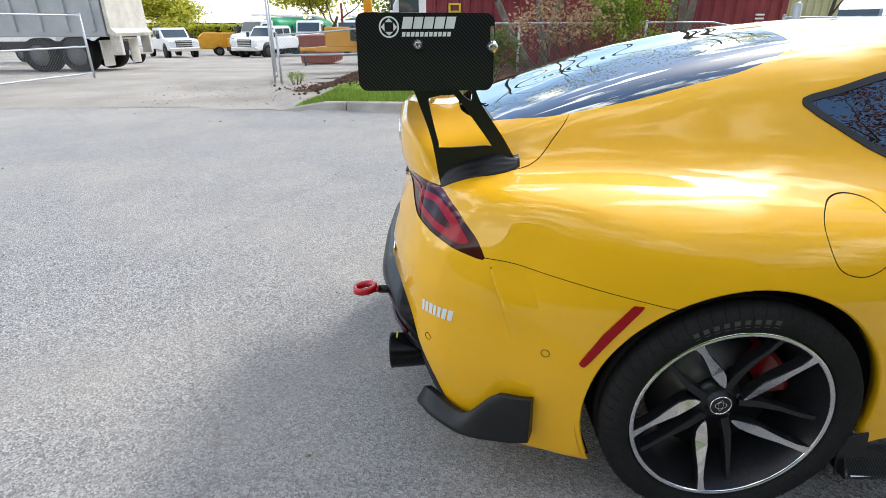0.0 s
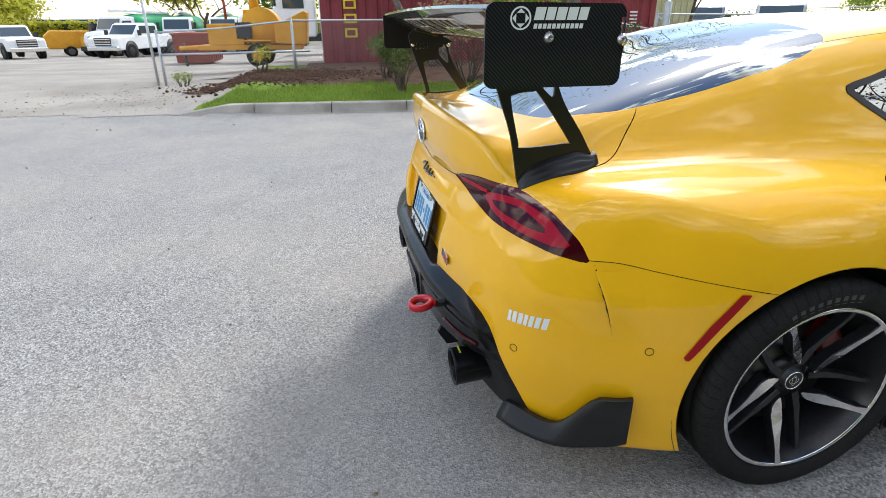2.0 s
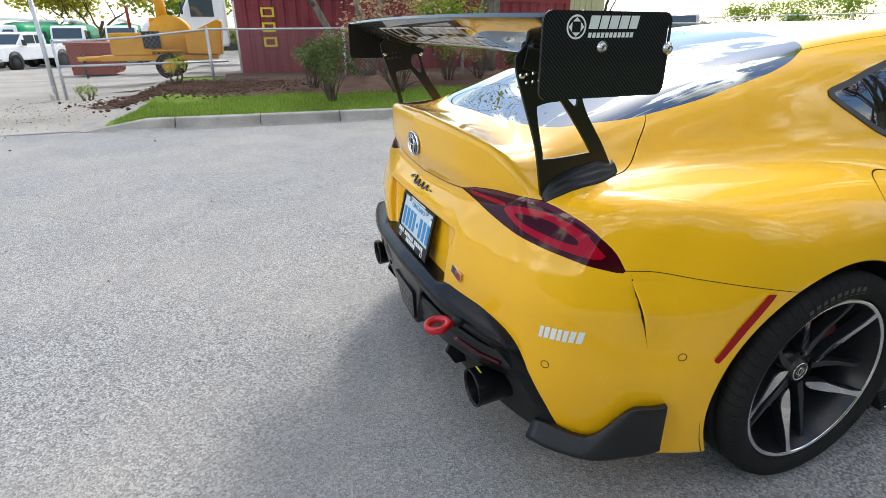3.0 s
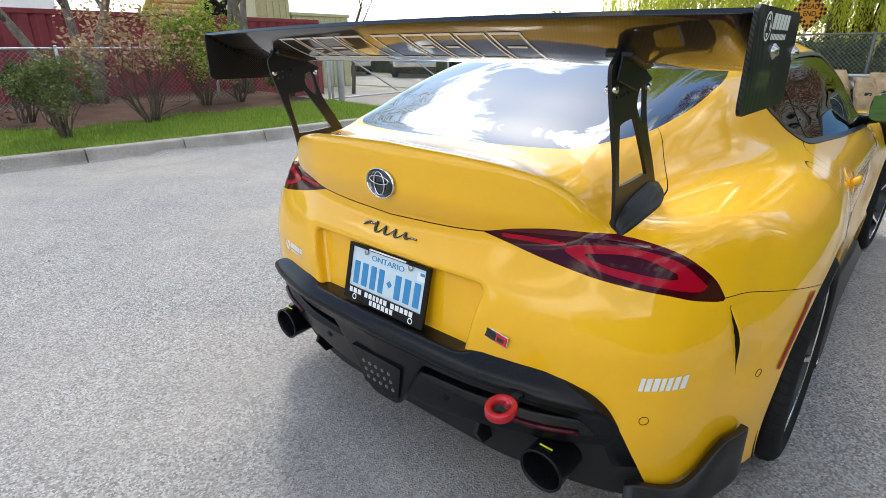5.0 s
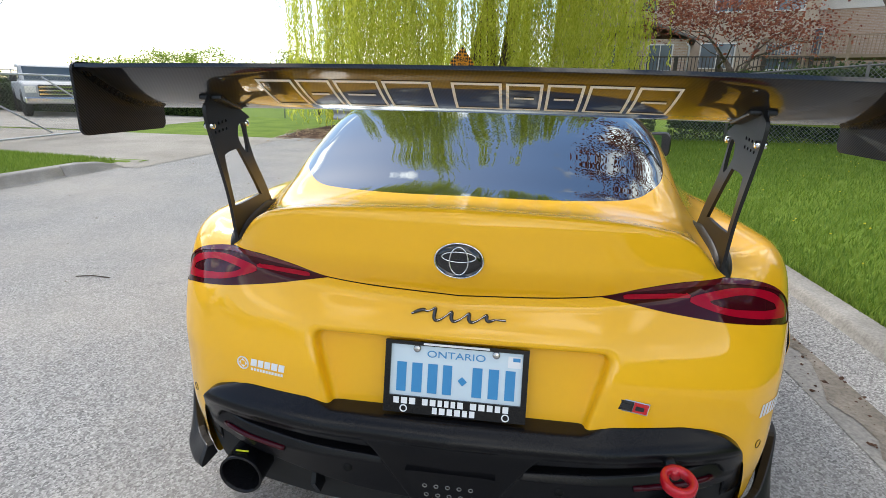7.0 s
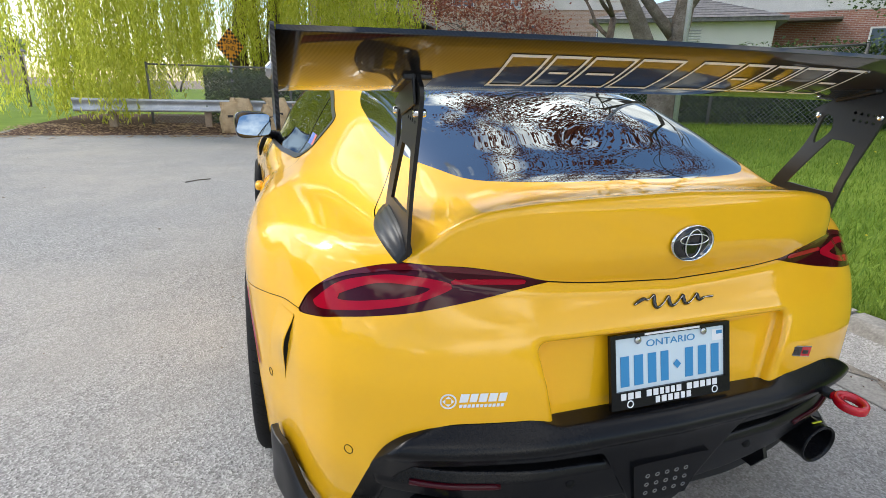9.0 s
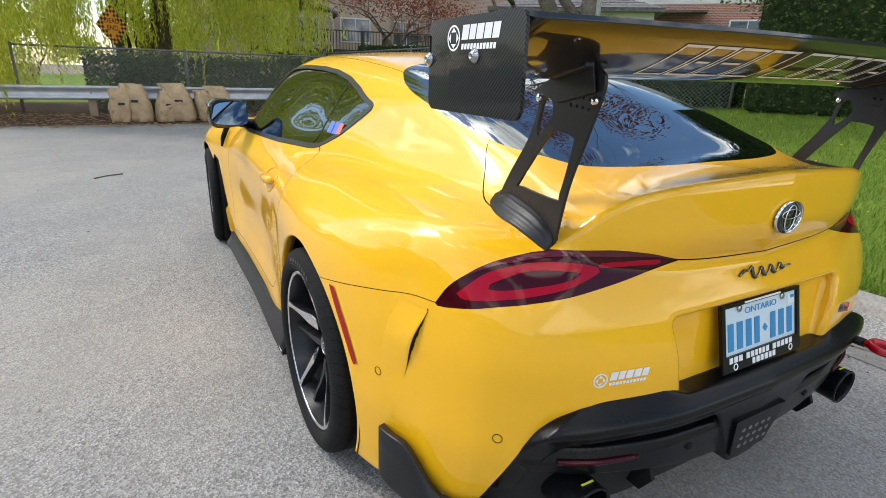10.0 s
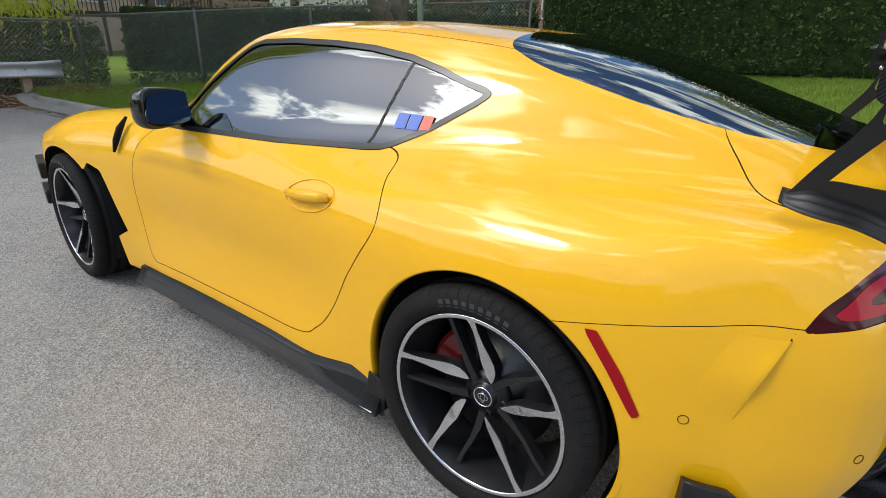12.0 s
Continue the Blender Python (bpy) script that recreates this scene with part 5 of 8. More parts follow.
for sgn in (1, -1):
    # end plate with rounded corners, bolts and an adjusting slot
    ol = []
    for cx, cy, a0 in ((-0.646, 1.268, 0), (-0.892, 1.270, 90), (-0.892, 1.154, 180), (-0.646, 1.154, 270)):
        for i in range(7):
            u = radians(a0 + 15 * i)
            ol.append((cx + 0.018 * math.cos(u), cy + 0.018 * math.sin(u)))
    slot_hole = [(-0.633 + dx, z) for dx, z in ((0.0035, 1.222), (0.0035, 1.262), (-0.0035, 1.262), (-0.0035, 1.222))]
    plate = part("end_plate", prism_bm(ol, -0.003, 0.003, (slot_hole,)), M_CARBON, wing, "matt carbon weave end plate", Matrix(((0, 0, 1, sgn * 0.820), (1, 0, 0, 0), (0, 1, 0, 0), (0, 0, 0, 1))))
    for y, z in ((-0.784, 1.226), (-0.632, 1.222)):
        bolt = lathe_bm([(0.0, 0.012), (0.003, 0.012), (0.007, 0.007), (0.009, 0.006), (0.009, 0.003), (0.006, 0.003), (0.006, 0.0)], 20)
        part("plate_bolt", bolt, M_BOLT, wing, "", pose(sgn * 0.823, y, z, 0, 0, 0 if sgn > 0 else 180))
    if sgn > 0:
        mm = Matrix(((0, 0, 1, 0.8236), (1, 0, 0, -0.863), (0, 1, 0, 1.240), (0, 0, 0, 1)))
    else:
        mm = Matrix(((0, 0, -1, -0.8236), (-1, 0, 0, -0.695), (0, 1, 0, 1.234), (0, 0, 0, 1)))
    maker_logo(wing, mm, 0.041, M_WHITE_MARK)
    # upright with two windows, in the fore-and-aft plane
    sole = [(v, deck_z(0.580, v) - 0.003) for v in (-0.535, -0.742, -0.734, -0.62)]
    ol = closed_curve([sole[0], sole[0], (-0.575, 0.99), (-0.63, 1.07), (-0.655, 1.13), (-0.655, 1.165), (-0.64, 1.172), (-0.70, 1.205), (-0.70, 1.235), (-0.735, 1.255), (-0.785, 1.245), (-0.815, 1.215), (-0.83, 1.20), (-0.826, 1.165), (-0.80, 1.09), (-0.765, 0.99), (sole[1][0], sole[1][1] + 0.008), sole[2], sole[2], sole[3]], 5)
    h1 = closed_curve([(-0.620, 0.968), (-0.610, 0.976), (-0.695, 1.088), (-0.715, 1.098), (-0.762, 1.092), (-0.768, 1.075), (-0.745, 0.978), (-0.733, 0.962)], 4)
    h2 = closed_curve([(-0.665, 1.085), (-0.658, 1.10), (-0.672, 1.155), (-0.69, 1.158), (-0.700, 1.145), (-0.698, 1.118)], 4)
    holes = [h1, h2]
    for r in range(2):
        for c in range(4):
            cy, cz = -0.752 - 0.016 * c, 1.150 + 0.018 * r - 0.002 * c
            holes.append([(cy + 0.0042 * math.cos(u), cz + 0.0042 * math.sin(u)) for u in (0, 1.05, 2.09, 3.14, 4.19, 5.24)])
    sup = part("wing_support", prism_bm(ol, -0.004, 0.004, holes), M_SATIN, wing, "black alloy wing upright with cut-outs", Matrix(((0, 0, 1, sgn * 0.580), (1, 0, 0, 0), (0, 1, 0, 0), (0, 0, 0, 1))))
    for y, z in ((-0.66, 1.158), (-0.815, 1.160)):
        for d in (1, -1):
            part("upright_bolt", lathe_bm([(0, 0.0075), (0.006, 0.0075), (0.008, 0.005), (0.008, 0)], 12), M_CHROME, wing, "", pose(sgn * 0.580 + d * 0.004, y, z, 0, 0, 0 if d > 0 else 180))
    # moulded foot outside the upright, lying on the body
    bm = bmesh.new()
    rows = []
    for i in range(17):
        t = i / 16
        y = -0.528 - 0.212 * t
        k0 = float(ramp(t, 0.0, 0.3)) * (1 - 0.35 * t) * (1 - 0.8 * float(ramp(t, 0.9, 1.0)))
        o = 0.040 * math.sin(math.pi * min(max(t * 0.90 + 0.05, 0), 1)) ** 0.5
        prof = [(-0.010, -0.006), (-0.009, 0.006 + 0.014 * k0), (0.003, 0.009 + 0.026 * k0)]
        for q in range(1, 13):
            u = q / 12
            prof.append((0.003 + o * u, (0.007 + 0.026 * k0) * (1 - u ** 1.6) + 0.004 + 0.0022 * k0 * math.cos(u * 6 * math.pi)))
        prof += [(0.005 + o, 0.001), (0.004 + o, -0.008)]
        rows.append([bm.verts.new((sgn * (0.580 + px), y, deck_z(0.580 + px, y) + pz)) for px, pz in prof])
    n_ = len(rows[0])
    for i in range(16):
        for k in range(n_ - 1):
            bm.faces.new((rows[i][k], rows[i][k + 1], rows[i + 1][k + 1], rows[i + 1][k])).smooth = True
    bm.faces.new(rows[0])
    bm.faces.new(rows[-1][::-1])
    bmesh.ops.recalc_face_normals(bm, faces=bm.faces)
    part("support_foot", bm, M_SATIN, wing, "ribbed black moulded foot")
    # bracket under the blade
    part("wing_bracket", box_bm(0.055, 0.10, 0.012, 0.004, pose(sgn * 0.580, -0.755, 1.210, -14)), M_SATIN, wing)
    part("bracket_cheek", box_bm(0.006, 0.10, 0.06, 0.002, pose(sgn * 0.588, -0.76, 1.192, -14)), M_SATIN, wing)

# ---------------------------------------------------------------- badges, plate, tow ring, cabin
def rear_spot(x, z, lo=-1.0, hi=-0.3):
    """The place on the rear of the body at (x, z), and a frame that lies on it (u along, v up, w out)."""
    for _ in range(40):
        mid = 0.5 * (lo + hi)
        if body_field(np.array([abs(x)]), np.array([mid]), np.array([z]))[0] < 0:
            hi = mid
        else:
            lo = mid
    p = np.array([[abs(x), hi, z]])
    n = Vector(field_gradient(body_field, p)[0]).normalized()
    if x < 0:
        n.x = -n.x
    u = Vector((0, 0, 1)).cross(n).normalized()
    v = n.cross(u)
    m = Matrix((u, v, n)).transposed().to_4x4()
    m.translation = Vector((x, hi, z)) + n * 0.0012
    return m


def wrapped(poly, m, x, z, lift=0.0012, cuts=1):
    """A flat shape laid on the curved rear: each corner goes to the surface."""
    bm = bmesh.new()
    vs = []
    for p in poly:
        w = m @ Vector((p[0], p[1], 0))
        s = rear_spot(w.x, w.z)
        vs.append(bm.verts.new(s.translation + s.to_3x3() @ Vector((0, 0, lift - 0.0012))))
    bm.faces.new(vs)
    return bm


# emblem
m = rear_spot(0.0, 0.904)
em = part("emblem", lathe_bm([(0.0, 0.0), (0.004, 0.03), (0.0035, 0.049), (0.0, 0.05)], 40), M_BLACKGLOSS, hatch_ob, "dark oval emblem with chrome ring", m @ Matrix(((0, 1.0, 0, 0), (0, 0, 0.74, 0), (1, 0, 0, 0), (0, 0, 0, 1))))
part("emblem_ring", lathe_bm([(0.001, 0.0495), (0.005, 0.0505), (0.0055, 0.0530), (0.0, 0.0540)], 48), M_CHROME, em)
for sy, sz, oz, r in ((0.44, 0.92, 0.0, 0.045), (1.0, 0.42, 0.012, 0.036)):
    pts = [(0.0055, r * sy * math.cos(i * 0.1963), r * sz * math.sin(i * 0.1963) + oz) for i in range(32)]
    part("emblem_oval", tube_bm(pts, 0.0018, 6, True), M_CHROME, em)

# model script: one plain dark wavy stroke between a long swash and a tail
pts = []
for i in range(121):
    t = i / 120
    body_ = float(ramp(t, 0.10, 0.22)) * float(1 - ramp(t, 0.80, 0.90))
    u = -0.104 + 0.212 * t + 0.004 * math.cos(t * 34) * body_
    v = (0.011 - 0.004 * t) * math.sin(t * 34 + 0.6) * body_ + 0.010 * math.sin(math.pi * min(1, t * 4)) - 0.004
    w = rear_spot(u + 0.45 * v, 0.767 + v)
    pts.append(w.translation + w.to_3x3() @ Vector((0, 0, 0.002)))
part("model_script", tube_bm(pts, [0.0016 + 0.0030 * abs(math.sin(i * 0.142 + 0.3)) * (0.4 + 0.6 * float(1 - ramp(i / 120, 0.84, 1.0))) for i in range(121)], 6), M_BLACKGLOSS, bumper_ob, "dark chrome wavy script stroke")
part("script_edge", tube_bm([p + Vector((0, -0.0020, 0.0014)) for p in pts], 0.0008, 5), M_CHROME, bumper_ob)

# number plate: blue bars on pale ground in a black dealer frame
pm = pose(0, -0.885, 0.618, 90 - 13.5, 0, 0)
frame_out = [(-0.163, -0.085), (0.163, -0.085), (0.163, 0.082), (-0.163, 0.082)]
frame_in = [(-0.150, -0.046), (0.150, -0.046), (0.150, 0.0735), (-0.150, 0.0735)]
plate = part("number_plate", prism_bm([(-0.153, -0.076), (0.153, -0.076), (0.153, 0.076), (-0.153, 0.076)], -0.002, 0.0), M_PLATE, car, "pale number plate with blue bars in black frame", pm)
part("plate_frame", prism_bm(frame_out, -0.004, 0.006, (frame_in,)), M_BLACK, plate)
for x, w in ((-0.124, 0.030), (-0.088, 0.032), (-0.052, 0.030), (-0.018, 0.028), (0.050, 0.030), (0.087, 0.031), (0.124, 0.030)):
    part("plate_bar", box_bm(w * 0.74, 0.068, 0.0012, 0.0, pose(x, -0.002, 0.001)), M_PLATEBLUE, plate, "plain blue bar")
part("plate_crest", box_bm(0.014, 0.016, 0.0012, 0.0, pose(0.0165, -0.002, 0.001, 0, 0, 45)), M_PLATEBLUE, plate)


def lettering(name, words, size, mat, parent, mtx, label="", extrude=0.0004, bold=0.0):
    cu = bpy.data.curves.new(name, "FONT")
    cu.body, cu.size, cu.align_x, cu.align_y, cu.extrude, cu.offset = words, size, "CENTER", "CENTER", extrude, bold
    tmp = bpy.data.objects.new("tmp", cu)
    scene.collection.objects.link(tmp)
    bpy.context.view_layer.update()
    me = bpy.data.meshes.new_from_object(tmp.evaluated_get(bpy.context.evaluated_depsgraph_get()))
    bpy.data.objects.remove(tmp)
    bpy.data.curves.remove(cu)
    me.materials.clear()
    return part(name, me, mat, parent, label, mtx)


lettering("plate_word", "ONTARIO", 0.022, M_PLATEBLUE, plate, pose(0, 0.054, 0.001) @ Matrix.Diagonal((1.35, 1, 1, 1)))
for row, x0_, ws in ((-0.056, -0.141, (0.017, 0.018, 0.018, -0.010, 0.017, 0.017, 0.014, 0.014, 0.014, 0.017, -0.010, 0.018, 0.018, 0.017, 0.016, 0.017)), (-0.074, -0.050, (0.015, 0.017, 0.016, 0.017, 0.015, 0.016))):
    x = x0_
    for w in ws:
        if w > 0:
            part("frame_bar", box_bm(w - 0.004, 0.0145, 0.001, 0.0, pose(x + w / 2, row, 0.0066)), M_WHITE_MARK, plate, "plain white bar")
        x += abs(w) + 0.001
part("frame_bar", box_bm(0.15, 0.0045, 0.001, 0.0, pose(0, 0.078, 0.0066)), M_WHITE_MARK, plate, "plain white bar")
for x in (-0.115, 0.118):
    part("frame_mark", lathe_bm([(0, 0.009), (0.001, 0.0085), (0.001, 0.0065), (0, 0.006)], 20), M_WHITE_MARK, plate, "", pose(x, -0.0745, 0.0062) @ Matrix(((0, 1, 0, 0), (0, 0, 1, 0), (1, 0, 0, 0), (0, 0, 0, 1))))
for x in (-0.09, 0.09):
    part("plate_screw", lathe_bm([(0, 0.0085), (0.003, 0.0085), (0.004, 0.006), (0.004, 0)], 16), M_BOLT, plate, "", pose(x, 0.0655, 0.001) @ Matrix(((0, 1, 0, 0), (0, 0, 1, 0), (1, 0, 0, 0), (0, 0, 0, 1))))
part("sticker", box_bm(0.030, 0.026, 0.0008, 0.0, pose(0.132, 0.052, 0.0008)), M_WHITE_MARK, plate)
part("sticker_bar", box_bm(0.016, 0.008, 0.0008, 0.0, pose(0.136, 0.058, 0.0016)), M_PLATEBLUE, plate)

# small two-tone badge
m = rear_spot(0.392, 0.598)
sk = Matrix(((1, 0.35, 0, 0), (0, 1, 0, 0), (0, 0, 1, 0), (0, 0, 0, 1)))
bd = part("trim_badge", box_bm(0.068, 0.027, 0.004, 0.001), M_CHROME, bumper_ob, "small black and red badge", m @ sk)
part("badge_black", box_bm(0.031, 0.022, 0.002, 0.0, pose(-0.016, 0, 0.002)), M_BLACKGLOSS, bd)
part("badge_red", box_bm(0.031, 0.022, 0.002, 0.0, pose(0.016, 0, 0.002)), M_REDPAINT, bd)
for x in (-0.017, 0.014):
    part("badge_bar", box_bm(0.018, 0.009, 0.001, 0.0, pose(x, -0.001, 0.0033)), M_TRIM, bd)

# sponsor marks as plain slanted white blocks
m = rear_spot(0.735, 0.556)
x = -0.052
for w in (0.0135, 0.0155, 0.016, 0.0125, 0.013, 0.0135, 0.0135):
    part("sponsor_block", wrapped([(x, -0.017), (x + w - 0.003, -0.0165), (x + w + 0.002, 0.0165), (x + 0.005, 0.0160)], m, 0, 0), M_WHITE_MARK, bumper_ob, "plain white slanted block")
    x += w + 0.001
ml = rear_spot(-0.474, 0.598)
x = -0.030
for w in (0.0205, 0.018, 0.0195, 0.02, 0.019):
    part("sponsor_block", wrapped([(x, -0.003), (x + w - 0.003, -0.003), (x + w + 0.001, 0.016), (x + 0.004, 0.016)], ml, 0, 0), M_WHITE_MARK, bumper_ob)
    x += w + 0.0005
x = -0.030
for k in range(11):
    part("sponsor_block", wrapped([(x, -0.0155), (x + 0.0065, -0.0155), (x + 0.0075, -0.008), (x + 0.001, -0.008)], ml, 0, 0), M_WHITE_MARK, bumper_ob)
    x += 0.0086
ring_pts = []
for i in range(24):
    w = ml @ Vector((-0.052 + 0.0155 * math.cos(i * 0.2618), 0.0155 * math.sin(i * 0.2618), 0))
    ring_pts.append(rear_spot(w.x, w.z).translation)
part("sponsor_ring", tube_bm(ring_pts, 0.0018, 5, True), M_WHITE_MARK, bumper_ob)
for k in range(4):
    u = math.pi / 2 * k
    tri = [(0.012, 0.0), (0.006, 0.0065), (0.006, -0.0065)]
    part("sponsor_block", wrapped([(-0.052 + a * math.cos(u) - b * math.sin(u), a * math.sin(u) + b * math.cos(u)) for a, b in tri], ml, 0, 0), M_WHITE_MARK, bumper_ob)

# quarter window sticker
for dy, w, mt in ((0.012, 0.040, M_STICKBLUE), (-0.034, 0.040, M_STICKBLUE), (-0.078, 0.036, M_STICKRED)):
    y = 0.43 + dy
    k = int(np.argmin(np.hypot(SKIN[0][:, 1] - y, SKIN[0][:, 2] - 0.992) + 9 * (SKIN[0][:, 0] < 0.5)))
    n = Vector(SKIN[1][k])
    n.x = -n.x
    u = Vector((0, 0, 1)).cross(n).normalized()
    mm = Matrix((u, n.cross(u), n)).transposed().to_4x4()
    mm.translation = Vector((-SKIN[0][k][0], y, 0.992)) + n * 0.002
    part("window_sticker", box_bm(w, 0.046, 0.0006, 0.0, Matrix(((1, 0.2, 0, 0), (0, 1, 0, 0), (0, 0, 1, 0), (0, 0, 0, 1)))), mt, body, "plain coloured sticker block", mm)

# tow ring on its stem
pts = [(0.478 + 0.028 * math.cos(i * 0.2094), -0.983 + 0.030 * math.sin(i * 0.2094), 0.490 + 0.004 * math.sin(i * 0.2094)) for i in range(30)]
bm = bmesh.new()
rows = []
for p, i in zip(pts, range(30)):
    c, s = math.cos(i * 0.2094), math.sin(i * 0.2094)
    rows.append([bm.verts.new((p[0] + c * dr, p[1] + s * dr, p[2] + dz)) for dr, dz in ((-0.007, -0.009), (0.005, -0.011), (0.008, -0.008), (0.008, 0.008), (0.005, 0.011), (-0.007, 0.009))])
for i in range(30):
    for k in range(6):
        bm.faces.new((rows[i][k], rows[i][(k + 1) % 6], rows[(i + 1) % 30][(k + 1) % 6], rows[(i + 1) % 30][k])).smooth = True
bmesh.ops.recalc_face_normals(bm, faces=bm.faces)
tow = part("tow_ring", bm, M_REDGLOSS, car, "bright red tow ring")
part("tow_stem", tube_bm([(0.478, -0.962, 0.487), (0.478, -0.935, 0.486)], 0.011, 12), M_REDGLOSS, tow)
part("tow_socket", tube_bm([(0.478, -0.938, 0.486), (0.478, -0.88, 0.485)], 0.013, 12), M_BLACK, tow)

# cabin
part("dashboard", box_bm(1.25, 0.45, 0.22, 0.06, pose(0, 1.55, 0.80)), M_DARKTRIM, car)
part("cabin_floor", box_bm(1.3, 2.6, 0.03, 0.0, pose(0, 0.65, 0.36)), M_DARKTRIM, car)
for x in (-0.36, 0.36):
    seat = part("seat", box_bm(0.50, 0.52, 0.20, 0.06, pose(x, 0.85, 0.47)), M_DARKTRIM, car, "black bucket seat")
    part("backrest", box_bm(0.50, 0.16, 0.62, 0.06, pose(x, 0.52, 0.80, 18)), M_DARKTRIM, seat)
    part("headrest", box_bm(0.26, 0.11, 0.20, 0.045, pose(x, 0.41, 1.075, 14)), M_DARKTRIM, seat)
pts = [Vector((-0.36 + 0.18 * math.cos(i * 0.2618), 1.26, 0.86)) + Vector((0, 0.18 * math.sin(i * 0.2618) * 0.38, 0.18 * math.sin(i * 0.2618) * 0.92)) for i in range(24)]
sw = part("steering_wheel", tube_bm(pts, 0.016, 10, True), M_DARKTRIM, car)
part("steering_hub", box_bm(0.30, 0.05, 0.08, 0.02, pose(-0.36, 1.28, 0.86, 22)), M_DARKTRIM, sw)

# ---------------------------------------------------------------- the ground
def fast_mesh(name, verts, faces_per, mat=None):
    """A mesh from an array of corners, faces_per corners to a face, no shared corners."""
    me = bpy.data.meshes.new(name)
    n = len(verts)
    me.vertices.add(n)
    me.vertices.foreach_set("co", np.ascontiguousarray(verts, np.float32).ravel())
    me.loops.add(n)
    me.loops.foreach_set("vertex_index", np.arange(n, dtype=np.int32))
    k = n // faces_per
    me.polygons.add(k)
    me.polygons.foreach_set("loop_start", np.arange(0, n, faces_per, dtype=np.int32))
    me.update(calc_edges=True)
    me.validate()
    if mat:
        me.materials.append(mat)
    return me


rng = np.random.default_rng(7)


def left_kerb(y):
    return np.interp(y, (-4.0, -3.0, 0.0, 2.5, 6.0), (-6.62, -6.46, -6.16, -5.95, -5.88))


def right_shift(y):
    """How far the right-hand kerb line lies from x = 2."""
    return -0.15 - 0.018 * np.clip(np.asarray(y, float), -12, 12)


def land(x, y):
    """Height of the ground: flat road, banks on both sides."""
    x, y = np.asarray(x, float), np.asarray(y, float)
    rx = x - right_shift(y)
    right = 0.13 * ramp(rx, 2.10, 2.14) + 0.072 * np.clip(rx - 2.2, 0, 12)
    kerb = left_kerb(y)
    strip = ramp(y, -3.45, -2.5) * (1 - ramp(y, 5.0, 6.2))
    left = strip * (0.13 * ramp(-x + kerb, 0.22, 0.26) + 0.03 * np.clip(kerb - 0.2 - x, 0, 5))
    end = 0.10 * ramp(y, 11.0, 12.0)
    fall = -0.034 * np.clip(-12 - x, 0, 33) * (1 - ramp(y, 3, 9))
    return fall + np.where(rx > 2.05, right * (1 - 0.4 * ramp(y, 9, 14)), 0) + np.where(x < -5.5, left, 0) + end * (x < 3) * (x > -6)


def sheet(name, x0, x1, y0, y1, step, mat, lift=0.0, mask=None, label=""):
    xs, ys = np.arange(x0, x1 + step / 2, step), np.arange(y0, y1 + step / 2, step)
    X, Y = np.meshgrid(xs, ys, indexing="ij")
    if name in ("lawn", "road"):
        X = X + right_shift(Y)
    V = np.stack([X, Y, land(X, Y) + lift], -1).reshape(-1, 3)
    idx = np.arange(len(V)).reshape(X.shape)
    Q = np.stack([idx[:-1, :-1], idx[1:, :-1], idx[1:, 1:], idx[:-1, 1:]], -1).reshape(-1, 4)
    if mask is not None:
        c = V[Q].mean(1)
        Q = Q[mask(c[:, 0], c[:, 1])]
        used = np.unique(Q)
        back = np.zeros(len(V), int)
        back[used] = np.arange(len(used))
        V, Q = V[used], back[Q]
    return tagged(part(name, mesh_of(name, V, Q), mat), label or name, name, "", "structure")


tagged(part("ground", mesh_of("ground", [(-400, -400, -1.4), (400, -400, -1.4), (400, 400, -1.4), (-400, 400, -1.4)], [(0, 1, 2, 3)]), M_DIRT), "bare earth and grass out to the horizon", "ground", "", "structure")
sheet("road", -8.2, 2.04, -60, 12.2, 0.4, M_ASPHALT, 0.0, lambda x, y: x > left_kerb(y) - 0.9, "worn pale grey asphalt road with hair cracks")
sheet("yard", -75, -7.0, -60, 12.0, 0.8, M_GRAVEL, 0.004, lambda x, y: (x < left_kerb(y) + 0.1) & ((y < -4.2) | (x < -11.5)), "dusty pale gravel yard")
sheet("apron", -12.4, -6.2, -4.6, -2.4, 0.1, M_GRAVEL, 0.007, lambda x, y: x < left_kerb(y) - 0.12, "trodden gravel beside the end of the kerb")
sheet("driveway", -16, -5.4, 5.4, 11.0, 0.4, M_GRAVEL, 0.006, None, "pale gravel driveway")
sheet("verge_left", -11.6, -6.0, -3.4, 6.2, 0.1, M_TURF, 0.012, lambda x, y: (x < left_kerb(y) - 0.17) & (x > -11.5) & (y > -3.05 + 0.5 * ramp(-x, 7.0, 9.0) + 0.12 * np.sin(3.1 * x) + 0.08 * np.sin(9 * x)), "short green grass verge")
sheet("lawn", 2.18, 50, -60, 60, 0.4, M_TURF, 0.0, None, "mown green lawn rising to the hedge")
sheet("parking_ground", -34, -10.4, 11.0, 18.2, 0.8, M_GRAVEL, 0.02, lambda x, y: x + 0.35 * y < -5.5, "pale gravel parking ground beyond the gate")
sheet("field", -75, 2.2, 10.8, 60, 1.0, M_TURF, 0.01, lambda x, y: (x < -6.0) | (y > 16), "grass beyond the driveway")
sheet("end_bank", -6.0, 3.0, 11.0, 16.5, 0.25, M_MULCH, 0.012, None, "earth and dead leaves below the guardrail")
bed_edge = lambda y: -8.1 - 0.5 * ramp(y, 2.5, 5.0) + 0.18 * np.sin(2 * y) + 0.12 * np.sin(5.3 * y)
mul = lambda x, y: ((x + 9.9) / 1.25) ** 2 + ((y + 2.0) / 1.75) ** 2 < 1 + 0.30 * np.sin(3.1 * x + 2.3 * y) + 0.2 * np.sin(7.3 * x - 5.1 * y)
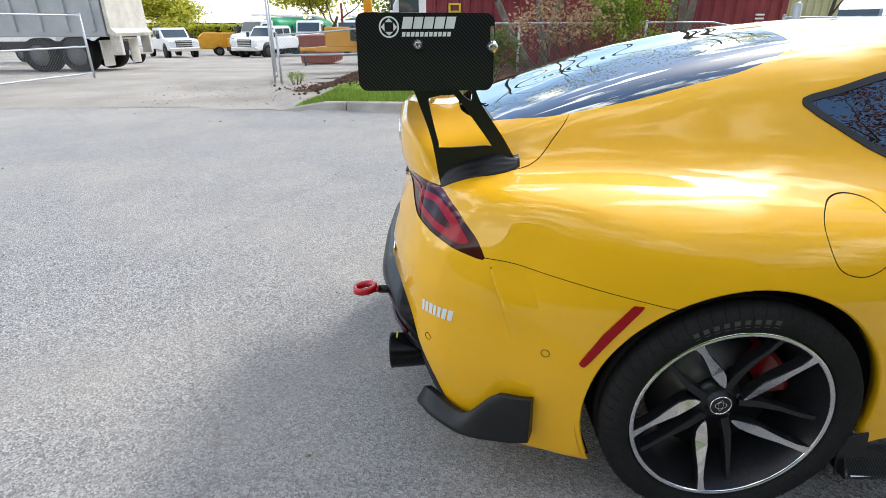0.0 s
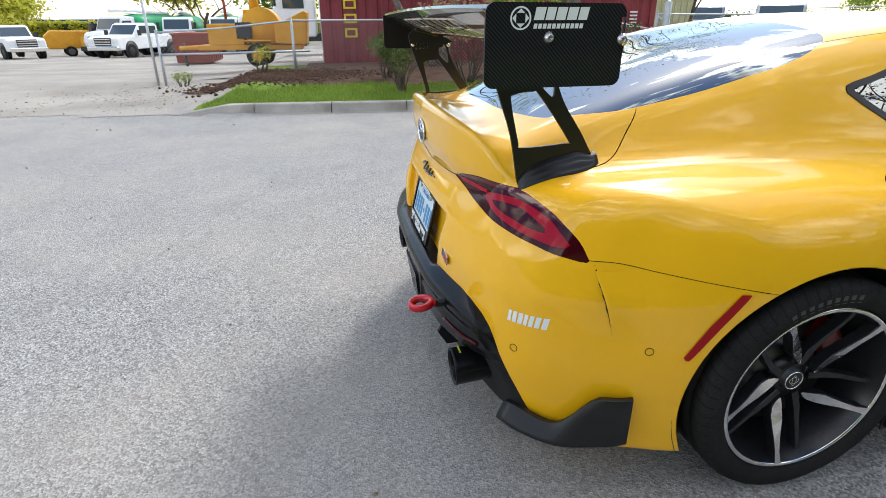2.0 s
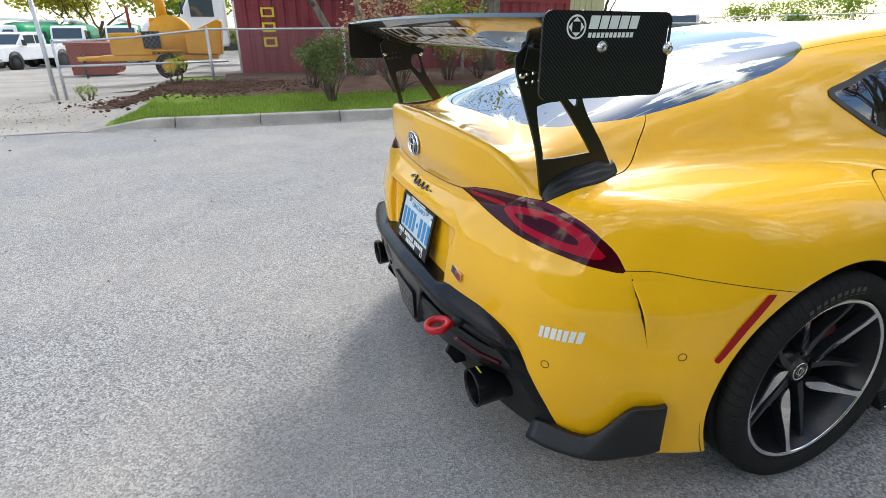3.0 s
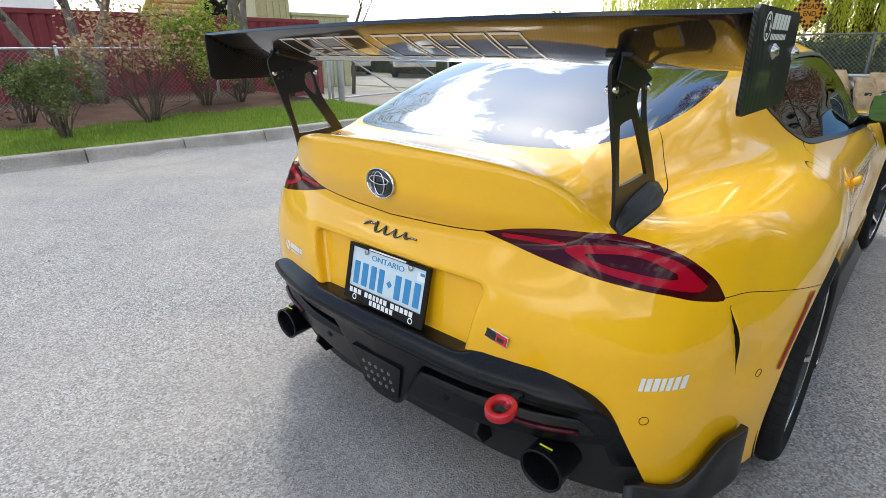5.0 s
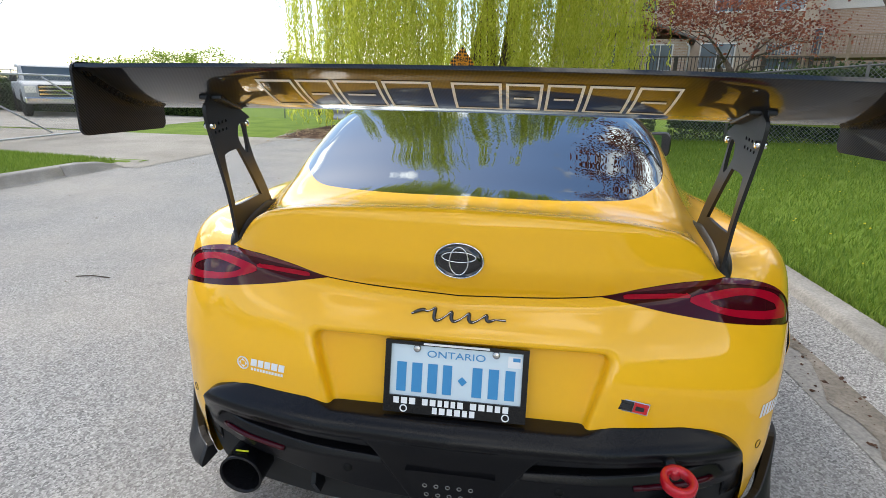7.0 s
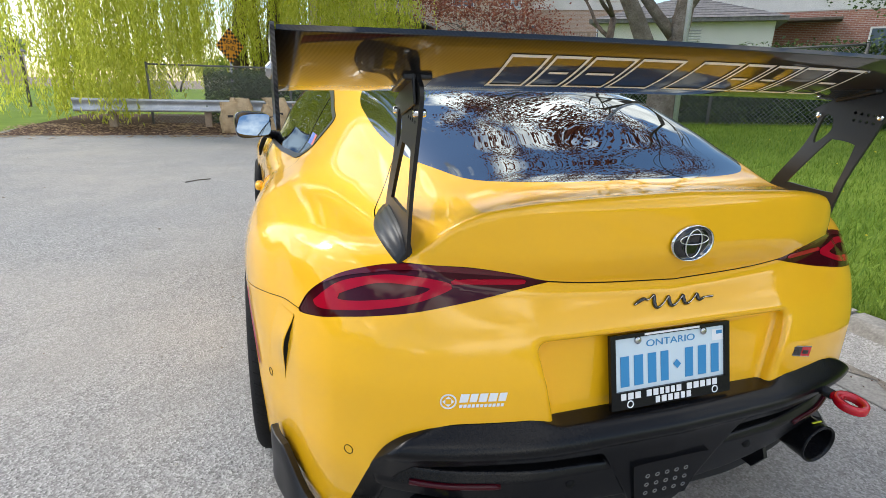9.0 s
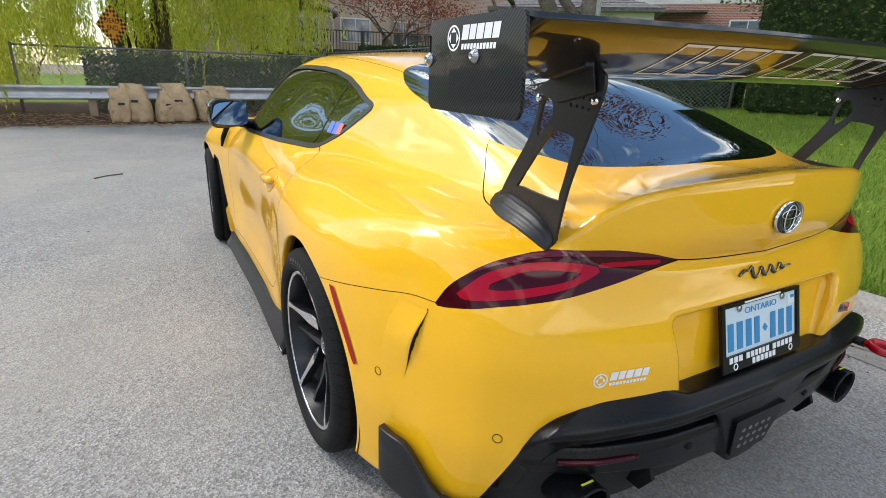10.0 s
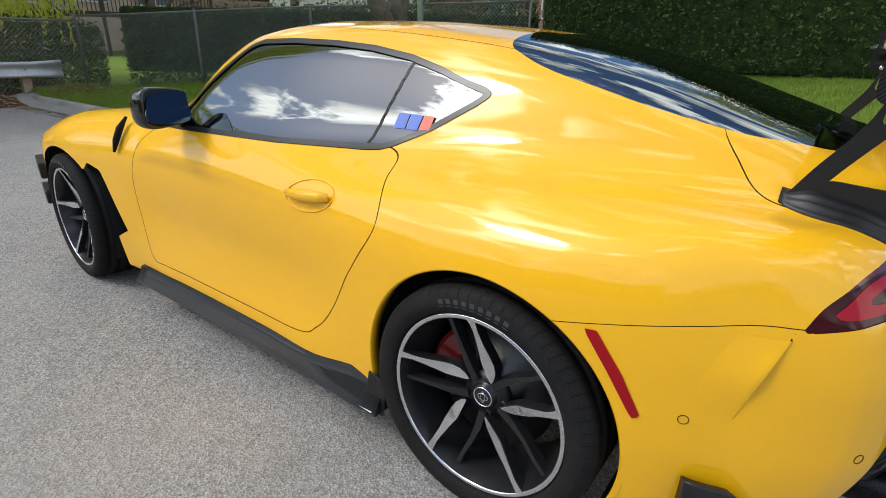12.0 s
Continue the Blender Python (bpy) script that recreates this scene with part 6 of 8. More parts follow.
sheet("mulch_bed", -12.5, -7.6, -4.2, 0.2, 0.08, M_MULCH, 0.017, mul, "dug dark earth in the verge")
sheet("hedge_bed", -12.5, -7.4, -1.5, 5.6, 0.1, M_MULCH, 0.02, lambda x, y: x < bed_edge(y), "dark soil below the fence")


def kerb_run(points, height, mat, label, name="kerb"):
    """A cast kerb along a line: sloping face, rounded nose, flat back."""
    bm = bmesh.new()
    rows = []
    pts = [Vector(p) for p in points]
    for i, p in enumerate(pts):
        d = (pts[min(i + 1, len(pts) - 1)] - pts[max(i - 1, 0)]).normalized()
        o = Vector((d.y, -d.x, 0))
        h = height[i] if isinstance(height, (list, tuple)) else height
        prof = ((-0.10, -0.05), (-0.02, 0.004), (0.01, 0.02 * h / 0.13), (0.045, h - 0.025 * h / 0.13), (0.06, h - 0.006), (0.085, h), (0.20, h), (0.20, -0.05))
        rows.append([bm.verts.new(p + o * a + Vector((0, 0, b))) for a, b in prof])
    for i in range(len(rows) - 1):
        for k in range(7):
            bm.faces.new((rows[i][k], rows[i][k + 1], rows[i + 1][k + 1], rows[i + 1][k])).smooth = 1 < k < 5
    bm.faces.new(rows[0])
    bm.faces.new(rows[-1][::-1])
    bmesh.ops.recalc_face_normals(bm, faces=bm.faces)
    return tagged(part(name, bm, mat), label, "kerb", "kerb stones", "structure")


# right kerb in cast lengths with joints
y = -30.0
while y < 11.4:
    L = 2.98 if y < 8.4 else 11.5 - y
    if L < 0.3:
        break
    seg = [(2.00 + float(right_shift(v)), v, 0) for v in [y + 0.006 + (L - 0.012) * i / 4 for i in range(5)]]
    kerb_run(seg, 0.135, M_CONCRETE, "pale concrete kerb with worn edge", "kerb")
    y += 3.0
part("paint_patch", box_bm(0.155, 0.16, 0.003, 0.0, pose(2.135 + float(right_shift(2.3)), 2.3, 0.137)), M_BLUEPAINT)
tagged(bpy.data.objects["paint_patch"], "faded blue paint mark on the kerb", "paint mark", "", "structure")
for i in range(8):
    a, b = -3.3 + i * 1.1, -3.3 + (i + 1) * 1.1 - 0.012
    ys = np.linspace(a, b, 4)
    hs = [0.135 * float(ramp(v, -3.4, -2.5)) * float(1 - ramp(v, 4.9, 5.6)) + 0.012 for v in ys]
    kerb_run([(float(left_kerb(v)), v, 0) for v in ys][::-1], hs[::-1], M_CONCRETE, "grey concrete kerb along the grass verge", "kerb")
# gutter strips
tagged(part("gutter", mesh_of("gutter", [(x_ + float(right_shift(y_)), y_, 0.004) for y_ in (-30, -12, 11.4) for x_ in (1.60, 2.02)], [(0, 1, 3, 2), (2, 3, 5, 4)]), M_GUTTER), "worn grey concrete gutter strip", "gutter", "", "structure")
tagged(part("gutter_dirt", mesh_of("gutter_dirt", [((1.71 + 0.05 * math.sin(i * 0.61) + 0.035 * math.sin(i * 1.7) + 0.03 * math.sin(i * 4.1) if k == 0 else 2.0) + float(right_shift(-6 + i * 0.125)), -6 + i * 0.125, 0.008) for i in range(140) for k in range(2)], [(2 * i, 2 * i + 1, 2 * i + 3, 2 * i + 2) for i in range(139)]), M_SILT), "dirt gathered against the kerb", "dirt", "", "structure")


def scatter(name, n, spot, size, mat, label, flat=0.6):
    """Many small stones or crumbs as one object."""
    base = np.array([(1, 0, 0), (-1, 0, 0), (0, 1, 0), (0, -1, 0), (0, 0, 1), (0, 0, -1)], float)
    tri = np.array([(0, 2, 4), (2, 1, 4), (1, 3, 4), (3, 0, 4), (2, 0, 5), (1, 2, 5), (3, 1, 5), (0, 3, 5)])
    P = spot(n)
    s = size[0] + (size[1] - size[0]) * rng.random(n) ** 3
    out = []
    for i in range(n):
        v = base * (s[i] * (0.6 + 0.8 * rng.random((6, 1)))) * np.array((1, 1, flat))
        a = rng.random() * 6.28
        c, q = math.cos(a), math.sin(a)
        v = v @ np.array(((c, q, 0), (-q, c, 0), (0, 0, 1)))
        out.append((v + P[i])[tri].reshape(-1, 3))
    return tagged(part(name, fast_mesh(name, np.concatenate(out), 3), mat), label, name, "", "stuff")


def road_spot(n):
    x = rng.uniform(-6.0, 2.0, n)
    y = rng.uniform(-5, 9, n)
    return np.stack([x, y, np.full(n, 0.002)], 1)


scatter("road_grit", 2600, road_spot, (0.0015, 0.009), M_GRAVEL, "loose grit scattered over the asphalt")
scatter("dark_crumbs", 260, road_spot, (0.004, 0.014), M_DIRT, "dark crumbs and leaf bits on the asphalt")
scatter("gutter_debris", 3000, lambda n: (lambda y: np.stack([1.98 + right_shift(y) - np.abs(rng.normal(0, 0.16, n)), y, np.full(n, 0.008)], 1))(rng.uniform(-4, 11, n)), (0.003, 0.016), M_MULCH, "dead leaf crumbs along the kerb")
scatter("driveway_clods", 1100, lambda n: np.stack([rng.normal(-8.8, 1.2, n), rng.normal(-4.4, 1.1, n), np.full(n, 0.01)], 1), (0.003, 0.015), M_MULCH, "earth clods at the yard entrance")
scatter("mulch_clods", 2500, lambda n: (lambda x, y: np.stack([x, y, land(x, y) + 0.03], 1))(rng.normal(-9.7, 0.55, n), rng.normal(-2.0, 0.8, n)), (0.012, 0.05), M_MULCH, "broken dark clods")
scatter("leaf_litter", 6000, lambda n: (lambda x, y: np.stack([x, y, land(x, y) + 0.015], 1))(rng.uniform(-6, 3, n), rng.normal(11.7, 0.6, n)), (0.01, 0.05), M_LEAFDRY, "dead leaves and twigs below the guardrail", 0.2)
def stick(pts, r, label="thin dead twig lying on the asphalt"):
    return tagged(part("twig", tube_bm(pts, r, 5), M_BARK), label, "twig", "twigs on the road")


stick([(-1.80, 5.16, 0.008), (-1.68, 5.27, 0.012), (-1.54, 5.36, 0.008)], 0.006)
stick([(-2.75, 1.0, 0.006), (-2.65, 1.03, 0.008), (-2.52, 1.02, 0.006)], 0.004)


def grass_patch(name, n, spot, h0, h1, label):
    P = spot(n)
    a = rng.random(n) * 6.283
    h = rng.uniform(h0, h1, n)
    w = rng.uniform(0.003, 0.007, n)
    lean = rng.normal(0, 0.35, (n, 2)) * h[:, None]
    side = np.stack([np.cos(a) * w, np.sin(a) * w, np.zeros(n)], 1)
    tip = P + np.stack([lean[:, 0], lean[:, 1], h], 1)
    V = np.stack([P - side, P + side, tip], 1).reshape(-1, 3)
    return tagged(part(name, fast_mesh(name, V, 3), M_BLADE), label, "grass", "", "stuff")


def lawn_spot(n):
    y = rng.uniform(-4.5, 12, n)
    x = 2.2 + right_shift(y) + 9.7 * rng.random(n) ** 1.7
    return np.stack([x, y, land(x, y)], 1)


def verge_spot(n):
    y = rng.uniform(-3.0, 5.6, n)
    x = left_kerb(y) - 0.22 - 3.4 * rng.random(n)
    keep = ~mul(x, y) & (y > -3.0 + 0.5 * ramp(-x, 7.0, 9.0) + 0.12 * np.sin(3.1 * x)) & (x > bed_edge(y) + rng.normal(0, 0.12, n))
    x, y = x[keep], y[keep]
    return np.stack([x, y, land(x, y)], 1)


scatter("dandelions", 260, lambda n: (lambda x, y: np.stack([x, y, land(x, y) + 0.06], 1))(2.4 + 6.5 * rng.random(n), rng.uniform(-3, 10, n)), (0.008, 0.016), M_DANDELION, "small yellow dandelion heads in the lawn", 0.5)
grass_patch("lawn_grass", 150000, lawn_spot, 0.03, 0.075, "short bright green lawn grass")
P_ = verge_spot(70000)
grass_patch("verge_grass", len(P_), lambda n: P_, 0.03, 0.08, "short bright green verge grass")


# ---------------------------------------------------------------- fences, guardrail, bags, signs
def chain_fence(a, b, z0, height, name, label, posts=2.6, rails=(1.0,), mesh=0.085, wire=0.0021, rod=0.028, taper=None, steel=None):
    """Chain link between steel posts with a top rail."""
    steel = steel or M_GALV
    a, b = Vector(a), Vector(b)
    d = b - a
    L = d.length
    u = d.normalized()
    root = tagged(new(name), label, "fence")
    at = lambda s, h: a + u * s + Vector((0, 0, z0(s) + h))
    n = max(1, round(L / posts))
    for i in range(n + 1):
        s = L * i / n
        p = part("post", tube_bm([at(s, -0.25), at(s, height + 0.02)], rod, 10), steel, root)
        part("post_cap", tube_bm([at(s, height + 0.02), at(s, height + 0.035), at(s, height + 0.045)], [rod * 1.15, rod * 1.0, 0.004], 10), steel, root)
    for r in rails:
        part("rail", tube_bm([at(L * i / 8, height * r - 0.01) for i in range(9)], rod * 0.72, 8), steel, root)
    m = []
    side = Vector((0, 0, 1)).cross(u)
    k = int((L + height) / mesh)
    for dirn in (1, -1):
        for i in range(k):
            s0 = i * mesh - (height if dirn > 0 else 0)
            s_a, h_a = s0, 0.02
            s_b, h_b = s0 + dirn * height, height - 0.02
            if dirn < 0:
                s_a, s_b = s0, s0 - height
            # clip to the run
            pts = []
            for s, h, so, ho in ((s_a, h_a, s_b, h_b), (s_b, h_b, s_a, h_a)):
                lim = min(max(s, 0), L)
                t = 0 if abs(so - s) < 1e-9 else (lim - s) / (so - s)
                pts.append((lim, h + (ho - h) * t))
            if abs(pts[0][0] - pts[1][0]) < 0.02:
                continue
            A, B = at(*pts[0]), at(*pts[1])
            w = (B - A).normalized()
            e1, e2 = side * wire, w.cross(side) * wire
            c = (e1, -0.5 * e1 + 0.87 * e2, -0.5 * e1 - 0.87 * e2)
            for q in range(3):
                m += [A + c[q], A + c[(q + 1) % 3], B + c[(q + 1) % 3], B + c[q]]
    tagged(part("chain_link", fast_mesh("chain_link", np.array([tuple(v) for v in m]), 4), M_WIRE, root), kind="stuff")
    return root


FX = -10.2
chain_fence((FX - 0.5, -4.4, 0), (FX + 0.2, 6.3, 0), lambda s: float(land(FX, -4.4 + s)) * 0.9, 1.05, "chain_fence", "galvanised chain-link fence in front of a red container", 2.7, (1.0,))
part("gate_rail", tube_bm([(FX - 0.5, -4.4, 0.62), (FX - 0.3, -1.4, 0.66)], 0.02, 8), M_GALV, bpy.data.objects["chain_fence"])
chain_fence((-12.45, -9.75, 0), (-8.4, -10.2, 0), lambda s: 0.04, 1.45, "yard_fence", "sagging chain-link gate beside the yard entrance", 3.2, (1.0, 0.5, 0.06))
chain_fence((-10.72, -4.55, 0), (-12.4, -5.0, 0), lambda s: 0.02, 1.85, "open_gate", "open chain-link gate leaf at the yard entrance", 1.5, (1.0, 0.06))
chain_fence((-10.0, 6.4, 0), (-10.3, 11.0, 0), lambda s: 0.02, 1.35, "driveway_gate", "closed chain-link gate over the gravel drive", 3.3, (1.0, 0.06))
for k in range(2):
    p0 = Vector((-10.0, 6.4, 0)).lerp(Vector((-10.3, 11.0, 0)), k * 0.5)
    p1 = Vector((-10.0, 6.4, 0)).lerp(Vector((-10.3, 11.0, 0)), k * 0.5 + 0.5)
    part("brace", tube_bm([p0 + Vector((0, 0, 1.32)), p1 + Vector((0, 0, 0.15))], 0.02, 8), M_GALV, bpy.data.objects["driveway_gate"])
tagged(part("gate_post", tube_bm([(FX + 0.35, 6.55, -0.3), (FX + 0.35, 6.55, 1.60), (FX + 0.35, 6.55, 1.65)], [0.075, 0.075, 0.02], 14), M_GALV), "thick galvanised gate post", "post")
chain_fence((-3.4, 12.78, 0), (3.0, 12.35, 0), lambda s: 0.12, 1.36, "end_fence", "chain-link fence behind the guardrail", 2.75, (1.0,), steel=M_OLDSTEEL)
chain_fence((3.0, 12.35, 0), (9.3, 5.4, 0), lambda s: float(land(3.0 + 6.3 * s / 9.4, 12.35 - 6.95 * s / 9.4)), 1.42, "garden_fence", "chain-link fence along the lawn before a dark hedge", 2.35, (1.0,), steel=M_OLDSTEEL)
chain_fence((-26, 21.0, 0), (-6.5, 18.6, 0), lambda s: 0.0, 1.7, "field_fence", "chain-link fence across the grass", 2.9, (1.0,), 0.12)

# guardrail: W beam on timber posts
def guardrail(x0, x1, y, flare):
    root = tagged(new("guardrail"), "weathered steel W-beam guardrail on short posts", "guardrail")
    prof = ((0.0, 0.0), (0.03, 0.015), (0.03, 0.055), (0.0, 0.085), (-0.02, 0.12), (-0.02, 0.16), (0.0, 0.195), (0.03, 0.225), (0.03, 0.265), (0.0, 0.28))
    for half in range(2):
        bm = bmesh.new()
        rows = []
        xa, xb = (x0, (x0 + x1) / 2 - 0.01) if half == 0 else ((x0 + x1) / 2 + 0.01, x1)
        for i in range(13):
            x = xa + (xb - xa) * i / 12
            end = max(0.0, x - (x1 - 0.45)) / 0.45 if flare else 0
            rows.append([bm.verts.new((x, y - o + 0.05 * end, 0.42 + z * (1 + 0.22 * end) - 0.03 * end + 0.02)) for o, z in prof])
            rows[-1] += [bm.verts.new((x, y - o + 0.006 + 0.05 * end, 0.42 + z * (1 + 0.22 * end) - 0.03 * end + 0.02)) for o, z in prof[::-1]]
        n = len(rows[0])
        for i in range(12):
            for k in range(n):
                bm.faces.new((rows[i][k], rows[i][(k + 1) % n], rows[i + 1][(k + 1) % n], rows[i + 1][k])).smooth = True
        bm.faces.new(rows[0])
        bm.faces.new(rows[-1][::-1])
        bmesh.ops.recalc_face_normals(bm, faces=bm.faces)
        part("beam", bm, M_GALV, root)
    k = 0
    x = x0 + 0.7
    while x < x1:
        part("post", box_bm(0.15, 0.15, 0.9, 0.012, pose(x, y + 0.13, 0.25)), M_WOOD, root)
        part("bolt", lathe_bm([(0, 0.02), (0.01, 0.018), (0.014, 0)], 10), M_BOLT, root, "", pose(x, y + 0.015, 0.58, 0, 0, -90))
        x += 1.95
    return root


guardrail(-4.75, 2.42, 11.85, True)

# paper yard-waste bags
def paper_bag(x, y, h, w, lean, turn, label):
    bm = bmesh.new()
    rows = []
    r = random.Random(int(x * 1000))
    for i in range(9):
        t = i / 8
        z = h * t
        sq = 1 - 0.62 * ramp(t, 0.72, 1.0)
        bulge = 1 + 0.13 * math.sin(math.pi * min(1, t * 1.2))
        row = []
        for k in range(16):
            u = 2 * math.pi * k / 16
            cx, cy = math.cos(u), math.sin(u)
            e = 0.55
            px = math.copysign(abs(cx) ** e, cx) * w / 2 * bulge * (1 + 0.05 * ramp(t, 0.7, 1))
            py = math.copysign(abs(cy) ** e, cy) * w * 0.36 * bulge * sq
            j = 0.030 * (r.random() - 0.5) * 2 * (0.3 + t)
            row.append(bm.verts.new((px + j + lean * t * t, py + j, z + 0.025 * (r.random() - 0.5) * (t > 0.9))))
        rows.append(row)
    for i in range(8):
        for k in range(16):
            bm.faces.new((rows[i][k], rows[i][(k + 1) % 16], rows[i + 1][(k + 1) % 16], rows[i + 1][k])).smooth = (i + k) % 3 > 0
    bm.faces.new(rows[0][::-1])
    bm.faces.new(rows[-1])
    ob = part("paper_bag", bm, M_PAPER, None, "", pose(x, y, float(land(x, y)) + 0.01, 0, 0, turn))
    part("print_bar", box_bm(w * 0.35, 0.002, 0.05, 0.0, pose(lean * 0.3, -w * 0.42, h * 0.55)), M_SIGNBLACK, ob, "faded dark print bar")
    return tagged(ob, label, "bag", "yard waste bags along the guardrail")


for i, (x, h, w, ln, tr) in enumerate(((-1.62, 0.66, 0.34, 0.04, 14), (-1.24, 0.74, 0.40, -0.16, -18), (-0.80, 0.62, 0.34, 0.10, 22), (-0.44, 0.76, 0.44, -0.20, -10), (0.02, 0.64, 0.32, -0.12, 25), (0.36, 0.72, 0.42, -0.18, -14))):
    paper_bag(x, 11.32 + 0.05 * (i % 2), h, w, ln, tr, "crumpled brown paper yard-waste bag, standing full" if i % 2 else "brown paper yard-waste bag leaning on its neighbour")

# dead-end sign: orange diamond with a chequered edge
sg = tagged(new("warning_sign"), "orange diamond warning sign with black chequered border", "sign")
sg.matrix_basis = pose(-1.56, 13.4, 1.97, 90, 0, 44)
part("sign_face", prism_bm([(0, -0.43), (0.43, 0), (0, 0.43), (-0.43, 0)], -0.003, 0.0), M_SIGN, sg)
part("sign_post", tube_bm([(0, -2.1, -0.03), (0, 0.4, -0.03)], 0.028, 10), M_GALV, sg)
c = 0.43 * math.sqrt(2) / 10
for i in range(10):
    for j in range(10):
        if (i in (0, 1, 8, 9) or j in (0, 1, 8, 9)) and (i + j) % 2 == 0:
            part("check", box_bm(c, c, 0.002, 0.0, Matrix.Rotation(radians(45), 4, "Z") @ pose((i - 4.5) * c, (j - 4.5) * c, 0.001)), M_SIGNBLACK, sg)
lettering("sign_words", "DEAD\nEND", 0.15, M_SIGNBLACK, sg, pose(0, 0.02, 0.002), "", 0.0005, 0.002)

# ---------------------------------------------------------------- trees and shrubs
def leaves_mesh(name, C, size, mat, droop=0.0, long=1.6):
    """Small folded leaves at the places C."""
    n = len(C)
    d = rng.normal(0, 1, (n, 3))
    d[:, 2] = d[:, 2] * 0.6 - droop
    d /= np.linalg.norm(d, axis=1)[:, None]
    s = rng.normal(0, 1, (n, 3))
    s -= d * (s * d).sum(1)[:, None]
    s /= np.linalg.norm(s, axis=1)[:, None]
    L = (size * rng.uniform(0.6, 1.3, n))[:, None]
    a, b = d * L * long / 2, s * L / 2
    V = np.stack([C - a, C + b * 0.9, C + a, C - b * 0.9], 1).reshape(-1, 3)
    return fast_mesh(name, V, 4, mat)


def grow(start, way, length, radius, depth, r, spread, segs, tips, lift=0.1, wob=0.16):
    """Adds a limb and its branches to segs; the fine ends go to tips."""
    pts, rad = [start], [radius]
    p, d = start.copy(), way.normalized()
    k = 5
    for i in range(k):
        d = (d + Vector((r.gauss(0, wob), r.gauss(0, wob), r.gauss(0, wob) + lift * 0.3))).normalized()
        p = p + d * length / k
        pts.append(p.copy())
        rad.append(radius * (1 - 0.5 * (i + 1) / k))
    segs.append((pts, rad))
    if depth == 0:
        tips.append((pts[-3], pts[-1]))
        return
    for i in range(r.choice((2, 3, 3))):
        j = r.choice((3, 4, 5, 5))
        a = r.uniform(0, 6.28)
        side = Vector((math.cos(a), math.sin(a), 0))
        w = (d * (1 - spread) + side * spread + Vector((0, 0, lift))).normalized()
        grow(pts[j], w, length * r.uniform(0.6, 0.85), rad[j] * r.uniform(0.55, 0.75), depth - 1, r, spread, segs, tips, lift, wob)


def limbs_bm(segs):
    bm = bmesh.new()
    for pts, rad in segs:
        t = tube_bm(pts, rad, 7 if rad[0] > 0.04 else 4)
        me_ = bpy.data.meshes.new("t")
        t.to_mesh(me_)
        t.free()
        bm.from_mesh(me_)
        bpy.data.meshes.remove(me_)
    return bm


def tree(x, y, height, radius, seed, leaf_mat, bark, label, n_leaf=9000, leaf=0.05, spread=0.55, trunk=0.35, stems=1, depth=3, lift=0.12, cloud=0.45, name="tree", lean=(0, 0), z=None):
    r = random.Random(seed)
    base = Vector((x, y, float(land(x, y)) - 0.05 if z is None else z))
    root = tagged(new(name), label, "tree")
    segs, tips = [], []
    for k in range(stems):
        a = 6.28 * k / stems + r.random()
        way = Vector((0.28 * math.cos(a) * (stems > 1) + lean[0], 0.28 * math.sin(a) * (stems > 1) + lean[1], 1))
        grow(base + Vector((0.12 * math.cos(a), 0.12 * math.sin(a), 0)) * (stems > 1), way, height * trunk, radius * (0.75 if stems > 1 else 1), depth, r, spread, segs, tips, lift)
    part("trunk", limbs_bm(segs), bark, root)
    if n_leaf:
        T = np.array([[tuple(a), tuple(b)] for a, b in tips])
        i = rng.integers(0, len(T), n_leaf)
        f = rng.random((n_leaf, 1)) * 1.15
        C = T[i, 0] * (1 - f) + T[i, 1] * f + rng.normal(0, cloud, (n_leaf, 3)) * np.array((1, 1, 0.7))
        tagged(part("crown", leaves_mesh("crown", C, leaf, leaf_mat), None, root), kind="stuff")
    return root


def shrub(x, y, height, width, seed, mat, label, n=5000, leaf=0.035, stems=9, name="shrub", open_=0.5):
    r = random.Random(seed)
    z = float(land(x, y))
    root = tagged(new(name), label, "shrub")
    segs, tips = [], []
    for k in range(stems):
        a = 6.28 * r.random()
        grow(Vector((x + 0.06 * math.cos(a), y + 0.06 * math.sin(a), z - 0.03)), Vector((open_ * math.cos(a), open_ * math.sin(a), 1)), height * r.uniform(0.35, 0.55), 0.014, 2, r, 0.4, segs, tips, 0.25)
    part("trunk", limbs_bm(segs), M_BARK, root)
    T = np.array([[tuple(a), tuple(b)] for a, b in tips])
    i = rng.integers(0, len(T), n)
    f = rng.random((n, 1)) * 1.1 - 0.1
    C = T[i, 0] * (1 - f) + T[i, 1] * f + rng.normal(0, width * 0.10, (n, 3))
    tagged(part("foliage", leaves_mesh("foliage", C, leaf, mat), None, root), kind="stuff")
    return root


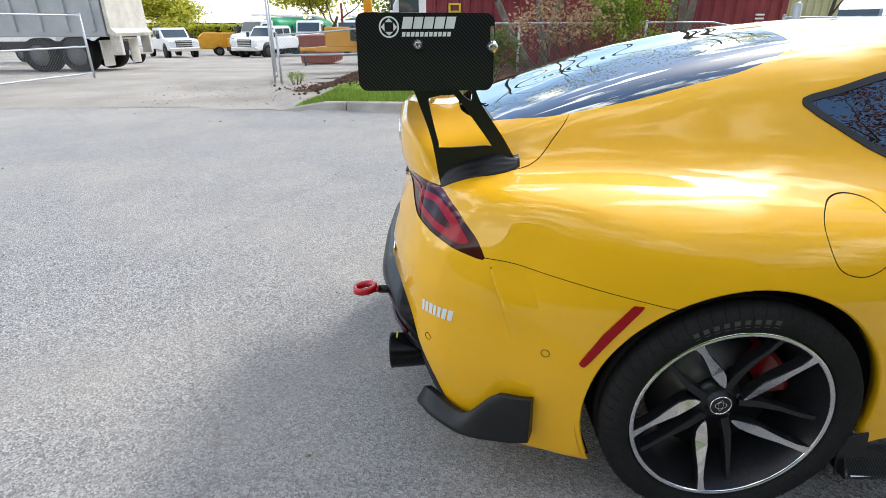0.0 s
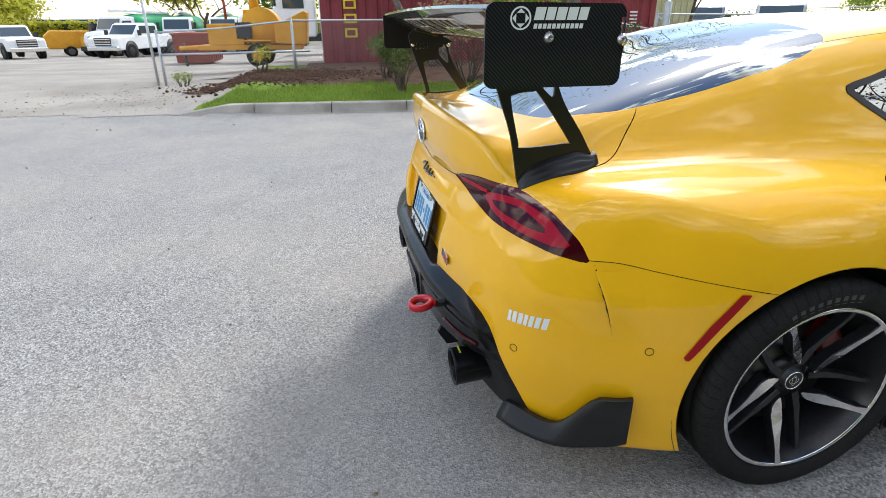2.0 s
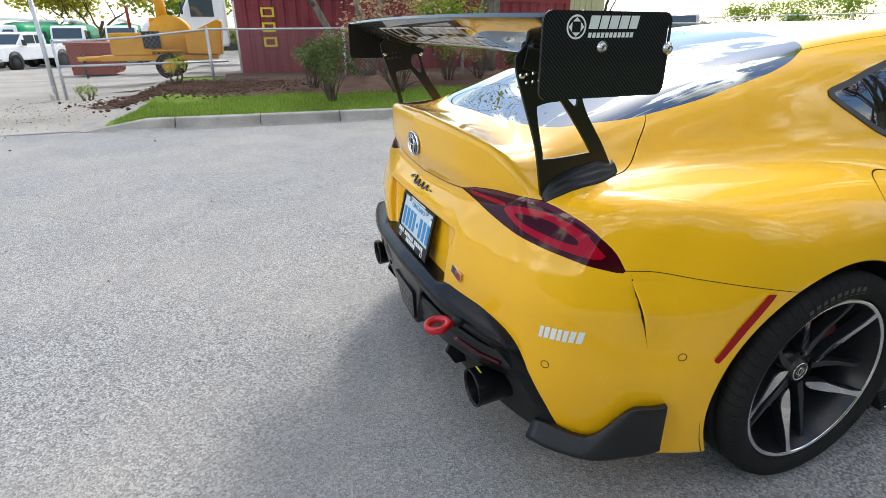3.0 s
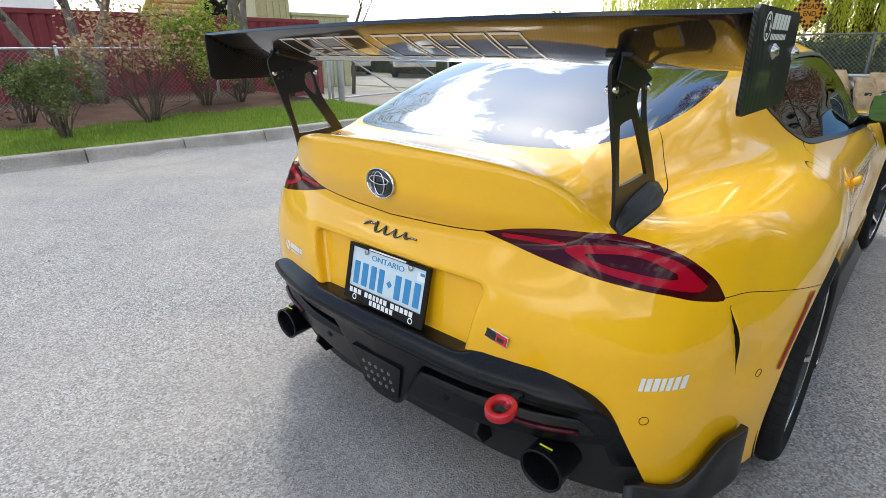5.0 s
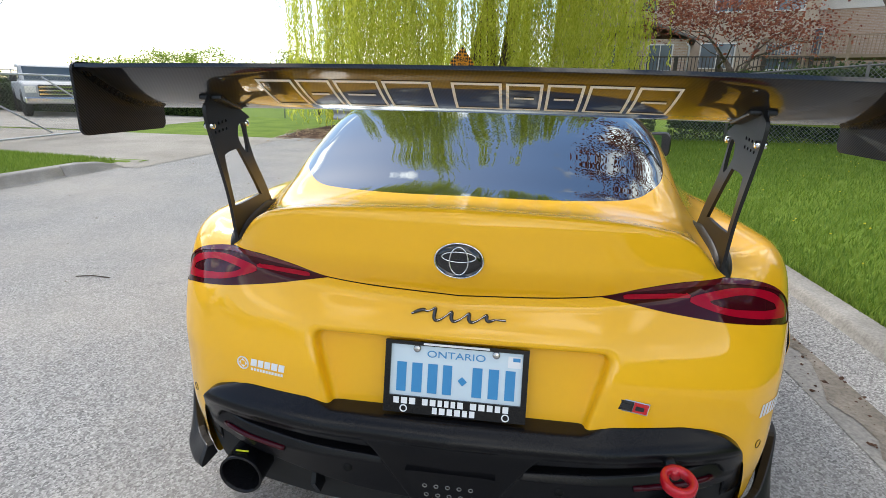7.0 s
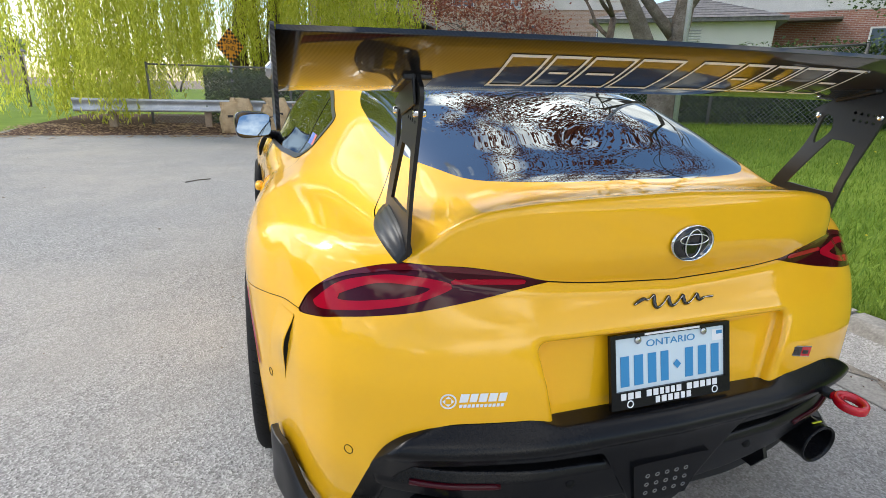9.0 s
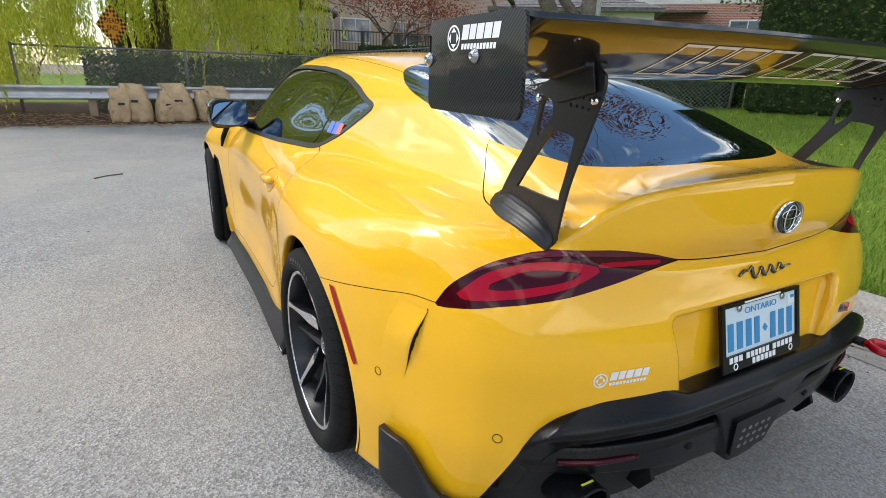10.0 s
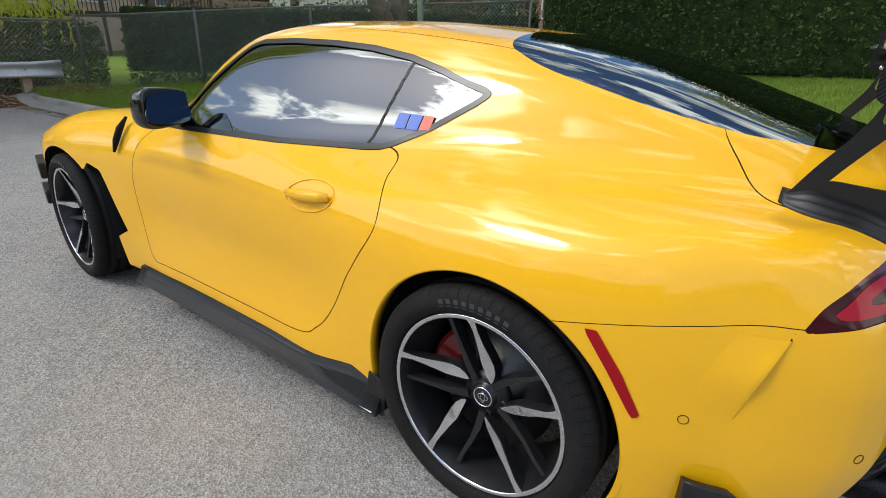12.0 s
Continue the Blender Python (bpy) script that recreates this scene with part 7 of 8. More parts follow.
def willow(x, y, seed):
    """A weeping willow: leaning trunks, high limbs, long hanging strings of narrow leaves."""
    r = random.Random(seed)
    root = tagged(new("willow_tree"), "weeping willow with long yellow-green hanging strings", "tree")
    segs, tips = [], []
    for lean, rad, ln in ((-0.22, 0.30, 5.4), (0.30, 0.34, 5.8), (0.02, 0.24, 5.4)):
        grow(Vector((x + 0.4 + lean * 0.8, y, 0.0)), Vector((lean, 0.05, 1)), ln, rad, 3, r, 0.62, segs, tips, 0.16, 0.12)
    part("trunk", limbs_bm(segs), M_BARK, root)
    starts = []
    for i in range(3200):
        a = r.uniform(0, 6.283)
        q = math.sqrt(r.random())
        cx, cy = x + 5.3 * q * math.cos(a), y - 2.3 + 3.5 * q * math.sin(a)
        if cx > -2.4 and cy < 13.9 - 1.5 * float(ramp(cx, -0.8, 0.2)):
            continue
        top = 14.5 - 5.5 * q ** 2.2 + 2.5 * float(ramp(-cx, 0.5, 3.5)) + r.uniform(-1.2, 0.8)
        clump = math.sin(cx * 2.1) * math.cos(cy * 1.7 + cx) + 0.6 * math.sin(cx * 4.7 + 1)
        if clump < (-0.15 if cx < -2.8 else 0.16) and r.random() < 0.93:
            continue
        low = 0.2 + 1.3 * max(0, -clump) + (r.uniform(0, 0.5) if cx < x - 2.2 else 0.5 + 0.9 * math.sin(cx * 3.3) ** 2 + r.uniform(0, 0.9))
        starts.append((cx, cy, top, low))
    C = []
    for cx, cy, top, low in starts:
        n = int((top - low) / 0.05)
        if n < 6:
            continue
        t = np.linspace(0, 1, n)
        sway = r.uniform(-0.35, 0.35), r.uniform(-0.3, 0.3)
        X = cx + sway[0] * t ** 1.5 + 0.05 * np.sin(t * 9 + cx * 7)
        Y = cy + sway[1] * t ** 1.5 + 0.05 * np.cos(t * 8 + cy * 5)
        Z = top - (top - low) * t
        C.append(np.stack([X, Y, Z], 1) + rng.normal(0, 0.022, (n, 3)))
    C = np.concatenate(C)
    tagged(part("hanging_leaves", leaves_mesh("hanging_leaves", C, 0.036, M_WILLOW, 2.6, 3.8), None, root), kind="stuff")
    return root


willow(-1.4, 16.6, 3)


def lawn_tree(x, y, seed):
    """A forked tree: flared foot, short trunk, three rising limbs, copper crown."""
    r = random.Random(seed)
    z = float(land(x, y))
    root = tagged(new("tree"), "grey-barked forked tree on the lawn with copper leaves", "tree")
    foot = [Vector((x, y, z - 0.1)), Vector((x, y, z + 0.05)), Vector((x + 0.01, y, z + 0.25)), Vector((x + 0.02, y, z + 0.7)), Vector((x, y, z + 1.15))]
    segs, tips = [(foot, [0.40, 0.33, 0.26, 0.235, 0.24])], []
    low = Vector((x, y, z + 1.0))
    for start, way, rad, ln in ((low + Vector((-0.08, 0, 0)), Vector((-0.62, 0.05, 1)), 0.17, 2.7), (low + Vector((0.08, 0, 0)), Vector((0.10, -0.05, 1)), 0.19, 2.6), (low + Vector((0.10, 0, 0.65)), Vector((-0.95, 0.1, 1)), 0.10, 2.1), (low + Vector((0.1, 0, 0.9)), Vector((0.55, -0.45, 1)), 0.11, 2.3)):
        grow(start, way, ln, rad, 4, r, 0.46, segs, tips, 0.16, 0.10)
    part("trunk", limbs_bm(segs), M_BARKLIGHT, root)
    T = np.array([[tuple(a), tuple(b)] for a, b in tips])
    n = 14000
    i = rng.integers(0, len(T), n)
    f = rng.random((n, 1)) * 1.15
    C = T[i, 0] * (1 - f) + T[i, 1] * f + rng.normal(0, 0.20, (n, 3)) * np.array((1, 1, 0.7))
    tagged(part("crown", leaves_mesh("crown", C, 0.055, M_LEAFRED), None, root), kind="stuff")


lawn_tree(5.68, 6.15, 11)
tree(6.3, 15.2, 8.0, 0.18, 5, M_LEAFRED, M_BARK, "copper-leaved garden tree with dark branches", 6000, 0.055, 0.6, 0.28, 2, 4, 0.10, 0.30)
tree(9.5, 13.5, 10.0, 0.2, 8, M_LEAFRED, M_BARK, "bare-branched garden tree with copper leaves", 9000, 0.055, 0.6, 0.30, 1, 4, 0.12, 0.30)
tree(8.0, -2.6, 9.5, 0.2, 15, M_LEAFYELLOW, M_BARK, "young-leaved street tree on the lawn", 9000, 0.055, 0.6, 0.24, 2, 4, 0.12, 0.35)
# trees on the left by the container
tree(-11.0, 4.7, 9.0, 0.15, 21, M_LEAFYELLOW, M_BARKLIGHT, "slender multi-stemmed tree with yellow-green buds", 4200, 0.05, 0.5, 0.34, 3, 3, 0.22, 0.35)
tree(-10.8, 1.5, 8.0, 0.14, 22, M_LEAFYELLOW, M_BARKLIGHT, "leaning grey tree trunks before the container", 3500, 0.05, 0.5, 0.36, 3, 3, 0.2, 0.4, "tree", (-0.1, -0.2))
tree(-11.7, 8.4, 6.0, 0.06, 23, M_LEAFGREEN, M_BARK, "thin young tree with sparse leaves", 700, 0.06, 0.35, 0.42, 1, 3, 0.3, 0.25)
tree(-9.0, 22, 6.0, 0.06, 24, M_LEAFGREEN, M_BARK, "thin bare sapling beyond the drive", 60, 0.06, 0.25, 0.5, 1, 2, 0.4, 0.2)
shrub(-7.25, 0.12, 1.0, 0.5, 31, M_LEAFMID, "soft dull green shrub on the verge", 3800, 0.028, 14, "shrub", 0.2)
shrub(-8.95, 0.03, 0.8, 0.35, 32, M_LEAFDARK, "small dark conifer shrub", 4000, 0.025, 12, "shrub", 0.12)
shrub(-7.85, 1.38, 1.75, 0.8, 33, M_LEAFDRY, "twiggy brown shrub with pale dry blossom", 1500, 0.045, 18, "shrub", 0.42)
shrub(-9.3, 2.95, 1.5, 0.9, 34, M_LEAFGREEN, "bushy yellow-green shrub by the fence", 5200, 0.04, 16, "shrub", 0.3)
shrub(-9.4, 3.7, 0.8, 0.5, 35, M_LEAFDRY, "low brown shrub by the fence", 900, 0.04, 12, "shrub", 0.35)
shrub(-9.7, 5.0, 0.9, 0.8, 36, M_LEAFDARK, "low dark shrub by the gate", 3000, 0.04, 10, "shrub", 0.5)
shrub(-10.4, -2.4, 0.6, 0.4, 37, M_LEAFYELLOW, "thin weed shrub at the fence", 250, 0.03, 6, "shrub", 0.3)
shrub(-10.5, -4.0, 0.32, 0.35, 38, M_LEAFGREEN, "low weeds at the gate post", 400, 0.02, 8, "shrub", 0.5)


def hedge(points, height, depth, n, mat, label, name="hedge", z=None, leaf=0.05, core=True):
    """A dense hedge: a dark box painted as its shaded inside, with a leafy skin of uneven depth."""
    root = tagged(new(name), label, "hedge")
    P = np.array(points, float)
    seg = np.diff(P, axis=0)
    L = np.linalg.norm(seg, axis=1)
    i = rng.choice(len(seg), n, p=L / L.sum())
    f = rng.random((n, 1))
    C = P[i] + seg[i] * f
    nrm = np.stack([seg[i][:, 1], -seg[i][:, 0]], 1) / L[i][:, None]
    h = rng.random(n) ** 0.9 * height
    lump = 0.16 * np.sin(C[:, 0] * 3.1 + C[:, 1] * 2.3) * np.sin(h * 2.7 + C[:, 0]) + 0.10 * np.sin(h * 6 + C[:, 1] * 7)
    side = np.where(rng.random(n) < 0.85, 1, -1)
    out = side * (depth / 2 * (0.85 + 0.15 * (1 - h / height)) + lump * 0.6 + rng.normal(0, 0.06, n))
    top = rng.random(n) < 0.12
    out = np.where(top, rng.uniform(-1, 1, n) * depth / 2, out)
    h = np.where(top, height + rng.normal(0, 0.08, n), h)
    xy = C + nrm * out[:, None]
    zz = (land(C[:, 0], C[:, 1]) if z is None else z) + h
    tagged(part("foliage", leaves_mesh("foliage", np.column_stack([xy, zz]), leaf, mat, 0.3), None, root), kind="stuff")
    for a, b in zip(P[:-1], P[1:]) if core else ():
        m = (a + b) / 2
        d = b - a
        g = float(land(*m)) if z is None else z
        part("core", box_bm(float(np.hypot(*d)) + 0.1, depth * 0.72, height * 0.95, 0.1, pose(m[0], m[1], g + height * 0.47, 0, 0, math.degrees(math.atan2(d[1], d[0])))), M_HEDGESHADE, root)
    return root


# shade between the inner leaves, put into the colour of the core box
M_HEDGESHADE = grainy("hedge_inner_shade", (0.016, 0.028, 0.010), (0.05, 0.075, 0.024), 0.95, 9, 45, 1.0, 0, 0.05, 0.1)
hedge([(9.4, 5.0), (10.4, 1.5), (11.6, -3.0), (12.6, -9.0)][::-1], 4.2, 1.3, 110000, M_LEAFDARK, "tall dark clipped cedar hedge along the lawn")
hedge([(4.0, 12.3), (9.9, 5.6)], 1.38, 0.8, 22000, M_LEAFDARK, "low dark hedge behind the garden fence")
hedge([(-2.2, 13.6), (3.6, 13.0)], 1.2, 0.8, 22000, M_LEAFDARK, "ivy and dark bushes behind the end fence", "hedge", None, 0.05, False)
hedge([(-30, 19.5), (-12, 18.5)], 1.4, 1.0, 7000, M_LEAFDARK, "clipped field hedge far across the grass", "hedge", 0.0, 0.09)
for k in range(13):
    tree(-44 + 4.0 * k + 1.5 * math.sin(k * 3.1), 52 + 4 * math.sin(k * 1.9), 6.0 + 2.0 * math.sin(k * 2.3), 0.12, 70 + k, M_LEAFGREEN, M_BARK, "distant young tree on the skyline with light leaves", 1500, 0.16, 0.6, 0.30, 2, 3, 0.12, 0.45, "tree", (0, 0), 0.0)
tree(16.6, 9.0, 6.0, 0.12, 41, M_LEAFDARK, M_BARK, "dark conifer behind the fence", 9000, 0.06, 0.35, 0.25, 1, 3, 0.3, 0.55)


# ---------------------------------------------------------------- houses
def window_unit(parent, x, y, z, w, h, turn, bars=1):
    m = pose(x, y, z, 90, 0, turn)
    win = part("window", prism_bm([(-w / 2 - 0.07, -h / 2 - 0.07), (w / 2 + 0.07, -h / 2 - 0.07), (w / 2 + 0.07, h / 2 + 0.07), (-w / 2 - 0.07, h / 2 + 0.07)], 0.0, 0.06, ([(-w / 2, -h / 2), (w / 2, -h / 2), (w / 2, h / 2), (-w / 2, h / 2)],)), M_SIDING, parent, "", m)
    part("pane", box_bm(w, h, 0.01, 0.0, pose(0, 0, 0.015)), M_WINDOW, win)
    for k in range(bars):
        part("glazing_bar", box_bm(0.04, h, 0.03, 0.0, pose(-w / 2 + w * (k + 1) / (bars + 1), 0, 0.03)), M_SIDING, win)
    return win


def gable_roof(parent, w, d, z, rise, over, mat, m=None, along="x"):
    """A pitched roof with thickness; ridge along x."""
    bm = bmesh.new()
    hw, hd = w / 2 + over, d / 2 + over
    for s in (1, -1):
        p = [(-hw, s * hd, z - over * rise / (d / 2)), (hw, s * hd, z - over * rise / (d / 2)), (hw, 0, z + rise), (-hw, 0, z + rise)]
        lo = [bm.verts.new(q) for q in p]
        up = [bm.verts.new((q[0], q[1], q[2] + 0.14)) for q in p]
        bm.faces.new(lo), bm.faces.new(up)
        for i in range(4):
            bm.faces.new((lo[i], lo[(i + 1) % 4], up[(i + 1) % 4], up[i]))
    bmesh.ops.recalc_face_normals(bm, faces=bm.faces)
    part("roof", bm, mat, parent)
    for s in (1, -1):
        g = bmesh.new()
        a = [g.verts.new(q) for q in ((s * w / 2, -d / 2, z), (s * w / 2, d / 2, z), (s * w / 2, 0, z + rise))]
        g.faces.new(a)
        part("gable", g, M_STUCCO if mat == M_SHINGLE else mat, parent)


def hip_roof(parent, w, d, z, rise, over, mat):
    bm = bmesh.new()
    hw, hd = w / 2 + over, d / 2 + over
    lo = [bm.verts.new(p) for p in ((-hw, -hd, z), (hw, -hd, z), (hw, hd, z), (-hw, hd, z))]
    eave = [bm.verts.new(p) for p in ((-hw, -hd, z + 0.14), (hw, -hd, z + 0.14), (hw, hd, z + 0.14), (-hw, hd, z + 0.14))]
    r = max(0.0, hw - hd)
    top = [bm.verts.new((-r, 0, z + rise)), bm.verts.new((r, 0, z + rise))]
    bm.faces.new(lo[::-1])
    for i in range(4):
        bm.faces.new((lo[i], lo[(i + 1) % 4], eave[(i + 1) % 4], eave[i]))
    bm.faces.new((eave[0], eave[1], top[1], top[0]))
    bm.faces.new((eave[2], eave[3], top[0], top[1]))
    bm.faces.new((eave[1], eave[2], top[1]))
    bm.faces.new((eave[3], eave[0], top[0]))
    bmesh.ops.recalc_face_normals(bm, faces=bm.faces)
    part("roof", bm, mat, parent)
    # shingle courses as thin raised rows
    n = int(rise / 0.14)
    for s in (-1,):
        for k in range(n):
            t = k / n
            yy, zz = s * (hd * (1 - t)), z + 0.14 + (rise - 0.14) * t
            half = hw - (hw - r) * t
            part("shingle_course", box_bm(2 * half, 0.05, 0.012, 0.0, pose(0, yy, zz + 0.012, math.degrees(math.atan2(rise, hd)))), mat, parent)


def deck(parent, x0, x1, y, z, fall, rail=1.0, mat=None):
    mat = mat or M_WOOD
    part("deck_floor", box_bm(x1 - x0, 2.4, 0.16, 0.0, pose((x0 + x1) / 2, y + 1.2, z)), mat, parent)
    for k in range(int((x1 - x0) / 1.8) + 2):
        x = min(x0 + 1.8 * k, x1)
        part("deck_post", box_bm(0.12, 0.12, fall + rail, 0.0, pose(x, y, z + rail / 2 - fall / 2)), mat, parent)
    part("deck_rail", box_bm(x1 - x0, 0.09, 0.05, 0.0, pose((x0 + x1) / 2, y, z + rail)), mat, parent)
    post_me = None
    x = x0 + 0.07
    while x < x1:
        if post_me is None:
            post_me = part("baluster", box_bm(0.035, 0.035, rail - 0.05, 0.0), mat, parent, "", pose(x, y, z + rail / 2)).data
        else:
            part("baluster", post_me, None, parent, "", pose(x, y, z + rail / 2))
        x += 0.15


M_DECKRAIL = grainy("dark_iron_rail", (0.035, 0.03, 0.028), (0.06, 0.05, 0.045), 0.6, 4, 60, 0.1)
# beige house with a deck
h = tagged(new("house"), "two-storey tan house with white windows and wooden deck", "house")
h.matrix_basis = pose(8.2, 30.5, 1.2, 0, 0, -14)
part("wall", box_bm(13, 8, 8.7, 0.0, pose(0, 4, 1.85)), M_STUCCO, h)
part("lower_wall", box_bm(4.6, 2.6, 5.0, 0.0, pose(-1.6, -1.3, 0.3)), M_BRICKTAN, h)
gable_roof(h, 13, 8, 6.2, 2.2, 0.5, M_SHINGLE)
bpy.data.objects["roof"].location = (0, 4, 0)
for o in [c_ for c_ in h.children if c_.name.startswith("gable")]:
    o.location = (0, 4, 0)
bm = bmesh.new()
for s in (1, -1):
    lo = [bm.verts.new(q) for q in ((-1.6 + s * 2.6, -2.9, 2.7), (-1.6 + s * 2.6, 0.0, 2.7), (-1.6, 0.0, 3.7), (-1.6, -2.9, 3.7))]
    up = [bm.verts.new(v.co + Vector((0, 0, 0.12))) for v in lo]
    bm.faces.new(lo), bm.faces.new(up)
    for i in range(4):
        bm.faces.new((lo[i], lo[(i + 1) % 4], up[(i + 1) % 4], up[i]))
bmesh.ops.recalc_face_normals(bm, faces=bm.faces)
part("porch_roof", bm, M_SHINGLE, h)
for x, z, w, hh in ((-5.2, 2.1, 1.2, 1.2), (-4.8, 4.9, 1.2, 1.1), (-1.6, 5.0, 1.0, 1.1), (2.2, 2.15, 1.6, 1.2), (2.4, 4.9, 1.2, 1.1), (5.2, 4.9, 1.2, 1.1), (5.2, 2.1, 1.5, 1.2)):
    window_unit(h, x, -0.01, z, w, hh, 0)
for x, w in ((-2.5, 1.1), (-0.6, 1.1)):
    window_unit(h, x, -2.61, 1.9, w, 1.2, 0)
part("downpipe", tube_bm([(0.75, -2.7, 0), (0.75, -2.7, 2.4), (0.6, -2.85, 2.6)], 0.045, 8), M_SIDING, h)
deck(h, -3.4, 6.4, -5.0, 0.85, 3.0, 0.95, M_DECKRAIL)
# garage with a hipped shingle roof
g = tagged(new("garage"), "low pale garage with a grey shingled hip roof", "garage")
g.matrix_basis = pose(17.0, 19.0, 1.45, 0, 0, -42)
part("wall", box_bm(6.4, 6.0, 4.3, 0.0, pose(0, 0, 0.15)), M_SIDING, g)
hip_roof(g, 6.4, 6.0, 2.3, 1.35, 0.35, M_SHINGLE)
part("gable_vent", box_bm(0.7, 0.05, 0.7, 0.0, pose(0.4, -3.02, 1.75)), M_SIDING, g)
for k in range(6):
    part("vent_slat", box_bm(0.64, 0.03, 0.03, 0.0, pose(0.4, -3.06, 1.5 + 0.1 * k, 30)), M_GREYPAINT, g)
# brick house with a covered balcony
b = tagged(new("brick_house"), "red brick house with pale siding and a covered balcony", "house")
b.matrix_basis = pose(24.0, 16.8, 1.4, 0, 0, -52)
part("wall", box_bm(12, 8, 6.4, 0.0, pose(0, 4, 0.2)), M_BRICK, b)
part("upper_wall", box_bm(12, 8, 3.0, 0.0, pose(0, 4.003, 4.9)), M_SIDING, b)
for k in range(16):
    part("siding_board", box_bm(12.02, 0.03, 0.165, 0.0, pose(0, -0.01, 3.5 + 0.18 * k, 6)), M_SIDING, b)
for x, z, w, hh in ((-4.2, 1.7, 1.5, 1.9), (1.6, 1.6, 1.5, 2.0), (4.4, 1.8, 1.3, 1.3), (-4.0, 4.9, 1.4, 1.2), (1.8, 4.9, 1.6, 1.2)):
    window_unit(b, x, -0.04, z, w, hh, 0)
part("canopy", box_bm(4.6, 2.6, 0.10, 0.0, pose(-2.6, -1.3, 2.9, 4)), M_BARK, b)
deck(b, -6.0, 6.0, -2.6, 0.35, 3.0, 1.0)
for x in (-1.8, 0.3):
    part("garden_chair", box_bm(0.6, 0.55, 0.5, 0.12, pose(x, -1.6, 0.75)), M_TEAL, b, "teal plastic garden chair")
part("chimney", box_bm(1.1, 0.8, 7.5, 0.0, pose(-6.3, 1.5, 3.75)), M_BRICK, b)
# second tan house between them, mostly hidden
t_ = tagged(new("rear_house"), "tan brick house behind garden trees", "house")
t_.matrix_basis = pose(17.5, 30.0, 2.6, 0, 0, -28)
part("wall", box_bm(9, 8, 9.0, 0.0, pose(0, 4, 1.1)), M_BRICKTAN, t_)
part("upper_wall", box_bm(9.02, 0.06, 2.4, 0.0, pose(0, -0.02, 4.4)), M_SIDING, t_)
gable_roof(t_, 9, 8, 5.6, 2.0, 0.5, M_SHINGLE)
for o in [c_ for c_ in t_.children if c_.name.startswith(("gable", "roof"))]:
    o.location = (0, 4, 0)
for x, z in ((-2.6, 1.6), (2.6, 1.6), (-2.4, 4.4), (2.4, 4.4)):
    window_unit(t_, x, -0.05, z, 1.4, 1.3, 0)
deck(t_, -4.2, 4.2, -3.0, 0.7, 3.4, 0.95)
# far house over the field
f_ = tagged(new("far_house"), "far yellow-beige house with a brown roof", "house")
f_.matrix_basis = pose(-43.5, 110, -0.4, 0, 0, 18)
part("wall", box_bm(9, 8, 5.0, 0.0, pose(0, 0, 2.5)), M_STUCCO, f_)
gable_roof(f_, 9, 8, 5.0, 1.8, 0.5, M_SHINGLE)
window_unit(f_, 1.0, -4.02, 3.6, 1.6, 1.8, 0)
window_unit(f_, -2.4, -4.02, 1.4, 1.6, 1.4, 0)
part("chimney", box_bm(0.9, 0.9, 3.2, 0.0, pose(-4.2, -1.5, 6.2)), M_BRICK, f_)

# street pole on the lawn
pz = float(land(5.0, 5.0))
tagged(part("sign_pole", tube_bm([(5.12, 5.05, pz - 0.2), (4.95, 5.05, 5.5)], 0.038, 12), M_GALV), "plain galvanised steel pole in the lawn", "pole")


# ---------------------------------------------------------------- the yard on the left
def container(x, y, turn, length, mat, label, z=0.0):
    """A shipping container: corrugated sides, corner posts, end doors with bars."""
    root = tagged(new("shipping_container"), label, "container")
    root.matrix_basis = pose(x, y, z, 0, 0, turn)
    W, H = 2.44, 2.59
    for s in (1, -1):
        bm = bmesh.new()
        rows = []
        yy = -length / 2 + 0.16
        k = 0
        while yy < length / 2 - 0.16:
            for dy, o in ((0.0, 0.0), (0.07, 0.0), (0.105, -0.036), (0.175, -0.036), (0.21, 0.0)):
                rows.append((bm.verts.new((s * (W / 2 - 0.01 + o), min(yy + dy, length / 2 - 0.1), 0.16)), bm.verts.new((s * (W / 2 - 0.01 + o), min(yy + dy, length / 2 - 0.1), H - 0.1))))
            yy += 0.28
        for i in range(len(rows) - 1):
            bm.faces.new((rows[i][0], rows[i + 1][0], rows[i + 1][1], rows[i][1]))
        part("side_panel", bm, mat, root)
        part("top_rail", box_bm(0.08, length - 0.2, 0.12, 0.01, pose(s * (W / 2 - 0.03), 0, H - 0.06)), mat, root)
        part("bottom_rail", box_bm(0.10, length - 0.2, 0.16, 0.01, pose(s * (W / 2 - 0.04), 0, 0.08)), mat, root)
        for e in (1, -1):
            part("corner_post", box_bm(0.16, 0.16, H, 0.01, pose(s * (W / 2 - 0.08), e * (length / 2 - 0.08), H / 2)), mat, root)
            part("end_door", box_bm(W / 2 - 0.2, 0.05, H - 0.3, 0.01, pose(s * (W / 4 - 0.03), e * (length / 2 - 0.06), H / 2)), mat, root)
            for o in (0.25, 0.75):
                part("lock_bar", tube_bm([(s * o, e * (length / 2 - 0.01), 0.15), (s * o, e * (length / 2 - 0.01), H - 0.15)], 0.018, 8), M_GALV, root)
    part("roof_sheet", box_bm(W - 0.12, length - 0.2, 0.04, 0.0, pose(0, 0, H - 0.04)), mat, root)
    return root


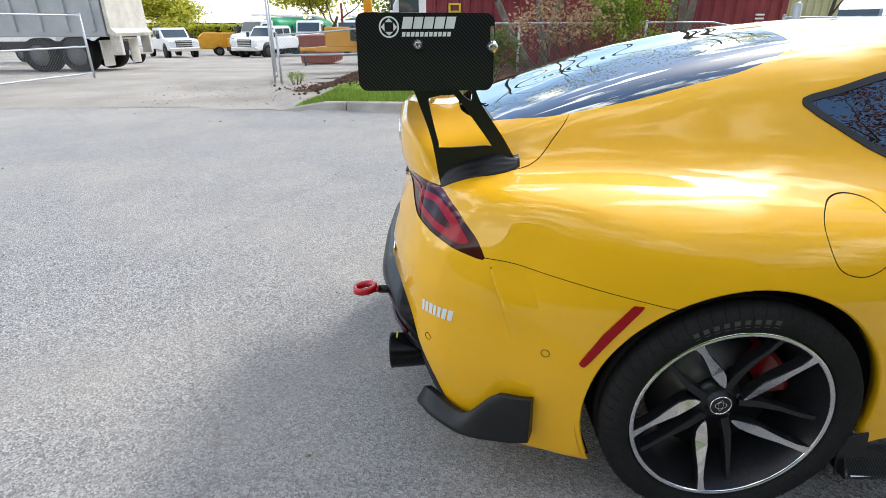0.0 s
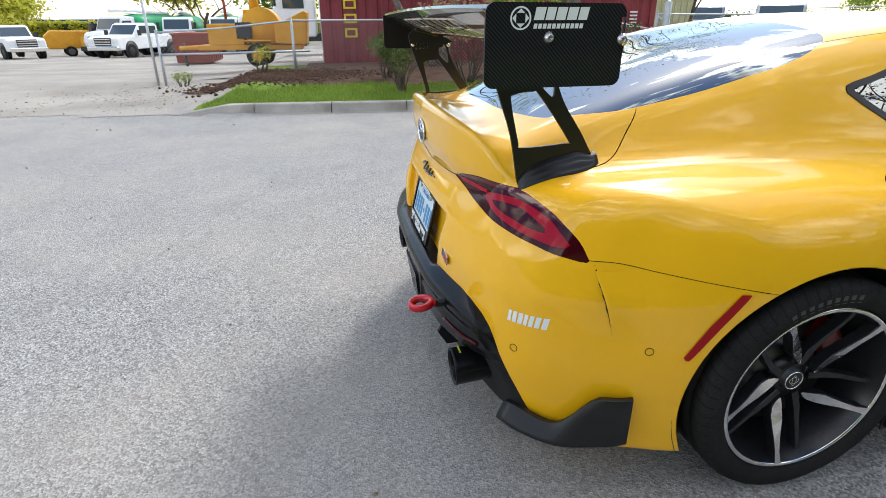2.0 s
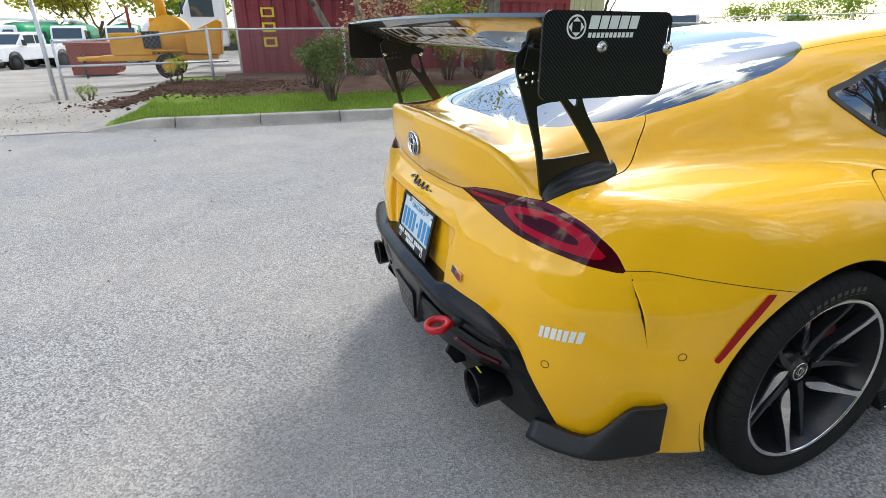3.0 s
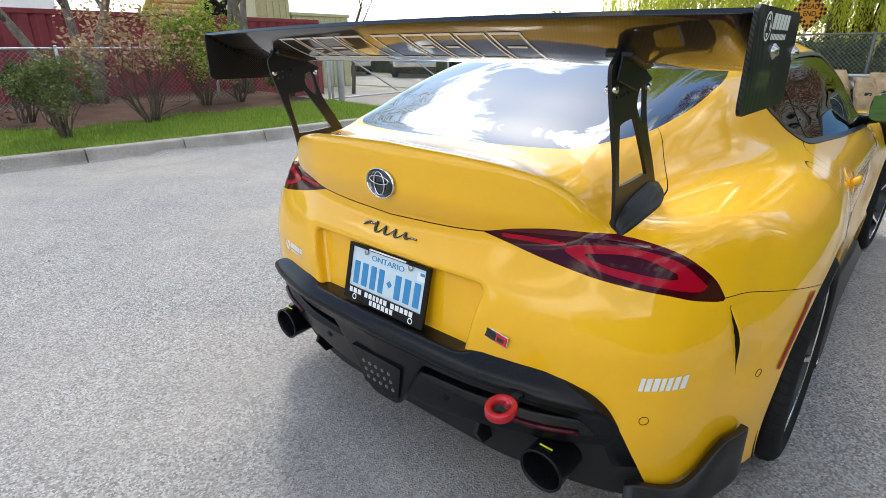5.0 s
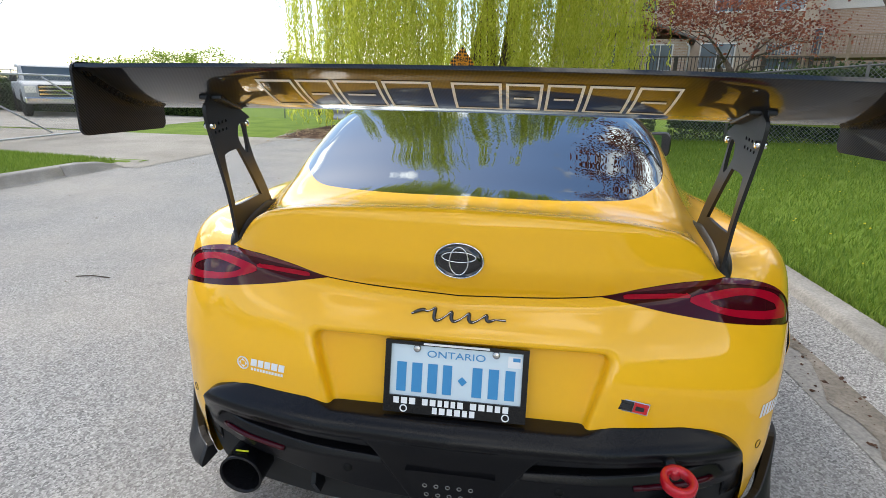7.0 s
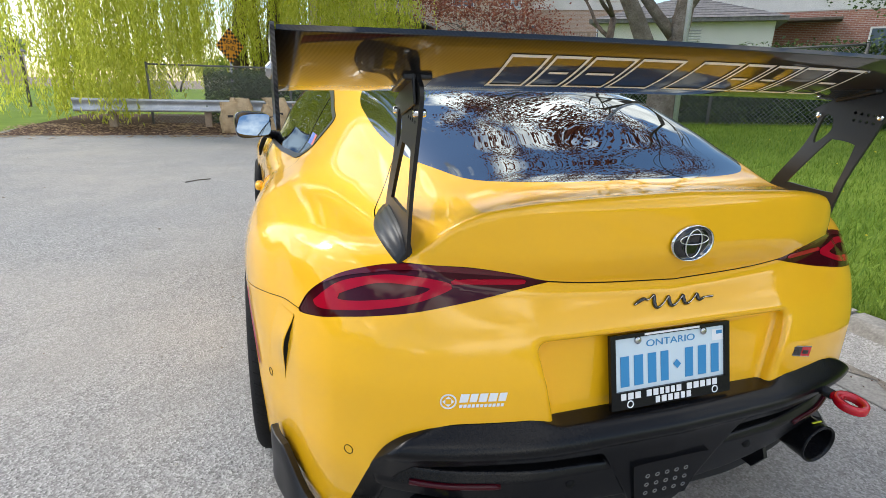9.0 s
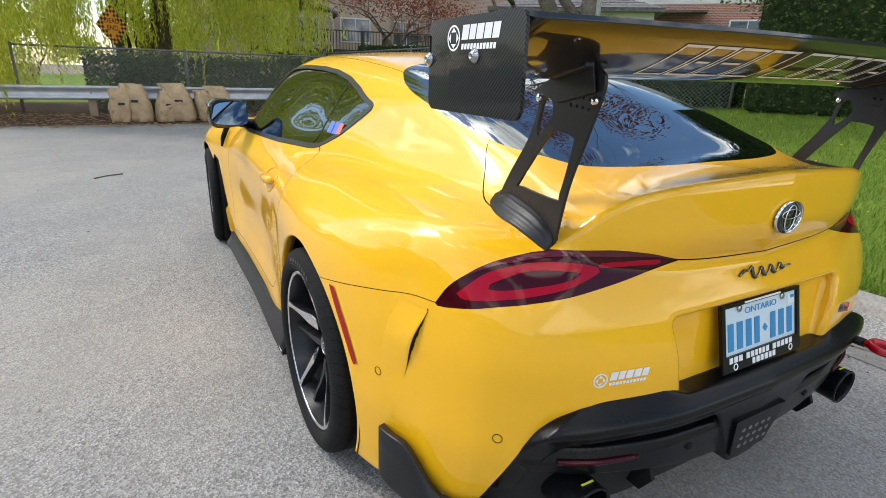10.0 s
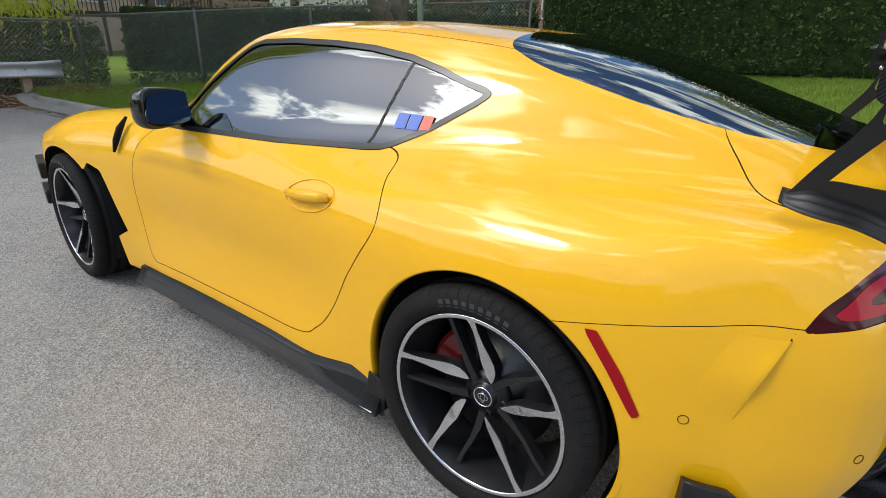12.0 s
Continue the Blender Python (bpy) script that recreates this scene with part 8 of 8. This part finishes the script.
rc = container(-13.5, 3.35, 0, 8.9, M_CONT, "dark red corrugated shipping container behind the fence")
rc.matrix_basis = pose(-13.5, 3.35, -0.08) @ Matrix.Diagonal((1, 1, 0.80, 1))
for k in range(3):
    z = 2.12 - k * 0.40
    part("side_mark", prism_bm([(-0.15, -0.13), (0.15, -0.13), (0.15, 0.13), (-0.15, 0.13)], 0, 0.004, ([(-0.10, -0.08), (0.10, -0.08), (0.10, 0.08), (-0.10, 0.08)],)), M_YELLOWMARK, rc, "plain yellow outlined block", Matrix(((0, 0, 1, 1.222), (1, 0, 0, -3.75), (0, 1, 0, z), (0, 0, 0, 1))))
for k in range(5):
    part("side_mark", box_bm(0.004, 0.22, 0.05, 0.0, pose(1.222, 3.8, 1.9 - 0.11 * k)), M_WHITE_MARK, rc, "small white bar")
part("hazard_mark", prism_bm([(0, -0.1), (0.2, -0.1), (0.1, 0.1)], 0, 0.004), M_YELLOWMARK, rc, "", Matrix(((0, 0, 1, 1.222), (1, 0, 0, 3.3), (0, 1, 0, 1.55), (0, 0, 0, 1))))
stack = tagged(new("lumber_stack"), "bundle of pale timber poles on the container roof", "lumber")
stack.matrix_basis = pose(-13.2, 4.5, 1.985)
for r in range(4):
    for c in range(8 - r):
        part("pole", tube_bm([(-0.52 + 0.14 * c + 0.07 * r, -0.80 + 0.05 * ((r * 5 + c * 3) % 4), 0.07 + 0.125 * r), (-0.52 + 0.14 * c + 0.07 * r, 0.62 + 0.06 * ((r * 3 + c) % 4), 0.07 + 0.125 * r)], 0.066, 10), M_LUMBER, stack)
for k in range(2):
    tagged(part("spare_tyre", lathe_bm([(-0.09, 0.10), (-0.09, 0.18), (-0.06, 0.21), (0.06, 0.21), (0.09, 0.18), (0.09, 0.10)], 24, True), M_RUBBER, None, "", pose(-12.7, 4.98 + 0.42 * k, 2.195)), "black spare tyre lying against the poles", "tyre", "spare tyres on the container")
for k, (y0_, y1_, z1_) in enumerate(((8.4, 10.6, 2.31), (7.2, 8.35, 2.75))):
    cab = tagged(new("site_cabin"), "pale yellow ribbed steel storage cabin behind the trees", "cabin")
    cab.matrix_basis = pose(-15.6, (y0_ + y1_) / 2, 0)
    part("wall", box_bm(2.2, y1_ - y0_, z1_ - 0.1, 0.02, pose(0, 0, (z1_ - 0.1) / 2)), M_CABIN, cab)
    part("roof", box_bm(2.3, y1_ - y0_ + 0.1, 0.1, 0.02, pose(0, 0, z1_ - 0.05)), M_CABIN, cab)
    for q in range(int((y1_ - y0_) / 0.22)):
        part("rib", box_bm(0.05, 0.07, z1_ - 0.2, 0.01, pose(1.11, -(y1_ - y0_) / 2 + 0.16 + 0.22 * q, (z1_ - 0.1) / 2)), M_CABIN, cab)
for k in range(2):
    container(-66, -34 + 13 * k, 4, 12.2, M_CONTBLUE, "faded blue shipping container at the back of the yard", -1.15)


def road_wheel(root, x, y, r, w, name="wheel"):
    t = part(name, lathe_bm([(-w / 2, r * 0.6), (-w / 2, r * 0.93), (-w * 0.38, r), (w * 0.38, r), (w / 2, r * 0.93), (w / 2, r * 0.6)], 28), M_RUBBER, root, "", pose(x, y, r))
    part("rim", lathe_bm([(-w / 2 + 0.02, 0), (-w / 2 + 0.02, r * 0.6), (w / 2 - 0.02, r * 0.6), (w / 2 - 0.08, r * 0.45), (w / 2 - 0.02, r * 0.25), (w / 2 - 0.02, 0)], 20), M_HUBSTEEL, t)
    return t


def shaped(pts, width, bevel=0.05):
    """A body from its side outline (y, z), width wide, with eased edges."""
    bm = prism_bm(pts, -width / 2, width / 2)
    bmesh.ops.transform(bm, matrix=Matrix(((0, 0, 1, 0), (1, 0, 0, 0), (0, 1, 0, 0), (0, 0, 0, 1))), verts=bm.verts)
    sharp = [e for e in bm.edges if len(e.link_faces) == 2 and e.calc_face_angle(0) > 0.5]
    bmesh.ops.bevel(bm, geom=sharp, offset=bevel, segments=2, affect="EDGES", profile=0.5)
    bmesh.ops.recalc_face_normals(bm, faces=bm.faces)
    return bm


def pickup(x, y, turn, paint_, label, size=1.0, bed=True):
    root = tagged(new("pickup_truck"), label, "truck")
    root.matrix_basis = pose(x, y, float(land(x, y)) + 0.01, 0, 0, turn) @ Matrix.Scale(size, 4)
    part("body", shaped([(-2.9, 0.55), (2.75, 0.5), (2.85, 0.75), (2.8, 1.12), (2.6, 1.22), (1.3, 1.28), (-2.9, 1.25)], 1.98, 0.07), paint_, root)
    part("cab", shaped([(-0.9, 1.24), (1.35, 1.26), (0.75, 1.86), (0.45, 1.94), (-0.65, 1.93), (-0.85, 1.8)], 1.80, 0.07), paint_, root)
    part("windscreen", shaped([(1.30, 1.31), (0.80, 1.82), (0.77, 1.80), (1.26, 1.30)], 1.55, 0.004), M_TRUCKGLASS, root)
    for s in (1, -1):
        part("side_glass", box_bm(0.02, 0.75, 0.42, 0.0, pose(s * 0.90, 0.42, 1.56)), M_TRUCKGLASS, root)
        part("side_glass", box_bm(0.02, 0.62, 0.42, 0.0, pose(s * 0.90, -0.35, 1.56)), M_TRUCKGLASS, root)
        part("headlight", box_bm(0.34, 0.10, 0.24, 0.02, pose(s * 0.76, 2.80, 0.98)), M_LAMP, root)
        part("mirror", box_bm(0.22, 0.10, 0.30, 0.03, pose(s * 1.10, 1.10, 1.40)), M_SHADOWBLACK, root)
        for yy in (1.85, -1.85):
            part("wheel_opening", lathe_bm([(0.0, 0.0), (0.0, 0.50), (s * 0.05, 0.52), (s * 0.05, 0.0)], 24), M_SHADOWBLACK, root, "", pose(s * 0.955, yy, 0.48))
            road_wheel(root, s * 0.88, yy, 0.42, 0.28)
    part("grille", box_bm(1.05, 0.10, 0.42, 0.03, pose(0, 2.82, 0.95)), M_SHADOWBLACK, root)
    for k in range(3):
        part("grille_bar", box_bm(1.02, 0.04, 0.05, 0.0, pose(0, 2.88, 0.82 + 0.13 * k)), M_CHROME, root)
    part("bumper", box_bm(1.95, 0.22, 0.24, 0.05, pose(0, 2.90, 0.60)), M_CHROME, root)
    return root


def cab_truck(x, y, turn, paint_, label, load="tank", load_mat=None, size=1.0):
    """A medium truck: bonnet, cab, chassis, and a tank, box or tipping body behind."""
    root = tagged(new("work_truck"), label, "truck")
    root.matrix_basis = pose(x, y, float(land(x, y)) + 0.01, 0, 0, turn) @ Matrix.Scale(size, 4)
    part("bonnet", shaped([(1.6, 0.75), (3.1, 0.72), (3.2, 1.0), (3.1, 1.55), (2.85, 1.70), (1.6, 1.85)], 1.75, 0.12), paint_, root)
    part("cab", shaped([(0.0, 0.75), (1.7, 0.75), (1.7, 1.85), (1.25, 2.65), (1.05, 2.75), (0.0, 2.72)], 2.05, 0.10), paint_, root)
    part("windscreen", shaped([(1.72, 1.92), (1.34, 2.58), (1.31, 2.56), (1.68, 1.90)], 1.75, 0.004), M_TRUCKGLASS, root)
    part("chassis", box_bm(0.9, 7.4, 0.28, 0.02, pose(0, -0.85, 0.72)), M_SHADOWBLACK, root)
    part("grille", box_bm(1.0, 0.10, 0.62, 0.04, pose(0, 3.16, 1.20)), M_CHROME, root)
    for k in range(4):
        part("grille_bar", box_bm(0.9, 0.05, 0.06, 0.0, pose(0, 3.20, 0.98 + 0.14 * k)), M_SHADOWBLACK, root)
    part("bumper", box_bm(2.2, 0.22, 0.32, 0.05, pose(0, 3.25, 0.62)), M_SHADOWBLACK if load == "tank" else M_CHROME, root)
    for s in (1, -1):
        part("side_glass", box_bm(0.03, 0.85, 0.60, 0.0, pose(s * 1.03, 0.85, 2.15)), M_TRUCKGLASS, root)
        part("headlight", box_bm(0.30, 0.12, 0.24, 0.04, pose(s * 0.76, 3.10, 1.12)), M_LAMP, root)
        part("mirror", box_bm(0.20, 0.08, 0.45, 0.03, pose(s * 1.30, 1.55, 2.15)), M_SHADOWBLACK, root)
        part("step", box_bm(0.25, 0.9, 0.30, 0.03, pose(s * 0.95, 0.9, 0.55)), M_SHADOWBLACK, root)
        part("fender", shaped([(1.75, 0.78), (1.85, 1.12), (2.3, 1.28), (2.75, 1.12), (2.9, 0.78), (2.75, 0.78), (2.3, 1.15), (1.9, 0.78)], 0.42, 0.02), paint_, root, "", pose(s * 0.88, 0, 0))
        road_wheel(root, s * 0.95, 2.3, 0.50, 0.30)
        for yy in (-2.6, -3.7):
            road_wheel(root, s * 0.88, yy, 0.50, 0.52)
    if load == "tank":
        tb = bmesh.new()
        rows = []
        for i in range(9):
            yy = -0.35 - 5.0 * i / 8
            k = 0.86 if i in (0, 8) else 1.0
            rows.append([tb.verts.new((1.12 * k * math.copysign(abs(math.cos(u)) ** 0.7, math.cos(u)), yy, 1.95 + 0.95 * k * math.copysign(abs(math.sin(u)) ** 0.7, math.sin(u)))) for u in [2 * math.pi * q / 20 for q in range(20)]])
        for i in range(8):
            for q in range(20):
                tb.faces.new((rows[i][q], rows[i][(q + 1) % 20], rows[i + 1][(q + 1) % 20], rows[i + 1][q])).smooth = True
        tb.faces.new(rows[0]), tb.faces.new(rows[-1][::-1])
        bmesh.ops.recalc_face_normals(tb, faces=tb.faces)
        part("tank", tb, load_mat, root)
        part("hose_boom", tube_bm([(0, 1.2, 3.1), (0, -1.0, 3.15), (0, -5.2, 2.95)], 0.12, 10), M_WHITEPAINT, root)
        part("walkway", box_bm(0.5, 4.4, 0.05, 0.0, pose(0, -2.8, 2.93)), M_GALV, root)
    elif load == "tipper":
        part("tipping_body", shaped([(-4.75, 1.02), (-0.3, 1.02), (-0.2, 2.75), (-4.75, 2.85)], 2.45, 0.04), load_mat, root)
        for k in range(6):
            for s in (1, -1):
                part("body_rib", box_bm(0.10, 0.12, 1.45, 0.01, pose(s * 1.26, -0.7 - 0.75 * k, 1.90)), load_mat, root)
        part("tailgate", shaped([(-4.80, 1.10), (-5.02, 1.02), (-5.06, 1.12), (-4.92, 1.25), (-4.87, 2.9), (-4.80, 2.9)], 2.44, 0.01), M_TAILGATE, root, "pale dusty tailgate")
        for s in (1, -1):
            part("tailgate_arm", box_bm(0.16, 0.30, 0.62, 0.02, pose(s * 0.98, -4.90, 0.80)), M_TAILGATE, root)
        part("side_brace", box_bm(0.06, 4.2, 0.10, 0.01, pose(-1.26, -2.6, 2.45)), load_mat, root)
        for s in (1, -1):
            part("mudflap", box_bm(0.60, 0.03, 0.75, 0.0, pose(s * 0.88, -4.5, 0.55)), M_TAILGATE, root)
    elif load == "box":
        part("box_body", box_bm(2.4, 5.0, 2.2, 0.05, pose(0, -2.9, 2.05)), load_mat, root)
    return root


cab_truck(-17.05, -16.34, 183, M_GREYPAINT, "grey tipper truck with a pale tailgate, seen from behind", "tipper", M_GREYPAINT, 1.05)
cab_truck(-25.2, -17.7, -25, M_WHITEPAINT, "white bonneted truck parked beside the tipper", "box", M_WHITEPAINT, 0.95)
pickup(-38.4, -19.9, -49, M_WHITEPAINT, "white pickup truck parked in the yard", 1.0)
cab_truck(-43.0, -14.6, -114, M_WHITEPAINT, "white work truck with a green tank body", "tank", M_GREENPAINT, 0.95)
pickup(-38.2, -12.6, -112, M_WHITEPAINT, "white heavy pickup with dark grille", 1.05)
cab_truck(-44.5, -11.2, -88, M_WHITEPAINT, "white tank truck with green body in the row", "tank", M_GREENPAINT, 0.95)
cab_truck(-44.5, -8.0, -88, M_WHITEPAINT, "white tank truck with green tank, parked", "tank", M_GREENPAINT, 0.95)
cab_truck(-22.6, -1.2, 178, M_WHITEPAINT, "white truck cab behind the chipper", "box", M_WHITEPAINT, 0.95)
pickup(-22.1, 16.6, -127, M_PICKUPBLUE, "slate blue pickup truck parked beyond the gate", 0.95)
pickup(-18.2, 17.2, -131, M_GREYPAINT, "grey pickup truck parked beyond the gate", 0.95)


def chipper(x, y, turn):
    """A towed wood chipper: engine box, drum, feed hopper, discharge chute, two wheels, drawbar."""
    root = tagged(new("wood_chipper"), "yellow-orange towed wood chipper behind the fence", "machine")
    root.matrix_basis = pose(x, y, float(land(x, y)) + 0.01, 0, 0, turn) @ Matrix.Scale(0.80, 4)
    part("frame", box_bm(0.9, 3.4, 0.16, 0.02, pose(0, 0.1, 0.62)), M_ORANGE, root)
    part("drawbar", tube_bm([(0, 1.7, 0.62), (0, 2.5, 0.60)], 0.07, 8), M_ORANGE, root)
    part("jack", tube_bm([(0, 2.35, 0.02), (0, 2.35, 0.75)], 0.04, 8), M_SHADOWBLACK, root)
    part("engine_box", box_bm(0.95, 1.15, 0.66, 0.04, pose(0, 0.85, 1.03)), M_ORANGE, root)
    part("engine_grille", box_bm(0.02, 0.5, 0.5, 0.0, pose(0.49, 0.25, 1.15)), M_SHADOWBLACK, root)
    part("engine_grille", box_bm(0.02, 0.5, 0.5, 0.0, pose(-0.49, 0.25, 1.15)), M_SHADOWBLACK, root)
    part("exhaust_stack", tube_bm([(0.2, 0.9, 1.5), (0.2, 0.9, 2.15)], 0.045, 8), M_RUST, root)
    part("drum_housing", lathe_bm([(-0.45, 0.0), (-0.45, 0.62), (0.45, 0.62), (0.45, 0.0)], 28), M_ORANGE, root, "", pose(0, -0.30, 1.25))
    part("hopper", shaped([(-0.75, 0.75), (-0.75, 1.30), (-1.75, 1.75), (-1.85, 1.70), (-1.75, 0.70)], 1.25, 0.02), M_ORANGE, root)
    part("chute", tube_bm([(0, -0.1, 1.7), (0, -0.1, 2.25), (0, 0.15, 2.55), (0, 0.8, 2.62), (0, 1.15, 2.45)], [0.17, 0.16, 0.16, 0.15, 0.16], 10), M_ORANGE, root)
    part("tool_box", box_bm(0.4, 0.4, 0.3, 0.02, pose(0.25, 0.1, 1.65)), M_ORANGE, root)
    for s in (1, -1):
        w = road_wheel(root, s * 0.68, -0.15, 0.38, 0.22)
        part("hub", lathe_bm([(0.0, 0.2), (s * 0.06, 0.16), (s * 0.06, 0.0)], 16), M_ORANGE, w, "", pose(s * 0.08, 0, 0))
        part("mudguard", box_bm(0.26, 0.95, 0.04, 0.01, pose(s * 0.68, -0.15, 0.84)), M_ORANGE, root)
    return root


chipper(-14.6, -2.9, 177)
dump = tagged(new("skip_bin"), "rusty red steel skip bin in the yard", "bin")
dump.matrix_basis = pose(-23.0, -6.0, float(land(-23.0, -6.0)), 0, 0, 90) @ Matrix.Scale(0.85, 4)
part("bin_body", shaped([(-1.3, 0.12), (1.3, 0.12), (1.55, 1.35), (-1.55, 1.35)], 1.6, 0.02), M_RUST, dump)
for k in range(5):
    part("bin_rib", box_bm(0.06, 0.10, 1.1, 0.0, pose(0.82, -1.1 + 0.55 * k, 0.75)), M_RUST, dump)
part("bin_edge", box_bm(1.7, 3.2, 0.08, 0.01, pose(0, 0, 1.37)), M_RUST, dump)
comp = tagged(new("air_compressor"), "yellow towed air compressor in the yard", "machine")
comp.matrix_basis = pose(-44.0, -18.6, float(land(-44.0, -18.6)), 0, 0, 25)
part("hood", shaped([(-1.6, 0.55), (1.6, 0.55), (1.5, 1.7), (-1.2, 1.75), (-1.6, 1.4)], 1.7, 0.08), M_ORANGE, comp)
for s in (1, -1):
    road_wheel(comp, s * 0.9, -0.2, 0.36, 0.22)
part("drawbar", tube_bm([(0, 1.6, 0.5), (0, 2.7, 0.5)], 0.06, 8), M_SHADOWBLACK, comp)
skid = tagged(new("skid_loader"), "yellow and black skid loader in the yard", "machine")
skid.matrix_basis = pose(-43.0, -16.4, float(land(-43.0, -16.4)), 0, 0, 30)
part("body", box_bm(1.5, 2.2, 0.9, 0.08, pose(0, 0, 0.85)), M_ORANGE, skid)
part("cage", box_bm(1.1, 1.1, 0.9, 0.05, pose(0, 0.1, 1.7)), M_SHADOWBLACK, skid)
part("bucket", shaped([(1.3, 0.1), (2.0, 0.1), (1.9, 0.25), (1.45, 0.3), (1.35, 0.8)], 1.7, 0.02), M_SHADOWBLACK, skid)
for s in (1, -1):
    for yy in (0.65, -0.65):
        road_wheel(skid, s * 0.8, yy, 0.38, 0.28)
tree(-58, -29, 11, 0.3, 61, M_LEAFYELLOW, M_BARK, "broad tree with fresh yellow-green leaves behind the yard", 9000, 0.22, 0.65, 0.26, 2, 4, 0.08, 0.6)
tree(-52, -12, 13, 0.3, 62, M_LEAFYELLOW, M_BARK, "tall tree with yellow-green leaves far behind", 8000, 0.24, 0.6, 0.28, 2, 4, 0.1, 0.7)
tree(-55, -5, 12, 0.3, 63, M_LEAFGREEN, M_BARK, "far green tree over the yard", 6000, 0.24, 0.6, 0.28, 2, 4, 0.1, 0.7)
tree(-52, 6, 12, 0.3, 64, M_LEAFGREEN, M_BARK, "far light green tree over the yard", 6000, 0.24, 0.6, 0.28, 2, 4, 0.1, 0.7)
hedge([(-70, -45), (-62, -25), (-64, 5), (-58, 22)], 2.3, 3.0, 12000, M_LEAFYELLOW, "distant line of trees behind the yard", "tree_line", -1.15, 0.3)
